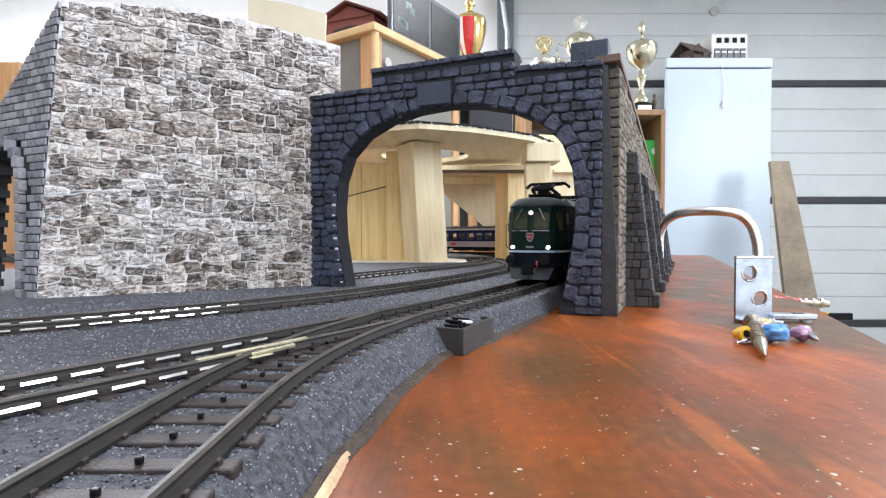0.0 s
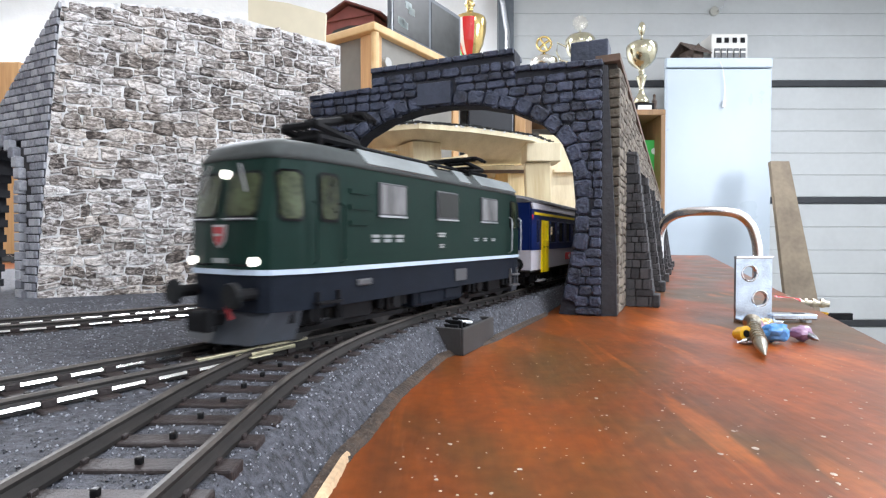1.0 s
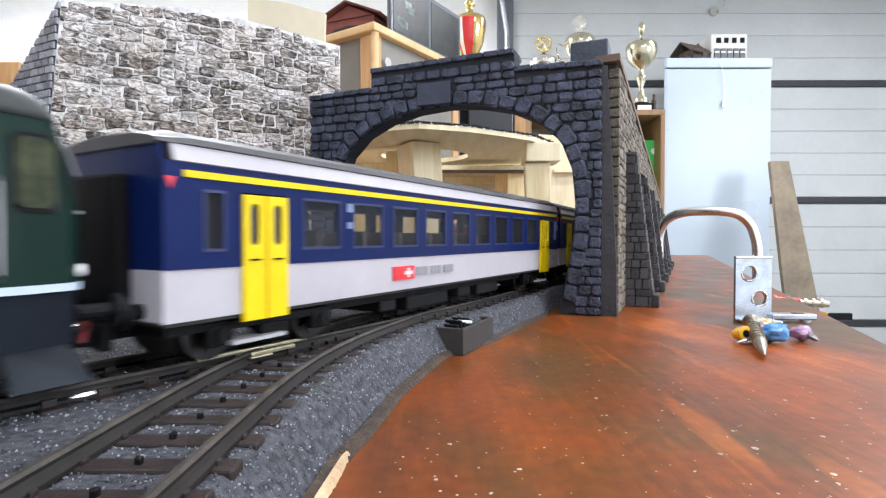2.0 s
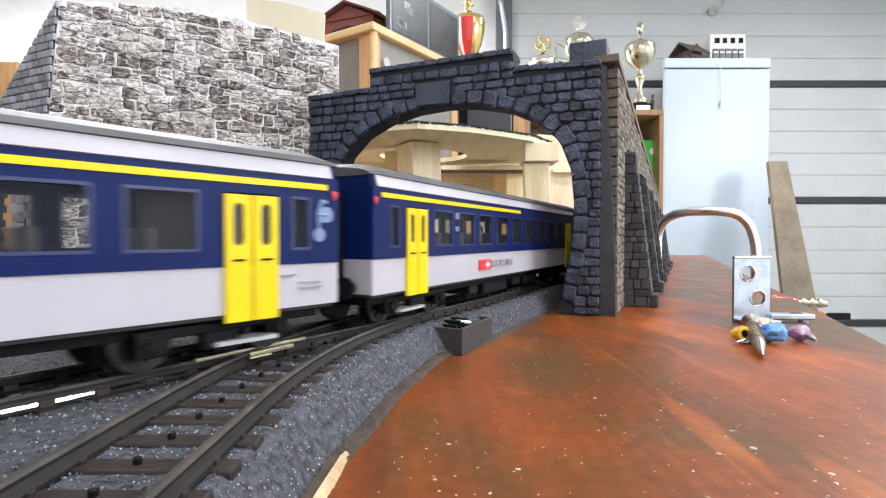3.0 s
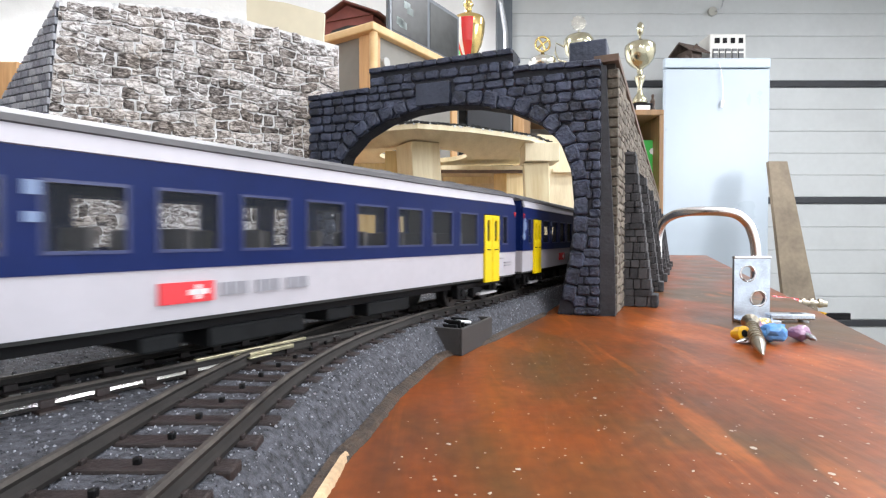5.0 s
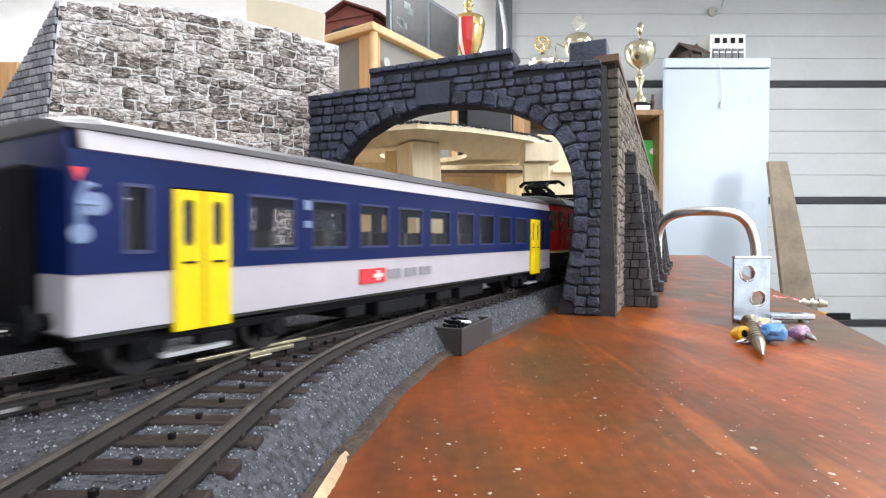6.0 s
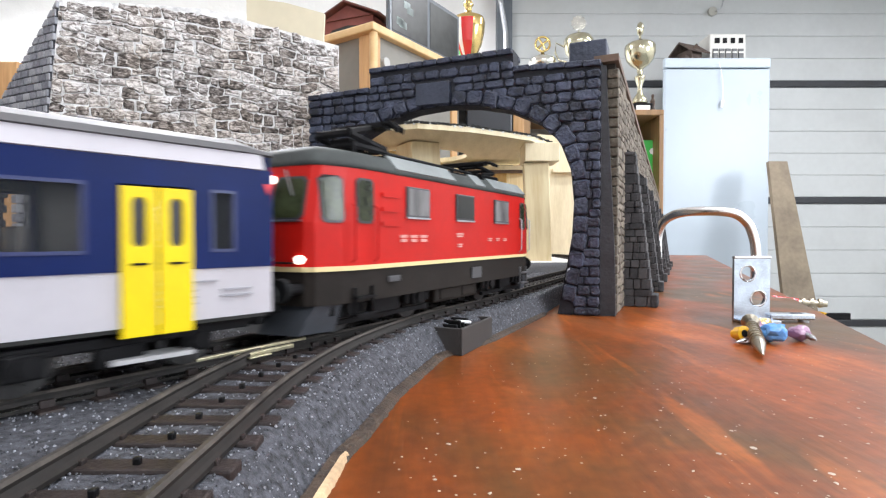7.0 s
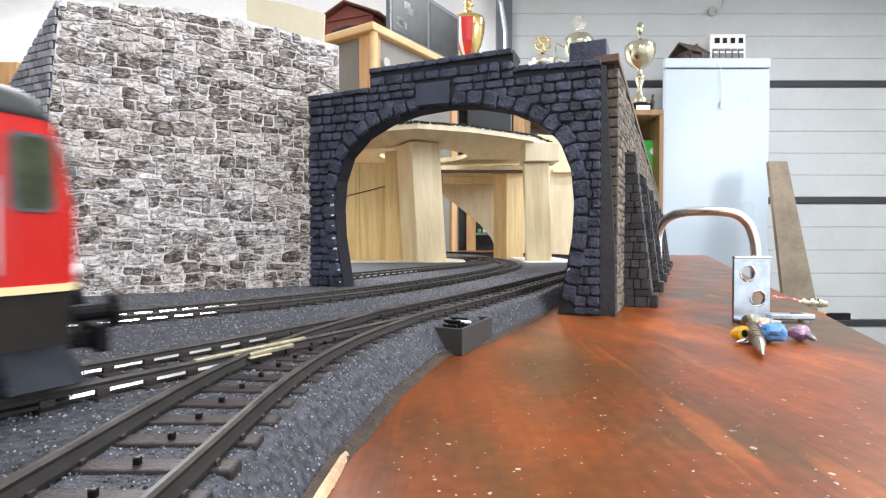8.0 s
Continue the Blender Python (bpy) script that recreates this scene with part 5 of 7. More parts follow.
def coach(label, stripe, bike, numeral):
    c = empty("passenger_coach", pose(0, 0, 0), label, "railway coach", "coaches of the train")
    WZ0, WZ1 = 0.0225, 0.0344
    SILL = 0.0194
    rows = coach_openings()
    for s in (-1, 1):
        y0, y1 = s * (CW - 0.0009), s * CW
        lo, hi = min(y0, y1), max(y0, y1)
        X = lambda u: s * (CH - u)      # both sides look alike from outside
        band = lambda a, b: (min(X(a), X(b)), max(X(a), X(b)))
        # blue pillars between the openings, blue rails over and under, white apron
        blue, apron = bmesh.new(), bmesh.new()
        a, b = band(0, 2 * CH)
        add_box(blue, a, b, lo, hi, WZ1, 0.0390)
        at = 0.0
        for u0, u1, kind in rows:
            p, q = band(at, u0)
            add_box(blue, p, q, lo, hi, WZ0, WZ1)
            at = u1
        p, q = band(at, 2 * CH)
        add_box(blue, p, q, lo, hi, WZ0, WZ1)
        p, q = band(0, 2 * CH)
        add_box(blue, p, q, lo, hi, SILL, WZ0)
        part("side_panel", blue, M["blue"], c, "dark blue upper side")
        add_box(apron, p, q, lo + (0.0003 if s < 0 else 0), hi - (0.0003 if s > 0 else 0), 0.0098, SILL)
        part("side_apron", apron, M["coach_white"], c, "white lower side")
        for u0, u1, kind in rows:
            p, q = band(u0, u1)
            if kind == "door":
                for k in (0, 1):
                    d0, d1 = (p, (p + q) / 2 - 0.0003) if k == 0 else ((p + q) / 2 + 0.0003, q)
                    yo = s * 0.0006
                    m0, m1 = d0 + (d1 - d0) * 0.28, d0 + (d1 - d0) * 0.72
                    bm = door_leaf(d0, d1, m0, m1, lo + yo, hi + yo)
                    door = part("door", bm, M["yellow"], c, "yellow folding door leaf")
                    part("pane", box(m0, m1, s * (CW - 0.0002) - 0.0002, s * (CW - 0.0002) + 0.0002, 0.0234, 0.0325), M["doorglass"], door)
                    part("grip", box((d0 + d1) / 2 - 0.0014, (d0 + d1) / 2 + 0.0014, s * (CW + 0.0007) - 0.0002, s * (CW + 0.0007) + 0.0002, 0.0205, 0.0209), M["black"], door)
                part("door_step", box(p - 0.001, q + 0.001, s * (CW - 0.004) - 0.0028, s * (CW - 0.004) + 0.0028, 0.0034, 0.0042), M["steel_grey"], c)
            else:
                z0 = WZ0 - (0.0008 if kind == "small" else 0)
                bm = bmesh.new()
                f0, f1 = s * (CW - 0.0006), s * (CW + 0.0002)
                l, h = min(f0, f1), max(f0, f1)
                add_box(bm, p, p + 0.0006, l, h, WZ0, WZ1)
                add_box(bm, q - 0.0006, q, l, h, WZ0, WZ1)
                add_box(bm, p + 0.0006, q - 0.0006, l, h, WZ0, WZ0 + 0.0006)
                add_box(bm, p + 0.0006, q - 0.0006, l, h, WZ1 - 0.0006, WZ1)
                w = part("window", bm, M["steel_blue"], c)
                part("pane", box(p + 0.0006, q - 0.0006, s * (CW - 0.0004) - 0.0001, s * (CW - 0.0004) + 0.0001, WZ0 + 0.0006, WZ1 - 0.0006), M["window"], w)
        # white cove under the roof, and the first class line
        bm = quad_panel([(-CH + 0.002, s * CW, 0.0390), (CH - 0.002, s * CW, 0.0390), (CH - 0.002, s * (CW - 0.0010), 0.0424), (-CH + 0.002, s * (CW - 0.0010), 0.0424)], (0, s, 0.35), 0.0004)
        part("cove", bm, M["coach_white"], c, "white cove line")
        if stripe:
            p, q = band(0.004, stripe * 2 * CH)
            part("class_stripe", box(p, q, s * CW - 0.0003, s * CW + 0.0003, 0.0363, 0.0376), M["yellow"], c, "yellow first class line")
        for p, q in (band(0.0003, 0.0022), band(2 * CH - 0.0020, 2 * CH - 0.0003)):
            bm = quad_panel([(p, s * CW, 0.0362), (q, s * CW, 0.0362), ((p + q) / 2, s * CW, 0.0340)], (0, s, 0), 0.0003)
            part("mark", bm, M["logo_red"], c, "small red triangle")
        if bike:
            for uu in ((0.0026,) if bike == 1 else (2 * CH - 0.0046,)):
                bm = bmesh.new()
                yb = s * CW
                for dx, z, r in ((-0.0011, 0.0259, 0.0016), (0.0010, 0.0306, 0.0019)):
                    add_cyl(bm, (X(uu + dx), yb - s * 0.0002, z), (X(uu + dx), yb + s * 0.0003, z), r, n=18)
                for a_, b_, r in (((-0.0011, 0.0259), (-0.0013, 0.0308), 0.0005), ((-0.0016, 0.0306), (0.0010, 0.0306), 0.0006), ((-0.0013, 0.0308), (-0.0002, 0.0338), 0.0005), ((-0.0006, 0.0338), (0.0012, 0.0334), 0.0005), ((0.0010, 0.0306), (-0.0011, 0.0285), 0.0004)):
                    add_tube(bm, [(X(uu + a_[0]), yb, a_[1]), (X(uu + b_[0]), yb, b_[1])], r, 6)
                part("pictogram", bm, M["pict"], c, "pale blue bicycle sign")
        for uu in (0.0505,):
            bm = bmesh.new()
            p, q = band(uu - 0.0008, uu + 0.0014)
            add_box(bm, p, q, s * CW - 0.0002, s * CW + 0.0002, 0.0318, 0.0340)
            add_box(bm, p, q, s * CW - 0.0002, s * CW + 0.0002, 0.0276, 0.0292)
            part("class_numeral", bm, M["pict"], c)
        # railway logo and its lettering bars
        p, q = band(0.0702, 0.0814)
        part("logo", box(p, q, s * CW - 0.0004, s * CW + 0.00025, 0.0128, 0.0168), M["logo_red"], c, "red railway logo field")
        m = X(0.0779)
        bm = bmesh.new()
        add_box(bm, m - 0.0020, m + 0.0020, s * CW - 0.0003, s * CW + 0.00045, 0.0143, 0.0153)
        add_box(bm, m - 0.0005, m + 0.0005, s * CW - 0.0003, s * CW + 0.00045, 0.0134, 0.0162)
        part("logo_sign", bm, M["white"], c)
        for u0 in (0.0832, 0.0918, 0.1002):
            bm = bmesh.new()
            for k in range(3):
                p, q = band(u0 + k * 0.0023, u0 + k * 0.0023 + 0.0018)
                add_box(bm, p, q, s * CW - 0.0003, s * CW + 0.00025, 0.0136, 0.0162)
            part("lettering_bar", bm, M["marking_grey"], c)
        # data panel of unreadable lines
        bm = bmesh.new()
        for j, z in enumerate((0.0168, 0.0152, 0.0140, 0.0128)):
            p, q = band(2 * CH - 0.0270, 2 * CH - (0.012 if j == 0 else 0.016))
            u, k = p, j
            while u < q:
                w = 0.0010 + 0.0009 * ((k * 7 + j * 3) % 4) / 3
                add_box(bm, u, min(q, u + w), s * CW - 0.0003, s * CW + 0.00015, z, z + 0.0004)
                u += w + 0.0005
                k += 1
        for z in (0.0150, 0.0138):
            p, q = band(2 * CH - 0.011, 2 * CH - 0.005)
            add_box(bm, p, q, s * CW - 0.0003, s * CW + 0.00015, z, z + 0.0004)
        part("data_panel", bm, M["marking_grey"], c)
    # roof
    prof = [(CW, 0.0424), (CW - 0.0010, 0.0437), (CW - 0.0040, 0.0450), (0.008, 0.0460), (0.0, 0.0464)]
    ring = prof + [(-y, z) for y, z in prof[-2::-1]] + [(-CW + 0.001, 0.0420), (CW - 0.001, 0.0420)]
    bm = bmesh.new()
    secs = []
    for x, k in ((-CH - 0.0005, 0.93), (-CH + 0.006, 1), (CH - 0.006, 1), (CH + 0.0005, 0.93)):
        secs.append([bm.verts.new((x, y * (0.97 + 0.03 * (k == 1)), 0.0420 + (z - 0.0420) * (k if k == 1 else 0.6))) for y, z in ring])
    n = len(ring)
    for a, b in zip(secs, secs[1:]):
        for k in range(n):
            bm.faces.new((a[k], a[(k + 1) % n], b[(k + 1) % n], b[k]))
    bm.faces.new(secs[0])
    bm.faces.new(secs[-1])
    bmesh.ops.recalc_face_normals(bm, faces=bm.faces)
    part("roof", bm, M["coach_roof"], c, "dark grey roof")
    for x in (-0.084, -0.042, 0.0, 0.042, 0.084):
        part("roof_vent", box(x - 0.003, x + 0.003, -0.003, 0.003, 0.0458, 0.0474, 0.0006), M["coach_roof"], c)
    # ends with gangway, floor, seats, underframe
    for e in (-1, 1):
        bm = bmesh.new()
        x0, x1 = min(e * (CH - 0.0008), e * CH), max(e * (CH - 0.0008), e * CH)
        add_box(bm, x0, x1, -CW + 0.001, CW - 0.001, SILL, 0.0420)
        part("end_panel", bm, M["blue"], c)
        part("end_apron", box(x0, x1, -CW + 0.001, CW - 0.001, 0.0100, SILL), M["coach_white"], c)
        part("gangway", box(min(e * CH, e * (CH + 0.003)), max(e * CH, e * (CH + 0.003)), -0.0075, 0.0075, 0.0110, 0.0370, 0.0008), M["black"], c, "black rubber gangway bellows")
        for s in (-1, 1):
            b = part("buffer", cyl((e * CH, s * 0.0100, 0.0118), (e * (CH + 0.003), s * 0.0100, 0.0118), 0.0014, n=10), M["black"], c)
            part("buffer_head", cyl((e * (CH + 0.003), s * 0.0100, 0.0118), (e * (CH + 0.0038), s * 0.0100, 0.0118), 0.0030, n=14), M["frame"], b)
        part("coupling", box(min(e * (CH - 0.004), e * (CH + 0.004)), max(e * (CH - 0.004), e * (CH + 0.004)), -0.002, 0.002, 0.0060, 0.0085), M["black"], c)
        part("partition", box(e * 0.0806 - 0.0004, e * 0.0806 + 0.0004, -CW + 0.001, CW - 0.001, 0.0105, 0.0415), M["seat_grey"], c)
    part("floor_panel", box(-CH + 0.001, CH - 0.001, -CW + 0.001, CW - 0.001, 0.0090, 0.0105), M["dark"], c)
    for i in range(9):
        for s in (-1, 1):
            def make():
                bm = bmesh.new()
                add_box(bm, -0.0040, 0.0040, -0.0050, 0.0050, 0.0, 0.0050, 0.0005)
                add_box(bm, -0.0008, 0.0008, -0.0050, 0.0050, 0.0050, 0.0165, 0.0004)
                return bm
            piece("seat", "coach_seat", make, M["seat"], c, pose(-0.0710 + i * 0.01766, s * 0.0095, 0.0105))
    part("underframe", box(-CH + 0.003, CH - 0.003, -0.0125, 0.0125, 0.0066, 0.0090), M["black"], c)
    for x0, x1, z in ((-0.040, -0.020, 0.0028), (-0.014, -0.004, 0.0035), (0.004, 0.030, 0.0025), (0.036, 0.044, 0.0035)):
        part("equipment_box", box(x0, x1, -0.0135, 0.0135, z, 0.0068, 0.0006), M["frame"], c)
    coach_bogie(c, 0.0835)
    coach_bogie(c, -0.0835)
    return c


M["cab_glass"] = material("olive_tinted_cab_pane", (0.016, 0.024, 0.011), 0.15, var=0.6, scale=130, spec=0.3, second=(0.060, 0.075, 0.034))
M["window_rim"] = material("dull_metal_window_rim", (0.065, 0.065, 0.07), 0.45, 0.4)
M["doorglass"] = material("dark_door_pane", (0.03, 0.03, 0.035), 0.15, coat=0.3)
M["steel_grey"] = material("grey_step_plastic", (0.42, 0.42, 0.43), 0.5)
M["steel_blue"] = material("blue_window_rim", (0.012, 0.022, 0.10), 0.4)
M["seat"] = material("dark_seat_plastic", (0.05, 0.045, 0.043), 0.6)
M["seat_grey"] = material("grey_partition", (0.055, 0.052, 0.048), 0.6)
M["frame_pale"] = material("pale_grey_plate", (0.065, 0.068, 0.074), 0.5)
M["frame_brown"] = material("brown_grey_skirt", (0.020, 0.017, 0.015), 0.65, spec=0.15, var=0.2, scale=100)
M["frame_blue"] = material("blue_grey_skirt", (0.010, 0.0135, 0.021), 0.65, spec=0.10, var=0.2, scale=100)
M["plough_blue"] = material("blue_grey_plough", (0.034, 0.040, 0.050), 0.55, var=0.2, scale=100)
M["marking_pale_red"] = material("pink_grey_lettering", (0.62, 0.32, 0.28), 0.5)

green_loco = locomotive("green_locomotive", M["green"], M["paleline"], M["frame_blue"], M["plough_blue"], "dark green electric model locomotive with lit headlamps", True, M["black"])
coaches = [coach("blue and white coach with yellow doors and full yellow line", 0.985, 2, 1),
           coach("blue and white model coach with a half-length yellow line", 0.52, 2, 1),
           coach("blue and white model coach with a pale bicycle sign", 0, 1, 2),
           coach("blue and white coach with bicycle sign, coupled to red locomotive", 0, 1, 2)]
red_loco = locomotive("red_locomotive", M["red"], M["cream"], M["frame_brown"], M["plough_blue"], "bright red electric model locomotive with lit headlamps", False, M["window_rim"])

LOCO_PITCH, COACH_PITCH = 0.1527, 0.2367
TRAIN = [(green_loco, 0.0, 0.043)]
at = LOCO_PITCH / 2 + COACH_PITCH / 2
for c in coaches:
    TRAIN.append((c, at, 0.0835))
    at += COACH_PITCH
TRAIN.append((red_loco, at - COACH_PITCH / 2 + LOCO_PITCH / 2 + 0.004, 0.043))


def lead(t):
    """How far the green locomotive's middle is along its line."""
    return 0.6560 + 0.1803 * (t - 4.0) - 0.030 * max(0.0, 1.0 - t) ** 2 + 0.0013 * max(0.0, t - 4.5) ** 2 + 0.0165 * max(0.0, t - 7.4) ** 2


def stand(s, pivot):
    a, b = LINE_1.at(s + pivot), LINE_1.at(s - pivot)
    d = a - b
    return Matrix.Translation(((a.x + b.x) / 2, (a.y + b.y) / 2, RAIL)) @ Matrix.Rotation(math.atan2(d.y, d.x), 4, "Z")


def motions():
    times = [i / 10 for i in range(81)]
    where = {}
    for ob, back, pivot in TRAIN:
        rows = [(t, stand(lead(t) - back, pivot)) for t in times]
        walk(ob, rows)
        where[ob] = (back, rows)
    for b, x in BOGIES:
        back, rows = where[b.parent]
        out = []
        for t, m in rows:
            d = LINE_1.heading(lead(t) - back + x)
            turn = math.atan2(d.y, d.x) - m.to_euler().z
            turn = (turn + math.pi) % (2 * math.pi) - math.pi
            out.append((t, pose(x, 0, 0, 0, 0, math.degrees(turn))))
        walk(b, out)
    for w, x, r, z in WHEELS:
        rows = []
        for i in range(241):
            t = i / 30
            rows.append((t, Matrix.Translation((x, 0, z)) @ Matrix.Rotation((lead(t) / r) % (2 * math.pi), 4, "Y")))
        walk(w, rows)

# ------------------------------------------------------------ timber substructure behind the gate
DECK = 0.154


def flat_poly(pts, z0, z1):
    bm = bmesh.new()
    a = [bm.verts.new((p[0], p[1], z0)) for p in pts]
    b = [bm.verts.new((p[0], p[1], z1)) for p in pts]
    n = len(pts)
    bm.faces.new(a[::-1])
    bm.faces.new(b)
    for i in range(n):
        bm.faces.new((a[i], a[(i + 1) % n], b[(i + 1) % n], b[i]))
    bmesh.ops.recalc_face_normals(bm, faces=bm.faces)
    return bm


deck = empty("plywood_deck", pose(0, 0, 0), "raised plywood deck with a sawn hole and dark edge", "deck")
front = [(-0.160, 0.68), (-0.112, 0.625), (-0.070, 0.590), (-0.027, 0.574), (0.030, 0.595), (0.066, 0.618), (0.1065, 0.648), (0.142, 0.700)]
rear = [(0.120, 0.86), (-0.160, 0.90)]
hole = [(-0.028 + 0.062 * math.cos(2 * math.pi * k / 28), 0.768 + 0.062 * math.sin(2 * math.pi * k / 28)) for k in range(28)]
bm = bmesh.new()
loops = []
for z in (DECK, DECK + 0.006):
    o = [bm.verts.new((x, y, z)) for x, y in front + rear]
    h = [bm.verts.new((x, y, z)) for x, y in hole]
    es = [bm.edges.new((o[i], o[(i + 1) % len(o)])) for i in range(len(o))] + [bm.edges.new((h[i], h[(i + 1) % 28])) for i in range(28)]
    bmesh.ops.triangle_fill(bm, edges=es, use_beauty=True)
    loops.append((o, h))
for a, b in zip(*loops):
    for i in range(len(a)):
        bm.faces.new((a[i], a[(i + 1) % len(a)], b[(i + 1) % len(a)], b[i]))
bmesh.ops.recalc_face_normals(bm, faces=bm.faces)
part("board", bm, M["ply"], deck)
rng = random.Random(5)
bm = bmesh.new()
for p, q in zip(front, front[1:]):
    n = 14
    for i in range(n):
        x, y = p[0] + (q[0] - p[0]) * (i + rng.random()) / n, p[1] + (q[1] - p[1]) * (i + rng.random()) / n
        add_box(bm, x - 0.0028, x + 0.0028, y - 0.0008, y + 0.004, DECK + 0.0055, DECK + 0.0075 + rng.random() * 0.0012, 0.0006)
tagged(part("scatter_edge", bm, M["scatter"], deck, "dark ragged scatter along the edge"), kind="stuff")
bm = bmesh.new()
for p, q in zip(front, front[1:]):
    for i in range(7):
        f = rng.random()
        x, y = p[0] + (q[0] - p[0]) * f, p[1] + (q[1] - p[1]) * f
        add_box(bm, x - 0.0012, x + 0.0012, y - 0.0012, y + 0.001, DECK + 0.0040 + rng.random() * 0.002, DECK + 0.0062, 0.0004)
tagged(part("plaster_flecks", bm, M["white"], deck), kind="stuff")
low = empty("lower_deck", pose(0, 0, 0), "lower plywood deck on timber posts", "deck")
part("board", flat_poly([(-0.03, 0.80), (0.135, 0.80), (0.18, 1.12), (-0.08, 1.12)], 0.139, 0.145), M["ply"], low)
part("fascia", box(0.0, 0.132, 0.896, 0.904, 0.128, 0.139), M["pine"], low)
part("fascia_edge", box(-0.02, 0.132, 0.804, 0.808, 0.1345, 0.1388), M["brown_cap"], low)


def post(name, m, w, dpt, h, mat, label):
    return tagged(obj_from(name, box(-w / 2, w / 2, -dpt / 2, dpt / 2, 0, h, 0.0012), mat, m=m), label, "timber post", "posts under the deck")


post("timber_post", pose(-0.0225, 0.664, -0.0008, 0, -3.4, 0) @ pose(0, 0, 0, 0, 0, 32), 0.040, 0.040, DECK - 0.0003, M["pine"], "thick pale pine post under the plywood deck")
post("timber_post", pose(0.1195, 0.672, -0.0003, 0, -1.8, 0) @ pose(0, 0, 0, 0, 0, -4), 0.031, 0.022, 0.1306, M["pine"], "slim pale pine post holding the lower deck")
post("timber_post", pose(0.1036, 0.850, 0, 0, 0, 30), 0.034, 0.034, 0.1385, M["pine_panel"], "yellow pine post further back")
post("timber_post", pose(-0.063, 0.690, 0, 0, 0, 0), 0.022, 0.012, 0.148, M["pine_panel"], "narrow pine post against the panel")
tagged(obj_from("support_block", box(0.100, 0.142, 0.655, 0.70, 0.1308, 0.1538, 0.001), M["ply"]), "plywood block between post and deck", "block")

pan = empty("pine_panel", pose(0, 0, 0), "cracked yellow pine board panel", "panel")
for x0, x1 in ((-0.168, -0.1265), (-0.1262, -0.1085), (-0.1082, -0.070)):
    part("board", box(x0, x1, 0.700, 0.709, 0.0, 0.1345, 0.0006), M["pine_panel"], pan)
part("crack", add_tube(bmesh.new(), [(-0.134, 0.6995, 0.087), (-0.121, 0.6995, 0.093), (-0.116, 0.6995, 0.094), (-0.100, 0.6995, 0.098), (-0.085, 0.6995, 0.102), (-0.0705, 0.6995, 0.1055)], 0.0006, 5), M["black"], pan)
tagged(obj_from("side_panel", extrude_poly([(0.154, 0.0), (0.278, 0.0), (0.278, 0.232), (0.185, 0.2395), (0.167, 0.189), (0.154, 0.152)], 1.050, 1.057), M["ply"]), "upright plywood side panel", "panel")
tagged(obj_from("support_batten", box(0.212, 0.278, 1.036, 1.0495, 0.164, 0.171), M["ply"]), "plywood batten on the side panel", "batten")
curve = [(0.0, 0.118), (0.02, 0.103), (0.045, 0.083), (0.07, 0.062), (0.09, 0.038), (0.105, 0.0)]
tagged(obj_from("back_panel", extrude_poly([(-0.03, 0.1385), (0.19, 0.1385), (0.19, 0.0)] + curve[::-1] + [(-0.03, 0.132)], 1.000, 1.006), M["ply"]), "plywood back panel with a sawn curve", "panel")
tagged(obj_from("foam_slab", box(0.098, 0.166, 0.625, 0.80, 0.0005, 0.0090, 0.0004), M["white"]), "white foam slab lying between the tracks", "slab")
tagged(obj_from("foam_slab", box(-0.20, 0.028, 0.640, 0.80, 0.0005, 0.0086, 0.0004), M["cream_slab"]), "cream slab lying under the posts", "slab")

# small lantern and card house standing on the deck
lan = empty("model_lantern", pose(-0.0355, 0.60, DECK + 0.006), "tiny black model street lantern", "lantern")
part("post", cyl((0, 0, 0), (0, 0, 0.010), 0.0008, n=8), M["black"], lan)
part("lamp_head", lathe([(0.0012, 0.010), (0.0035, 0.019), (0.0040, 0.0195), (0.0012, 0.023), (0.0004, 0.0245)], 6), M["black"], lan)
part("glass", lathe([(0.0014, 0.0112), (0.0037, 0.0185)], 6), M["white"], lan)
tagged(obj_from("model_house_roof", extrude_poly([(-0.098, DECK + 0.006), (-0.055, DECK + 0.006), (-0.072, DECK + 0.017)], 0.66, 0.72), M["maroon"]), "small maroon card model roof on the deck", "model house")

# ------------------------------------------------------------ shelves, cabinet and pictures behind
CAB = Matrix.Translation((-0.1525, 1.168, 0)) @ Matrix.Rotation(math.atan2(-0.55, 0.83), 4, "Z")
cab = empty("cabinet", CAB, "beech-framed cabinet with grey panels", "cabinet")
part("top", box(-0.62, 0.012, -0.012, 0.36, 0.482, 0.500, 0.003), M["oak_pale"], cab, "thick pale beech top")
for x, y in ((-0.040, 0.0), (-0.60, 0.0), (-0.040, 0.32), (-0.60, 0.32)):
    part("post", box(x, x + 0.040, y, y + 0.028, FLOOR, 0.482, 0.003), M["oak"], cab)
part("post_moulding", cyl((0.0, 0.004, FLOOR), (0.0, 0.004, 0.482), 0.009, n=14), M["oak_pale"], cab)
part("front_panel", box(-0.560, -0.040, 0.010, 0.018, FLOOR + 0.05, 0.482), M["panel_grey"], cab)
part("side_panel", box(-0.014, -0.006, 0.028, 0.32, FLOOR + 0.05, 0.482), M["panel_grey"], cab)
part("back_panel", box(-0.60, 0.0, 0.348, 0.352, FLOOR + 0.05, 0.482), M["panel_grey"], cab)
part("knob", cyl((-0.006, 0.045, 0.428), (0.004, 0.045, 0.428), 0.011, n=18), M["steel_grey2"], cab, "round grey knob")

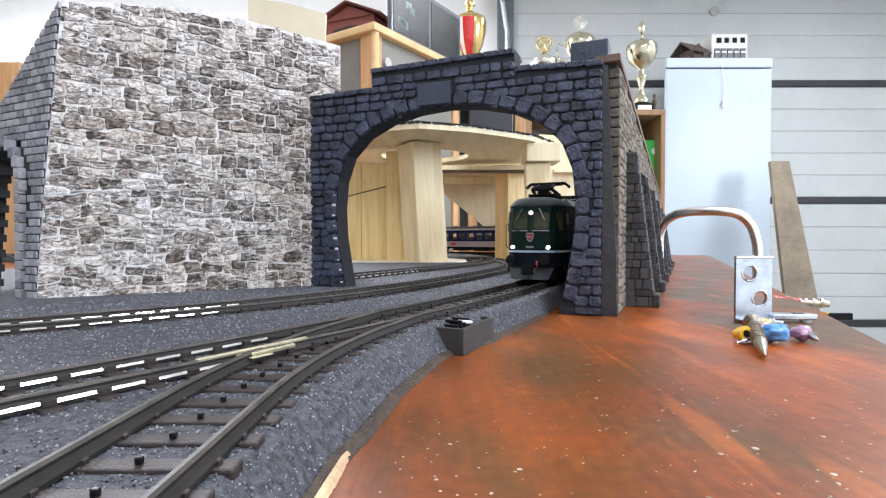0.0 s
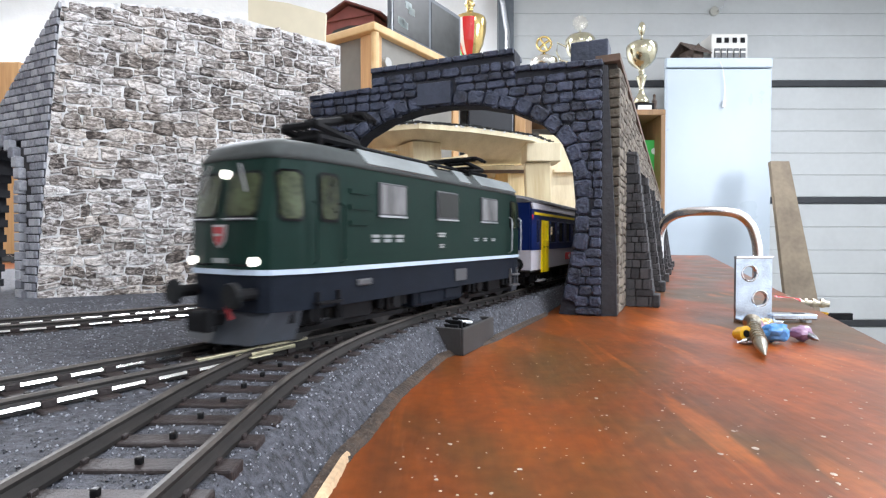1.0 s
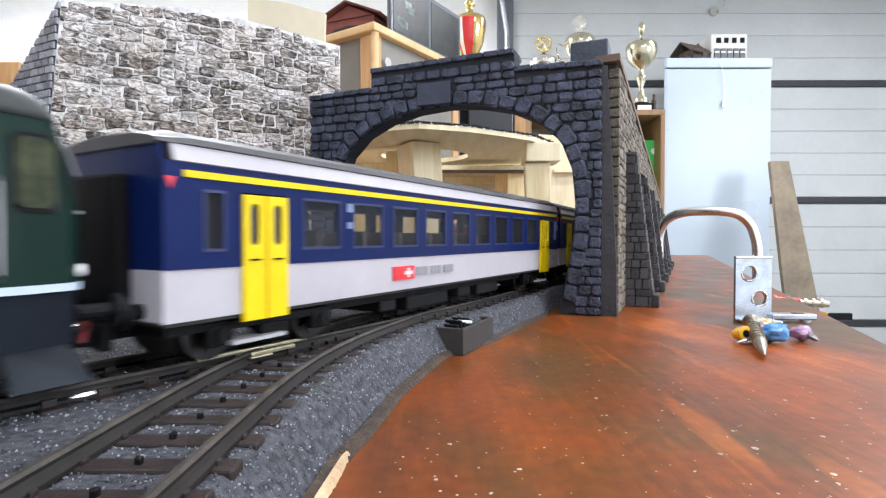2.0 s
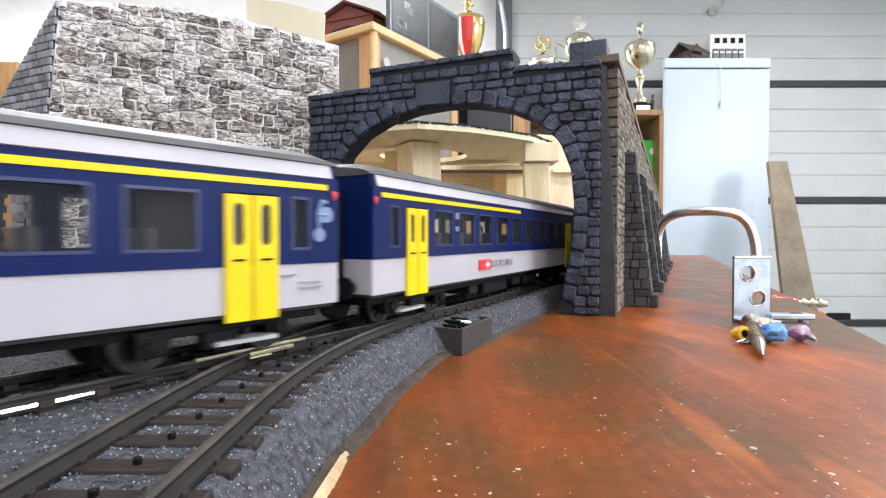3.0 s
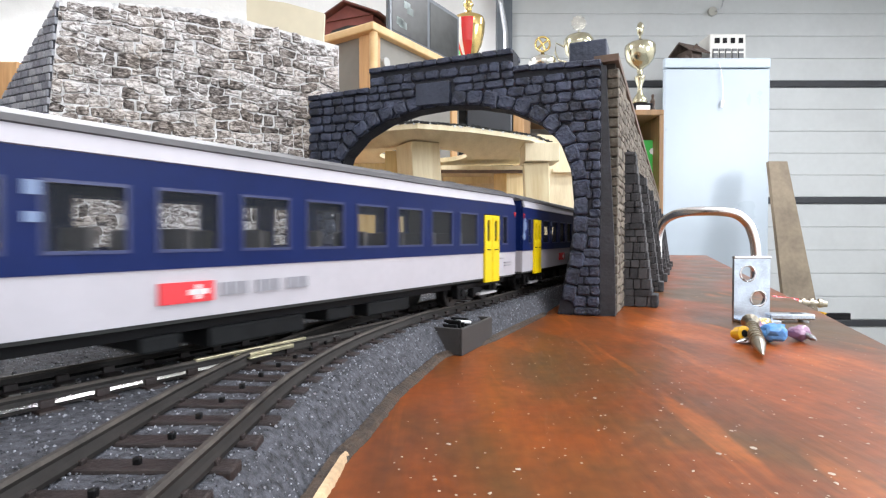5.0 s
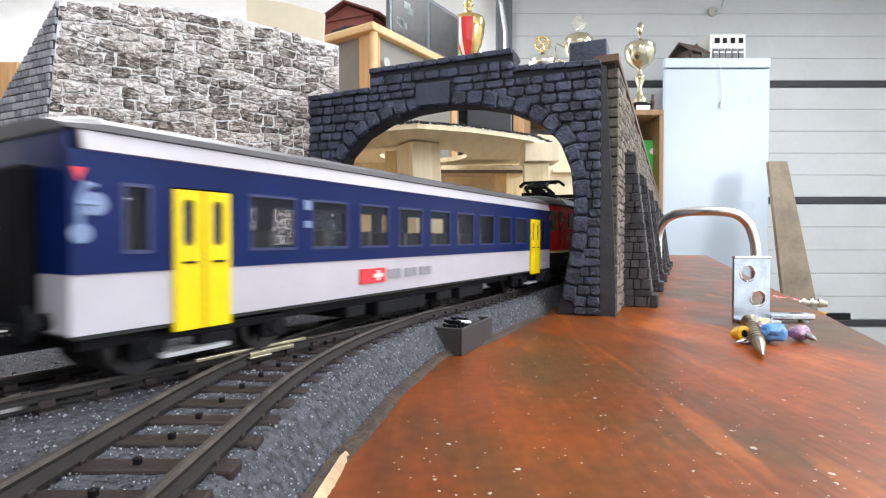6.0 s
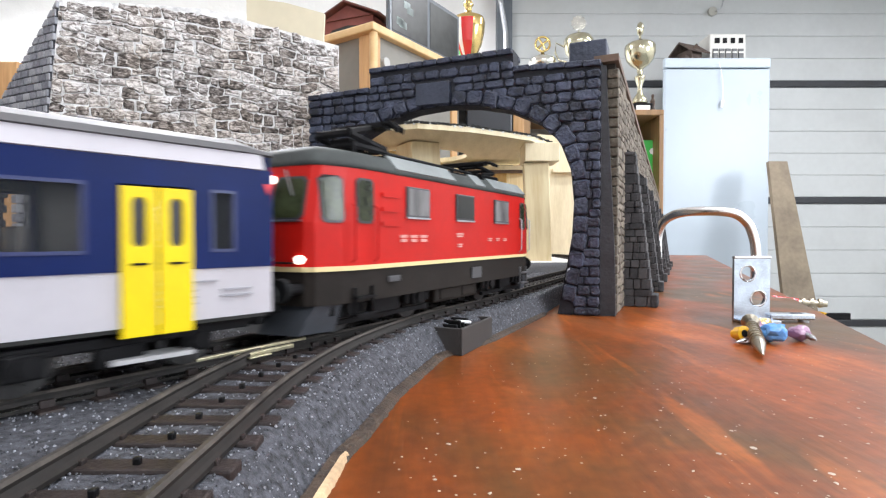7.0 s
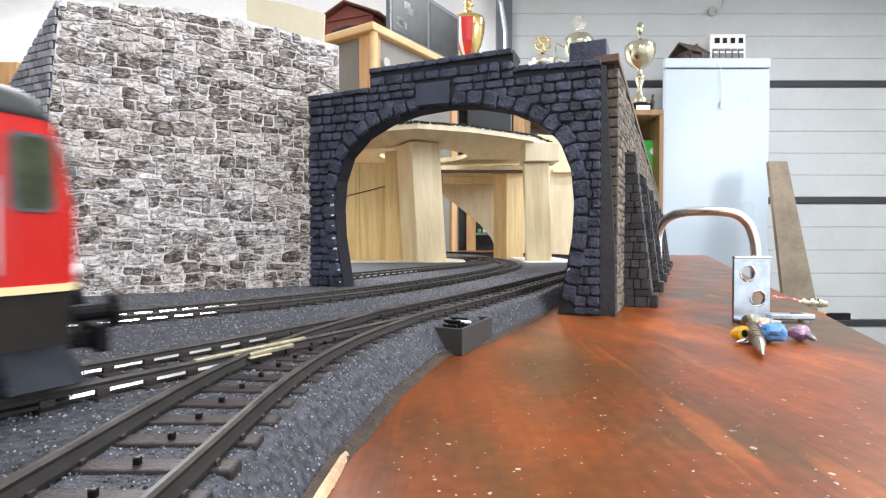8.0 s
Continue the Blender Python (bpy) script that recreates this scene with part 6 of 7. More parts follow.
ch = empty("card_house", CAB @ pose(-0.130, 0.095, 0.500, 0, 0, 12), "maroon card model house on the cabinet", "model house")
part("walls", box(-0.045, 0.045, -0.030, 0.035, 0, 0.036), M["maroon"], ch)
part("arcade", extrude_poly([(-0.040, 0.0), (0.040, 0.0), (0.040, 0.010), (0.028, 0.022), (0.0, 0.026), (-0.028, 0.022), (-0.040, 0.010)], -0.0305, -0.028), M["dark"], ch)
for s in (-1, 1):
    part("roof_slope", quad_panel([(s * 0.062, -0.042, 0.033), (s * 0.062, 0.046, 0.033), (0, 0.046, 0.060), (0, -0.042, 0.060)], (s * 0.4, 0, 1), 0.0012), M["maroon_dark"], ch)
for x in (-0.020, 0.008):
    part("window", box(0.0448, 0.0456, x, x + 0.012, 0.018, 0.028), M["dark"], ch)
for s in (-1, 1):
    part("gable", flip_out(extrude_poly([(-0.045, 0.036), (0.045, 0.036), (0, 0.056)], s * 0.032 - 0.001, s * 0.032 + 0.001)), M["maroon"], ch)

ch.scale = (1.5, 1.5, 1.5)
pic = empty("framed_picture", CAB @ pose(-0.004, 0.055, 0.500), "dark glazed photograph leaning over the cabinet", "picture")
part("frame", box(-0.004, 0.004, 0.0, 0.30, 0.0, 0.135, 0.001), M["frame_grey"], pic)
part("glass", box(0.0042, 0.0052, 0.012, 0.150, 0.010, 0.125), M["darkglass"], pic)
part("glass", box(0.0042, 0.0052, 0.162, 0.290, 0.010, 0.125), M["darkglass"], pic)
part("frame_edge", cyl((0.006, 0.004, 0.0), (0.006, 0.004, 0.135), 0.0026, n=8), M["steel"], pic)
bm = bmesh.new()
for k in range(7):
    a = rng.uniform(0, 6.28)
    c = Vector((0.0056, 0.055 + 0.028 * math.cos(a), 0.058 + 0.026 * math.sin(a)))
    bm.verts.ensure_lookup_table()
    add_box(bm, c.x - 0.0003, c.x + 0.0003, c.y - 0.012, c.y + 0.012, c.z - 0.008, c.z + 0.008, 0.0002)
tagged(part("print", bm, M["print_pale"], pic, "pale shapes of a faded print"), kind="stuff")

bx = tagged(obj_from("wooden_box", box(-1.30, Vector((-0.7085, 0.9000, 0.3323))[0], 0.9, 1.2, FLOOR, Vector((-0.7085, 0.9000, 0.3323))[2], 0.003), M["oak"]), "orange-brown plain wooden cupboard", "cupboard")
tagged(obj_from("card_board", extrude_poly([(Vector((-0.1525, 0.4200, 0.2167))[0], 0.0), (Vector((-0.0929, 0.4200, 0.2045))[0], 0.0), (Vector((-0.0929, 0.4200, 0.2045))[0], Vector((-0.0930, 0.4200, 0.1949))[2]), (Vector((-0.0920, 0.4200, 0.2114))[0], Vector((-0.0920, 0.4200, 0.2114))[2]), (Vector((-0.1222, 0.4200, 0.2197))[0], Vector((-0.1222, 0.4200, 0.2197))[2]), (Vector((-0.1524, 0.4200, 0.2236))[0], Vector((-0.1524, 0.4200, 0.2236))[2])], 0.420, 0.424), M["cream_sheet"]), "cream card board standing behind the wall", "board")

# glass-fronted cupboard and dark screen seen above and under the deck
gc = empty("glazed_cupboard", pose(0, 0, 0), "beech cupboard with dark glass doors", "cupboard")
part("carcass", box(-0.10, 0.26, 1.74, 2.05, FLOOR, 0.50), M["panel_dark"], gc)
for x0, x1, z0, z1 in ((-0.10, -0.06, FLOOR, 0.50), (0.075, 0.105, FLOOR, 0.50), (0.225, 0.26, FLOOR, 0.50)):
    part("stile", box(x0, x1, 1.725, 1.74, z0, z1, 0.002), M["oak"], gc)
part("pane", box(-0.06, 0.075, 1.733, 1.737, FLOOR + 0.1, 0.49), M["darkglass"], gc)
part("pane", box(0.105, 0.225, 1.733, 1.737, FLOOR + 0.1, 0.49), M["darkglass"], gc)
for x, mt in ((0.112, "greenpaint"), (0.128, "white"), (0.140, "greenpaint"), (0.150, "ruby")):
    part("trinket", box(x, x + 0.010, 1.722, 1.732, 0.055, 0.066, 0.002), M[mt], gc)
part("ledge", box(0.105, 0.17, 1.715, 1.733, 0.047, 0.0545), M["panel_grey"], gc)
sc = empty("dark_screen", pose(0, 0, 0), "dark grey flat screen on the cupboard", "screen")
p, q = Vector((0.0730, 1.6600, 0.4468)), Vector((0.2123, 1.6600, 0.3533))
part("case", box(p.x, q.x, 1.66, 1.69, q.z - 0.05, p.z + 0.06, 0.004), M["screen"], sc)
# the beech veneer again, with the shelf's shade put into a darker colour
M["oak_shaded"] = material("beech_veneer_darkened_as_in_shade", (0.30, 0.17, 0.075), 0.5, var=0.2, scale=6, stretch=(8, 8, 0.6))
sh = empty("open_shelf", pose(0, 0, 0), "beech shelf unit carrying trophies and boxes", "shelf")
p, q = Vector((0.3397, 2.3000, 0.5808)), Vector((0.9349, 2.3000, 0.5568))
part("board", box(p.x, q.x, 2.28, 2.58, q.z, p.z, 0.003), M["oak_shaded"], sh)
part("board", box(p.x, q.x - 0.03, 2.30, 2.58, q.z - 0.36, q.z - 0.34, 0.003), M["oak_shaded"], sh)
part("side", box(q.x - 0.020, q.x, 2.28, 2.58, FLOOR, q.z, 0.003), M["oak_shaded"], sh)
part("side", box(p.x, p.x + 0.030, 2.28, 2.58, FLOOR, q.z, 0.003), M["oak_shaded"], sh)
part("back", box(p.x + 0.03, q.x - 0.03, 2.57, 2.58, FLOOR, q.z), M["panel_grey"], sh)
SHELF_TOP = p.z
p, q = Vector((0.8328, 2.3500, 0.4651)), Vector((0.9347, 2.3500, 0.3668))
g = empty("storage_box", pose(0, 0, 0), "bright green box with a round white label", "box")
part("body", box(p.x - 0.06, q.x - 0.004, 2.35, 2.50, SHELF_TOP - 0.345 - 0.02 + 0.0, p.z, 0.004), M["greenpaint"], g)
part("label", cyl((q.x - 0.020, 2.346, (p.z + q.z) / 2), (q.x - 0.020, 2.350, (p.z + q.z) / 2), 0.014, n=18), M["white"], g)
p, q = Vector((0.8265, 2.3300, 0.3543)), Vector((0.9206, 2.3300, 0.2078))
tagged(obj_from("white_carton", box(p.x - 0.03, q.x - 0.006, 2.34, 2.48, FLOOR, SHELF_TOP - 0.39, 0.004), M["white"]), "stack of white cartons under the shelf", "carton")


def trophy(name, x, y, z, prof, mat, label, base=None, handles=0.0, star=False):
    t = empty(name, pose(x, y, z), label, "trophy", "trophies on the shelves")
    h0 = 0.0
    if base:
        part("plinth", box(-base[0] / 2, base[0] / 2, -base[0] / 2, base[0] / 2, 0, base[1], 0.003), M["black"], t, "black plinth")
        part("plaque", box(-base[0] * 0.36, base[0] * 0.36, -base[0] / 2 - 0.001, -base[0] / 2 + 0.001, base[1] * 0.2, base[1] * 0.8), M["white"], t, "pale plaque with unreadable lines")
        h0 = base[1]
    part("cup", lathe([(r, h0 + h) for r, h in prof], 32), mat, t, smooth=True)
    if handles:
        top = max(h for r, h in prof)
        r = max(r for r, h in prof)
        for s in (-1, 1):
            c = [(s * r * 0.95, 0, h0 + top * 0.80), (s * (r + handles), 0, h0 + top * 0.86), (s * (r + handles * 1.1), 0, h0 + top * 0.72), (s * (r + handles * 0.6), 0, h0 + top * 0.60), (s * r * 0.8, 0, h0 + top * 0.58)]
            part("handle", add_tube(bmesh.new(), c, 0.004, 8), mat, t)
    if star:
        top = h0 + max(h for r, h in prof)
        bm = bmesh.new()
        n = 24
        ring = [bm.verts.new((0.036 * (1.0 if k % 2 else 0.80) * math.cos(2 * math.pi * k / n), -0.004, top + 0.045 + 0.036 * (1.0 if k % 2 else 0.80) * math.sin(2 * math.pi * k / n))) for k in range(n)]
        f = bm.faces.new(ring)
        r = bmesh.ops.extrude_face_region(bm, geom=[f])
        bmesh.ops.translate(bm, vec=(0, 0.008, 0), verts=[v for v in r["geom"] if isinstance(v, bmesh.types.BMVert)])
        bmesh.ops.recalc_face_normals(bm, faces=bm.faces)
        part("emblem", bm, M["silver"] if star == 1 else mat, t, "round serrated emblem")
        part("emblem_pin", cyl((0, 0, top - 0.004), (0, 0, top + 0.012), 0.004, n=8), mat, t)
    return t


p = Vector((0.8820, 2.4200, 0.6117))
cup = [(0.030, 0), (0.036, 0.010), (0.028, 0.030), (0.012, 0.055), (0.010, 0.080), (0.022, 0.118), (0.024, 0.126), (0.010, 0.134), (0.014, 0.150), (0.012, 0.160), (0.040, 0.178), (0.058, 0.200), (0.066, 0.232), (0.067, 0.258), (0.062, 0.268), (0.050, 0.276), (0.020, 0.286), (0.006, 0.292), (0.004, 0.310), (0.012, 0.316), (0.016, 0.340), (0.012, 0.362), (0.003, 0.370)]
trophy("trophy", p.x, 2.42, SHELF_TOP, cup, M["gilt"], "tall silver-gilt lidded trophy on a black plinth", base=(0.085, 0.052))
p = Vector((0.4454, 2.4200, 0.8005))
cup = [(0.030, 0), (0.034, 0.012), (0.012, 0.050), (0.010, 0.110), (0.030, 0.140), (0.056, 0.165), (0.062, 0.185), (0.058, 0.200), (0.030, 0.214), (0.010, 0.222), (0.006, 0.232)]
t = trophy("trophy", p.x, 2.42, SHELF_TOP, cup, M["silver"], "silver lidded trophy with a gold wreath emblem", base=(0.075, 0.056), handles=0.0)
bm = bmesh.new()
add_tube(bm, [(0.032 * math.cos(2 * math.pi * k / 24), 0, 0.324 + 0.032 * math.sin(2 * math.pi * k / 24)) for k in range(25)], 0.005, 8)
for a in (0.6, 2.2, 3.9, 5.2):
    add_tube(bm, [(0, 0, 0.324), (0.030 * math.cos(a), 0, 0.324 + 0.030 * math.sin(a))], 0.005, 6)
part("emblem", bm, M["gold"], t, "gold wreath emblem")
p = Vector((0.6068, 2.4200, 0.9010))
cup = [(0.030, 0), (0.034, 0.012), (0.012, 0.060), (0.010, 0.160), (0.034, 0.190), (0.056, 0.215), (0.066, 0.250), (0.066, 0.272), (0.052, 0.290), (0.020, 0.300), (0.006, 0.304)]
trophy("trophy", p.x, 2.42, SHELF_TOP, cup, M["gilt"], "silver-gilt trophy with handles and a serrated emblem", base=(0.08, 0.068), handles=0.035, star=1)
p = Vector((0.0762, 1.6200, 0.5902))
cup = [(0.024, 0), (0.028, 0.010), (0.012, 0.030), (0.010, 0.055), (0.026, 0.080), (0.040, 0.110), (0.048, 0.150), (0.050, 0.176), (0.046, 0.188), (0.030, 0.196), (0.010, 0.202), (0.010, 0.222), (0.016, 0.228), (0.010, 0.240), (0.004, 0.250)]
z0 = Vector((0.0762, 1.6200, 0.5902)).z - 0.085
t = trophy("trophy", p.x, 1.62, z0, cup, M["gold"], "gold trophy with a red, white and green ribbon", handles=0.0)
for mt, a0, a1 in (("ruby", -2.05, -1.35), ("white", -2.35, -2.05), ("ruby", -2.60, -2.35), ("greenpaint", -2.95, -2.60)):
    bm = bmesh.new()
    rows_ = []
    for r, h in [(0.0105, 0.056), (0.027, 0.080), (0.041, 0.110), (0.049, 0.150), (0.051, 0.176)]:
        rows_.append([bm.verts.new(((r + 0.001) * math.cos(a0 + (a1 - a0) * k / 5), (r + 0.001) * math.sin(a0 + (a1 - a0) * k / 5), h)) for k in range(6)])
    for a, b in zip(rows_, rows_[1:]):
        for k in range(5):
            bm.faces.new((a[k], a[k + 1], b[k + 1], b[k]))
    r = bmesh.ops.extrude_face_region(bm, geom=bm.faces[:])
    bmesh.ops.scale(bm, vec=(0.985, 0.985, 1), verts=[v for v in r["geom"] if isinstance(v, bmesh.types.BMVert)])
    part("ribbon", bm, M[mt], t)
tagged(obj_from("wall_ledge", box(p.x - 0.12, p.x + 0.06, 1.55, 1.74, z0 - 0.02, z0), M["oak"]), "beech board over the glazed cupboard", "board")
tagged(obj_from("ledge_riser", box(p.x - 0.12, p.x - 0.06, 1.745, 1.80, 0.50, z0 + 0.0), M["oak"]), "beech riser on the glazed cupboard", "board")
p = Vector((0.9326, 2.4000, 0.6044))
tagged(obj_from("figurine", lathe([(0.014, 0), (0.015, 0.02), (0.009, 0.04), (0.011, 0.065), (0.005, 0.078), (0.007, 0.09), (0.003, 0.096)], 12), M["brown_wood"], m=pose(p.x, 2.40, SHELF_TOP)), "small dark carved figurine", "figurine")
p = Vector((0.8483, 2.5000, 0.6437))
tagged(obj_from("pennant", extrude_poly([(p.x - 0.015, SHELF_TOP), (p.x - 0.005, SHELF_TOP), (p.x - 0.005, SHELF_TOP + 0.02), (p.x + 0.014, SHELF_TOP + 0.05), (p.x - 0.02, SHELF_TOP + 0.14)], 2.50, 2.504), M["ruby"]), "small red paper pennant on shelf", "pennant")

# ------------------------------------------------------------ refrigerator and what stands on it
FY = 3.0
p, q = Vector((1.2293, 3.0000, 1.0364)), Vector((1.8195, 3.0000, 0.9803))
fr = empty("refrigerator", pose(0, 0, 0), "tall glossy white refrigerator with a flat top strip", "refrigerator")
FT = p.z
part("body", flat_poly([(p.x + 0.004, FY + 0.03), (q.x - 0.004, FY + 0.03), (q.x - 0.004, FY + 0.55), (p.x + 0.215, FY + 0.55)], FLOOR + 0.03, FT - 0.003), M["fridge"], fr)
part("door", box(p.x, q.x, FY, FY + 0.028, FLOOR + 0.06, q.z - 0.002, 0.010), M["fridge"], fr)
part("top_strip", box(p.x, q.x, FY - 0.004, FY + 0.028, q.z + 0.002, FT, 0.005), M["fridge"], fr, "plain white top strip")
part("plinth", box(p.x + 0.01, q.x - 0.01, FY + 0.03, FY + 0.5, FLOOR, FLOOR + 0.05), M["black"], fr)
tagged(obj_from("cord", add_tube(bmesh.new(), [Vector((1.5229, 2.9850, 1.0097)), Vector((1.5358, 2.9850, 0.9725)), Vector((1.5457, 2.9850, 0.9167)), Vector((1.5495, 2.9850, 0.8546)), Vector((1.5470, 2.9850, 0.7987))], 0.0016, 6), M["white"]), "thin white cord hanging on the refrigerator", "cord")
tagged(obj_from("cord_weight", cyl(Vector((1.5470, 2.9850, 0.7987)), Vector((1.5411, 2.9850, 0.7582)), 0.008, 0.006, 10), M["white"]), "small white cord end", "cord end")
p = Vector((1.4356, 3.1500, 1.0864))
ch = empty("wooden_chalet", pose(p.x, 3.15, FT - 0.003, 0, 0, 24), "small dark brown wooden chalet", "model house")
part("base", box(-0.085, 0.075, -0.055, 0.055, 0, 0.012, 0.002), M["brown_wood"], ch)
part("walls", box(-0.052, 0.062, -0.040, 0.040, 0.012, 0.085), M["brown_wood"], ch)
for s in (-1, 1):
    part("roof_slope", quad_panel([(-0.085, s * 0.075, 0.068), (0.080, s * 0.075, 0.068), (0.080, 0, 0.128), (-0.085, 0, 0.128)], (0, s * 0.6, 0.8), 0.004), M["brown_roof"], ch)
part("gable", flip_out(extrude_poly([(-0.040, 0.085), (0.040, 0.085), (0, 0.122)], -0.052, -0.049)), M["brown_wood"], ch)
ch.children[-1].matrix_basis = pose(0, 0, 0, 0, 0, 90)
part("balcony", box(-0.080, -0.050, -0.045, 0.045, 0.030, 0.046, 0.002), M["brown_wood"], ch)
part("wheel", cyl((0.0, -0.046, 0.030), (0.0, -0.054, 0.030), 0.024, n=14), M["brown_roof"], ch)
p, q = Vector((1.5379, 3.1200, 1.2155)), Vector((1.7480, 3.1200, 1.0829))
cl = empty("desk_calculator", pose(0, 0, 0), "pale desk machine with dark display windows and keys", "desk machine")
part("case", box(p.x, q.x, 3.12, 3.26, FT - 0.003, p.z, 0.006), M["beige"], cl)
w = q.x - p.x
hh = p.z - FT
for i in range(4):
    x = p.x + w * (0.14 + 0.22 * i)
    part("display", box(x, x + w * (0.11 if i else 0.13), 3.115, 3.121, FT + hh * 0.70, FT + hh * 0.86), M["black"], cl)
for i in range(5):
    x = p.x + w * (0.08 + 0.175 * i)
    part("key_block", box(x, x + w * 0.15, 3.113, 3.121, FT + hh * 0.16, FT + hh * 0.52, 0.003), M["panel_dark"], cl)
    part("key_label", box(x + w * 0.01, x + w * 0.14, 3.111, 3.114, FT + hh * 0.37, FT + hh * 0.42), M["beige"], cl)
tagged(obj_from("power_plug", box(Vector((1.5162, 3.1400, 1.0993))[0], Vector((1.5491, 3.1400, 1.0993))[0], 3.13, 3.17, FT - 0.003, FT + 0.03, 0.004), M["black"]), "black plug beside the desk machine", "plug")
p = Vector((1.7956, 3.6000, 1.5459))
hk = empty("door_hook", pose(0, 0, 0), "round metal cable hook on the garage door", "hook")
part("rosette", cyl((p.x, 3.60, p.z), (p.x, 3.62, p.z), 0.030, n=18), M["silver"], hk)
part("loop", add_tube(bmesh.new(), [(p.x + 0.02, 3.59, p.z), (p.x + 0.05, 3.58, p.z + 0.02), (p.x + 0.06, 3.58, p.z + 0.10), (p.x + 0.055, 3.58, p.z + 0.25)], 0.004, 6), M["steel"], hk)
# leaning cardboard
lb = empty("cardboard_sheet", pose(0, 0, 0), "brown cardboard sheet leaning beside the refrigerator", "cardboard")
c0, c1, c2, c3 = Vector((1.6565, 2.7500, 0.4258)), Vector((1.7517, 2.7500, 0.4258)), Vector((1.7845, 2.5500, -0.3350)), Vector((1.6257, 2.5500, -0.3350))
part("sheet", quad_panel([c0, c1, c2, c3], (0.1, -1, 0.25), 0.010), M["cardboard"], lb)
d1 = (c2 - c1)
part("foot", quad_panel([c3, c2, c2 + d1 * 0.9, c3 + (c3 - c0) * 0.9], (0.1, -1, 0.25), 0.010), M["cardboard"], lb)
part("fold", quad_panel([c1, c1 + Vector((0.010, 0.06, 0)), c2 + Vector((0.010, 0.06, 0)), c2], (1, 0.1, 0), 0.003), M["card_edge"], lb, "pale cut edge")
# ------------------------------------------------------------ things on the table
BY = 0.2374
p, q = Vector((0.1290, 0.2374, 0.0288)), Vector((0.1449, 0.2374, -0.0005))
br = empty("angle_bracket", pose((p.x + q.x) / 2, BY, 0), "zinc-plated angle bracket with two holes", "bracket")
w, h = (q.x - p.x) / 2, p.z


def holed_plate(hw, z0, z1, holes, y0, y1, n=20):
    """An upright plate with round holes through it."""
    bm = bmesh.new()
    loops = []
    for y in (y0, y1):
        o = [bm.verts.new(v) for v in ((-hw, y, z0), (hw, y, z0), (hw, y, z1), (-hw, y, z1))]
        es = [bm.edges.new((o[i], o[(i + 1) % 4])) for i in range(4)]
        rings = []
        for cx, cz, r in holes:
            ring = [bm.verts.new((cx + r * math.cos(2 * math.pi * k / n), y, cz + r * math.sin(2 * math.pi * k / n))) for k in range(n)]
            es += [bm.edges.new((ring[k], ring[(k + 1) % n])) for k in range(n)]
            rings.append(ring)
        bmesh.ops.triangle_fill(bm, edges=es, use_beauty=True)
        loops.append([o] + rings)
    for a, b in zip(*loops):
        for k in range(len(a)):
            bm.faces.new((a[k], a[(k + 1) % len(a)], b[(k + 1) % len(a)], b[k]))
    bmesh.ops.recalc_face_normals(bm, faces=bm.faces)
    return bm


HOLES = [(-w * 0.24, h * 0.745, 0.0030), (w * 0.34, h * 0.36, 0.0030)]
part("upright", holed_plate(w, 0.0, h, HOLES, 0, 0.0016), M["zinc"], br)
for cx, cz, r in HOLES:
    part("hole_rim", add_tube(bmesh.new(), [(cx + (r + 0.0004) * math.cos(2 * math.pi * k / 24), -0.0001, cz + (r + 0.0004) * math.sin(2 * math.pi * k / 24)) for k in range(25)], 0.0004, 6), M["chrome"], br, "bright countersunk rim")
part("foot", box(-w, w, -0.0085, 0.0, 0.0, 0.0016, 0.0004), M["zinc"], br)
part("top_lip", box(-w - 0.0002, w + 0.0002, -0.0006, 0.0018, h - 0.0008, h + 0.0004, 0.0003), M["chrome"], br)
sb = empty("steel_strip", pose(0.1440, 0.2350, 0, 0, 0, -3), "flat steel strip with a slot lying on the table", "metal strip")
part("strip", box(0.0, 0.0190, 0.0, 0.0070, 0.0012, 0.0038, 0.0006), M["zinc"], sb)
part("end", cyl((0.0160, 0.0035, 0.0), (0.0160, 0.0035, 0.0013), 0.0022, n=12), M["steel"], sb)
part("end", cyl((0.003, 0.0035, 0.0), (0.003, 0.0035, 0.0013), 0.0022, n=12), M["steel"], sb)
part("slot", box(0.010, 0.015, 0.0024, 0.0042, 0.0034, 0.0040, 0.0002), M["black"], sb)

hd = empty("chrome_handle", pose(0, 0, 0), "bent chrome rod handle standing on the table", "handle")
a0 = Vector((0.2567, 0.4400, 0.0241))
pts = [Vector((a0.x, 0.4400, 0.0)), Vector((a0.x, 0.4400, a0.z * 0.7)), a0, Vector((0.2552, 0.4400, 0.0356)), Vector((0.2510, 0.4410, 0.0482)), Vector((0.2437, 0.4440, 0.0562)), Vector((0.2336, 0.4480, 0.0592)), Vector((0.2196, 0.4580, 0.0601)), Vector((0.2096, 0.4680, 0.0596)), Vector((0.2026, 0.4770, 0.0566)), Vector((0.1975, 0.4840, 0.0502)), Vector((0.1952, 0.4880, 0.0380))]
low_ = Vector((pts[-1].x, pts[-1].y, 0.0))
pts += [pts[-1].lerp(low_, 0.4), low_]
fine = []
for i in range(len(pts) - 1):
    p0, p1, p2, p3 = pts[max(i - 1, 0)], pts[i], pts[i + 1], pts[min(i + 2, len(pts) - 1)]
    for k in range(5):
        t_ = k / 5
        fine.append(0.5 * ((2 * p1) + (p2 - p0) * t_ + (2 * p0 - 5 * p1 + 4 * p2 - p3) * t_ ** 2 + (3 * p1 - p0 - 3 * p2 + p3) * t_ ** 3))
fine.append(pts[-1])
part("rod", add_tube(bmesh.new(), fine, 0.0039, 16), M["chrome"], hd, smooth=True)


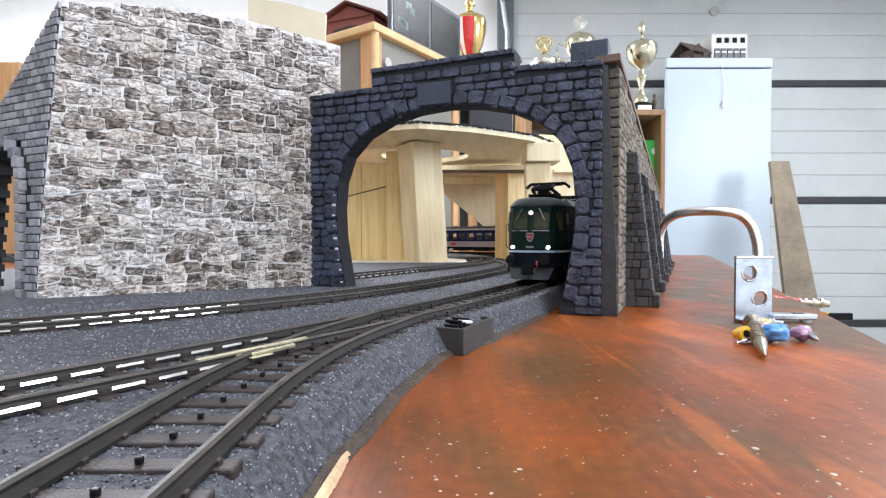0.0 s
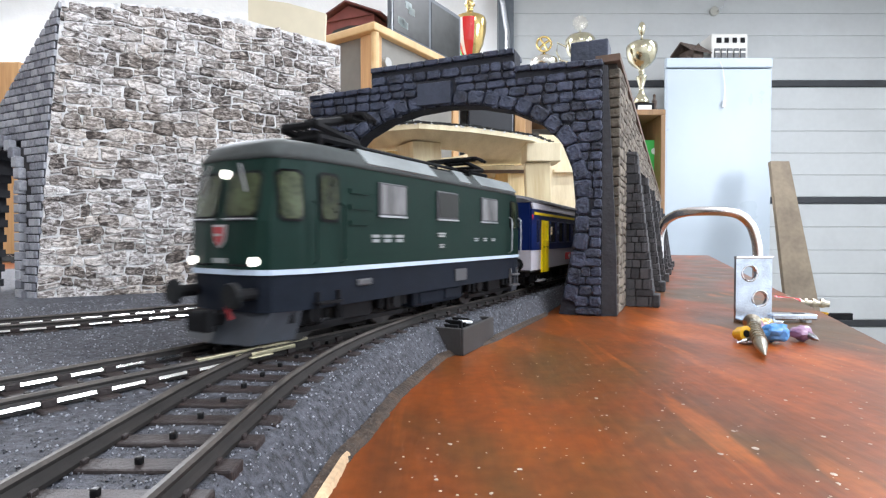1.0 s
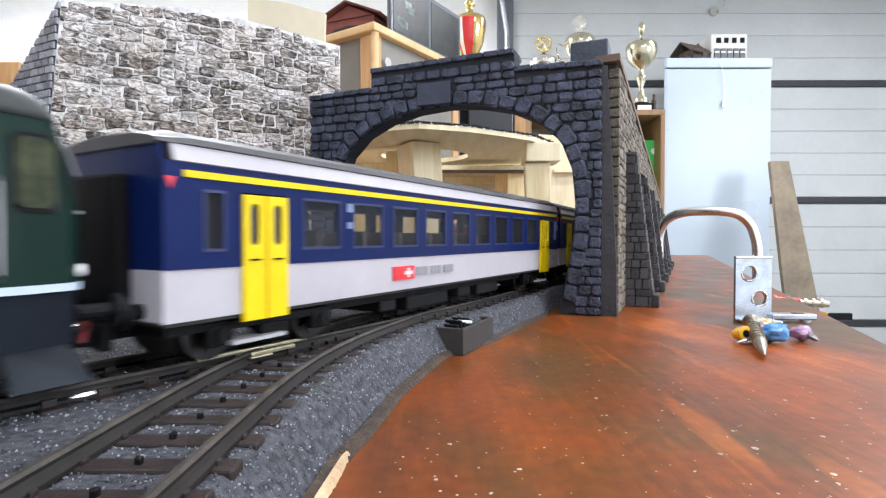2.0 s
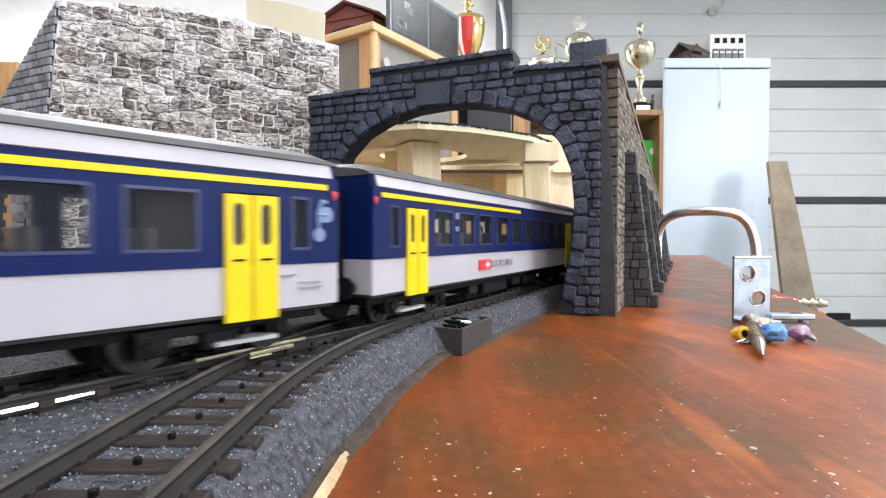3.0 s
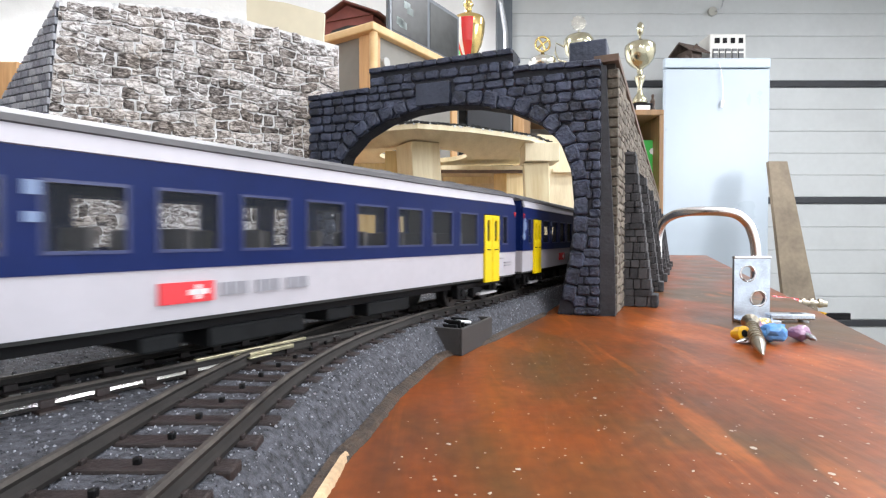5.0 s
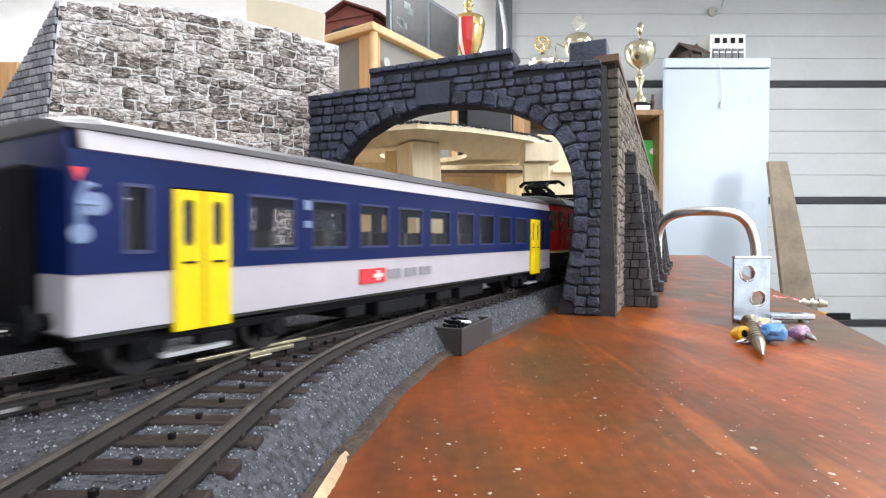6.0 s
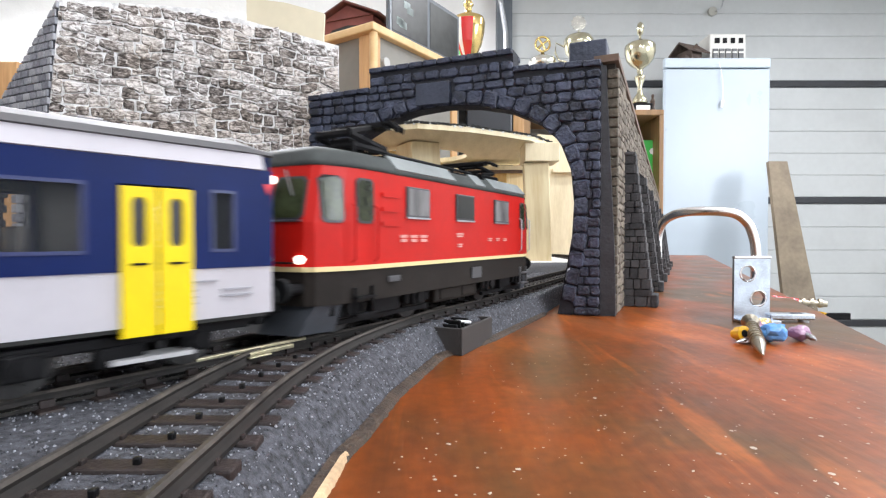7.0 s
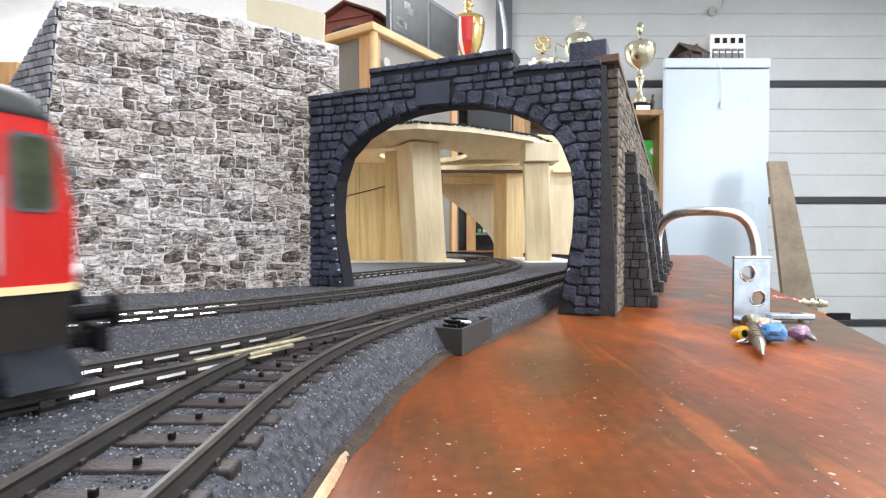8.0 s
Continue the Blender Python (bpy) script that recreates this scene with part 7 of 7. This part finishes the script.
def screw(name, a, b, r, mat, label, head=1.6, point=True):
    a, b = Vector(a), Vector(b)
    s = empty(name, pose(0, 0, 0), label, "screw", "loose screws and plugs")
    d = (b - a).normalized()
    L = (b - a).length
    part("shank", cyl(a, a + d * L * (0.72 if point else 1), r, n=14), mat, s)
    if point:
        part("point", cyl(a + d * L * 0.72, b, r, r * 0.12, 14), mat, s)
    bm = bmesh.new()
    n = 7
    for i in range(n):
        c = a + d * L * (0.15 + 0.55 * i / n)
        add_cyl(bm, c - d * r * 0.12, c + d * r * 0.12, r * 1.18, n=14)
    part("thread", bm, mat, s)
    part("head", cyl(a - d * r * 0.9, a + d * r * 0.2, r * head, r * 1.02, 14), mat, s)
    return s


screw("screw", (0.1167, 0.2030, 0.0050), (0.0968, 0.1615, 0.0018), 0.0020, M["brass_dull"], "thick dull brass-grey screw lying on the pile")
screw("screw", (0.1145, 0.1910, 0.0016), (0.1005, 0.1840, 0.0012), 0.0011, M["steel"], "thin grey steel screw")
pl = empty("wall_plug", pose(0.1060, 0.1900, 0.0032, 78, 0, 15), "yellow plastic wall plug", "wall plug", "loose screws and plugs")
part("collar", lathe([(0.0012, -0.0014), (0.0026, -0.0014), (0.0028, 0.0014), (0.0012, 0.0014)], 16), M["amber"], pl)
part("sleeve", cyl((0, 0, -0.0034), (0, 0, -0.0012), 0.0017, n=12), M["amber"], pl)
part("bore", cyl((0, 0, 0.0012), (0, 0, 0.0016), 0.0013, n=12), M["black"], pl)
for x, y, mt, lab, rz in ((0.1168, 0.1890, "bluecap", "crumpled blue foil sweet wrapper lump", 20), (0.1215, 0.2090, "pink", "mauve crumpled foil lump", 60), (0.1280, 0.1925, "pink", "small mauve plug on a steel screw", 10), (0.1275, 0.2140, "brass", "small dull brass pipe fitting", 0)):
    rg = random.Random(int(x * 1e5))
    bm = bmesh.new()
    bmesh.ops.create_icosphere(bm, subdivisions=3, radius=0.0044 if mt == "bluecap" else 0.0034)
    for v in bm.verts:
        v.co *= 1 + 0.30 * noise.noise(v.co * 420 + Vector((x * 900, 0, 0))) + rg.uniform(-0.04, 0.04)
        v.co.z *= 0.80
    low_z = min(v.co.z for v in bm.verts)
    ob = obj_from("foil_lump" if mt != "brass" else "brass_fitting", bm, M[mt], m=pose(x, y, -low_z, 0, 0, rz))
    tagged(ob, lab, "foil lump" if mt != "brass" else "fitting")
screw("screw", (0.1290, 0.1910, 0.0030), (0.1302, 0.1862, 0.0016), 0.0009, M["steel"], "short bright screw with mauve plug")

# point motor box beside the turnout
pm = empty("point_motor", pose(0.0060, 0.1680, 0, 0, 0, 66), "dark grey open point motor box beside the track", "point motor")
bm = bmesh.new()
for x0, x1, y0, y1 in ((0.0, 0.0275, 0.0, 0.0012), (0.0, 0.0275, 0.0128, 0.014), (0.0, 0.0012, 0.0012, 0.0128), (0.0263, 0.0275, 0.0012, 0.0128)):
    add_box(bm, x0, x1, y0, y1, 0, 0.0086, 0.0003)
add_box(bm, 0.001, 0.0265, 0.001, 0.013, 0, 0.0072)
for v in bm.verts:
    v.co.x *= 1.07
    v.co.y *= 0.56 + 0.36 * v.co.z / 0.0086
part("housing", bm, M["motor_grey"], pm)
bm = bmesh.new()
for i in range(5):
    add_box(bm, 0.005 + i * 0.003, 0.0065 + i * 0.003, 0.004, 0.010, 0.0068, 0.0088 + (i % 2) * 0.001, 0.0003)
part("lever", bm, M["black"], pm)
part("pin", cyl((0.010, 0.006, 0.0092), (0.016, 0.0035, 0.0082), 0.0006, n=8), M["white"], pm, "white lever pin")

# tool over the table's edge
tl = empty("bar_clamp", pose(0.2215, 0.330, -0.0052) @ Matrix.Scale(0.80, 4), "steel bar clamp with a red grip at the table's edge", "clamp")
part("grip", cyl((-0.016, 0.012, 0.0048), (-0.001, 0.003, 0.0036), 0.0030, 0.0026, 12), M["ruby"], tl, "red grip")
bm = bmesh.new()
add_cyl(bm, (-0.001, 0.003, 0.003), (0.016, -0.004, 0.0025), 0.0024, n=12)
for k in range(3):
    add_cyl(bm, (0.001 + k * 0.005, 0.0022 - k * 0.002, 0.003), (0.003 + k * 0.005, 0.0014 - k * 0.002, 0.003), 0.0036, n=12)
part("sleeve", bm, M["brass_dull"], tl)
part("bar", box(0.010, 0.030, -0.010, -0.0065, -0.0085, -0.0035, 0.0005), M["black"], tl)
part("collar", box(0.009, 0.0120, -0.0100, -0.003, -0.0070, -0.0030, 0.0006), M["amber"], tl)

# pale dried paint specks on the stained wood
rg = random.Random(21)
bm = bmesh.new()
placed = 0
while placed < 650:
    y = 0.07 + 0.75 * rg.random() ** 2.2
    x = bed_edge(min(y, 0.59)) + 0.006 + rg.random() * (0.10 + 0.35 * y)
    if (Vector((x, y)) - R0).cross(ed) > -0.004:
        continue
    if y > 0.24 and x < 0.118 + 0.44 * (y - 0.255):
        continue
    r = rg.uniform(0.00008, 0.00028) * (2.2 if rg.random() < 0.10 else 1)
    n = 7
    ring = [bm.verts.new((x + r * rg.uniform(0.8, 1.2) * math.cos(2 * math.pi * k / n), y + r * rg.uniform(0.6, 1.4) * math.sin(2 * math.pi * k / n), 0.00005)) for k in range(n)]
    c = bm.verts.new((x, y, 0.00010 + r * 0.2))
    for k in range(n):
        bm.faces.new((ring[k], ring[(k + 1) % n], c))
    placed += 1
tagged(obj_from("paint_specks", bm, M["speck"]), "pale dried specks on the stained table", "specks", kind="stuff")

# bright grains on the ballast
bm = bmesh.new()
octa = ((1, 0, 0), (0, 1, 0), (-1, 0, 0), (0, -1, 0), (0, 0, 1), (0, 0, -1))
for i in range(30000):
    y = 0.04 + 0.40 * rg.random() ** 1.6
    xe = bed_edge(y)
    d_ = rg.random() ** 1.3 * 0.20
    if d_ < 0.0006:
        continue
    x = xe - d_
    z = bed_height(d_, bed_slope(y))
    r = rg.uniform(0.00013, 0.00034) * (0.8 + 1.6 * y)
    q = Euler((rg.random() * 6, rg.random() * 6, rg.random() * 6)).to_matrix()
    vs = [bm.verts.new(Vector((x, y, z + 0.0001)) + q @ Vector(t) * r * rg.uniform(0.6, 1.1)) for t in octa]
    for f in ((0, 1, 4), (1, 2, 4), (2, 3, 4), (3, 0, 4), (1, 0, 5), (2, 1, 5), (3, 2, 5), (0, 3, 5)):
        bm.faces.new([vs[k] for k in f])
M["grain"] = stone_colours("ballast_grain", (0.018, 0.019, 0.023), (0.062, 0.065, 0.076), (0.33, 0.34, 0.38), fine=900, bump=0.2, rough=0.45)
tagged(obj_from("ballast_grains", bm, M["grain"]), "loose grey and sparkling ballast grains", "ballast", kind="stuff")

# brown glue line and pale chipped edge where the stained board meets the ballast
bm = bmesh.new()
rows_ = []
for i in range(160):
    y = 0.04 + 0.22 * i / 159
    x = bed_edge(y)
    w0 = 0.0012 + 0.0006 * noise.noise((y * 400, 1, 1))
    rows_.append([bm.verts.new((x - 0.0012 + 0.0005 * noise.noise((y * 700, 3, 1)), y, 0.0016)), bm.verts.new((x + w0 * 0.4, y, 0.0009)), bm.verts.new((x + w0, y, 0.00005))])
for a, b in zip(rows_, rows_[1:]):
    for k in (0, 1):
        bm.faces.new((a[k], a[k + 1], b[k + 1], b[k]))
flip_out(bm)
tagged(obj_from("glue_line", bm, M["glue"]), "brown dried glue line along the ballast", "glue", kind="stuff")
bm = bmesh.new()
rows_ = []
for i in range(40):
    y = 0.055 + 0.035 * i / 39
    x = bed_edge(y)
    w0 = 0.0008 * math.sin(math.pi * min(1, (39 - i + 3) / 30)) + 0.0004 * noise.noise((y * 900, 5, 1))
    rows_.append([bm.verts.new((x + 0.0002, y, 0.0012)), bm.verts.new((x + 0.0004 + max(0.0002, w0), y, 0.0010)), bm.verts.new((x + 0.0008 + max(0.0002, w0), y, 0.0001))])
for a, b in zip(rows_, rows_[1:]):
    for k in (0, 1):
        bm.faces.new((a[k], a[k + 1], b[k + 1], b[k]))
flip_out(bm)
tagged(obj_from("chipped_edge", bm, M["chip"]), "pale chipped wood edge of the board", "wood edge", kind="structure")
motions()
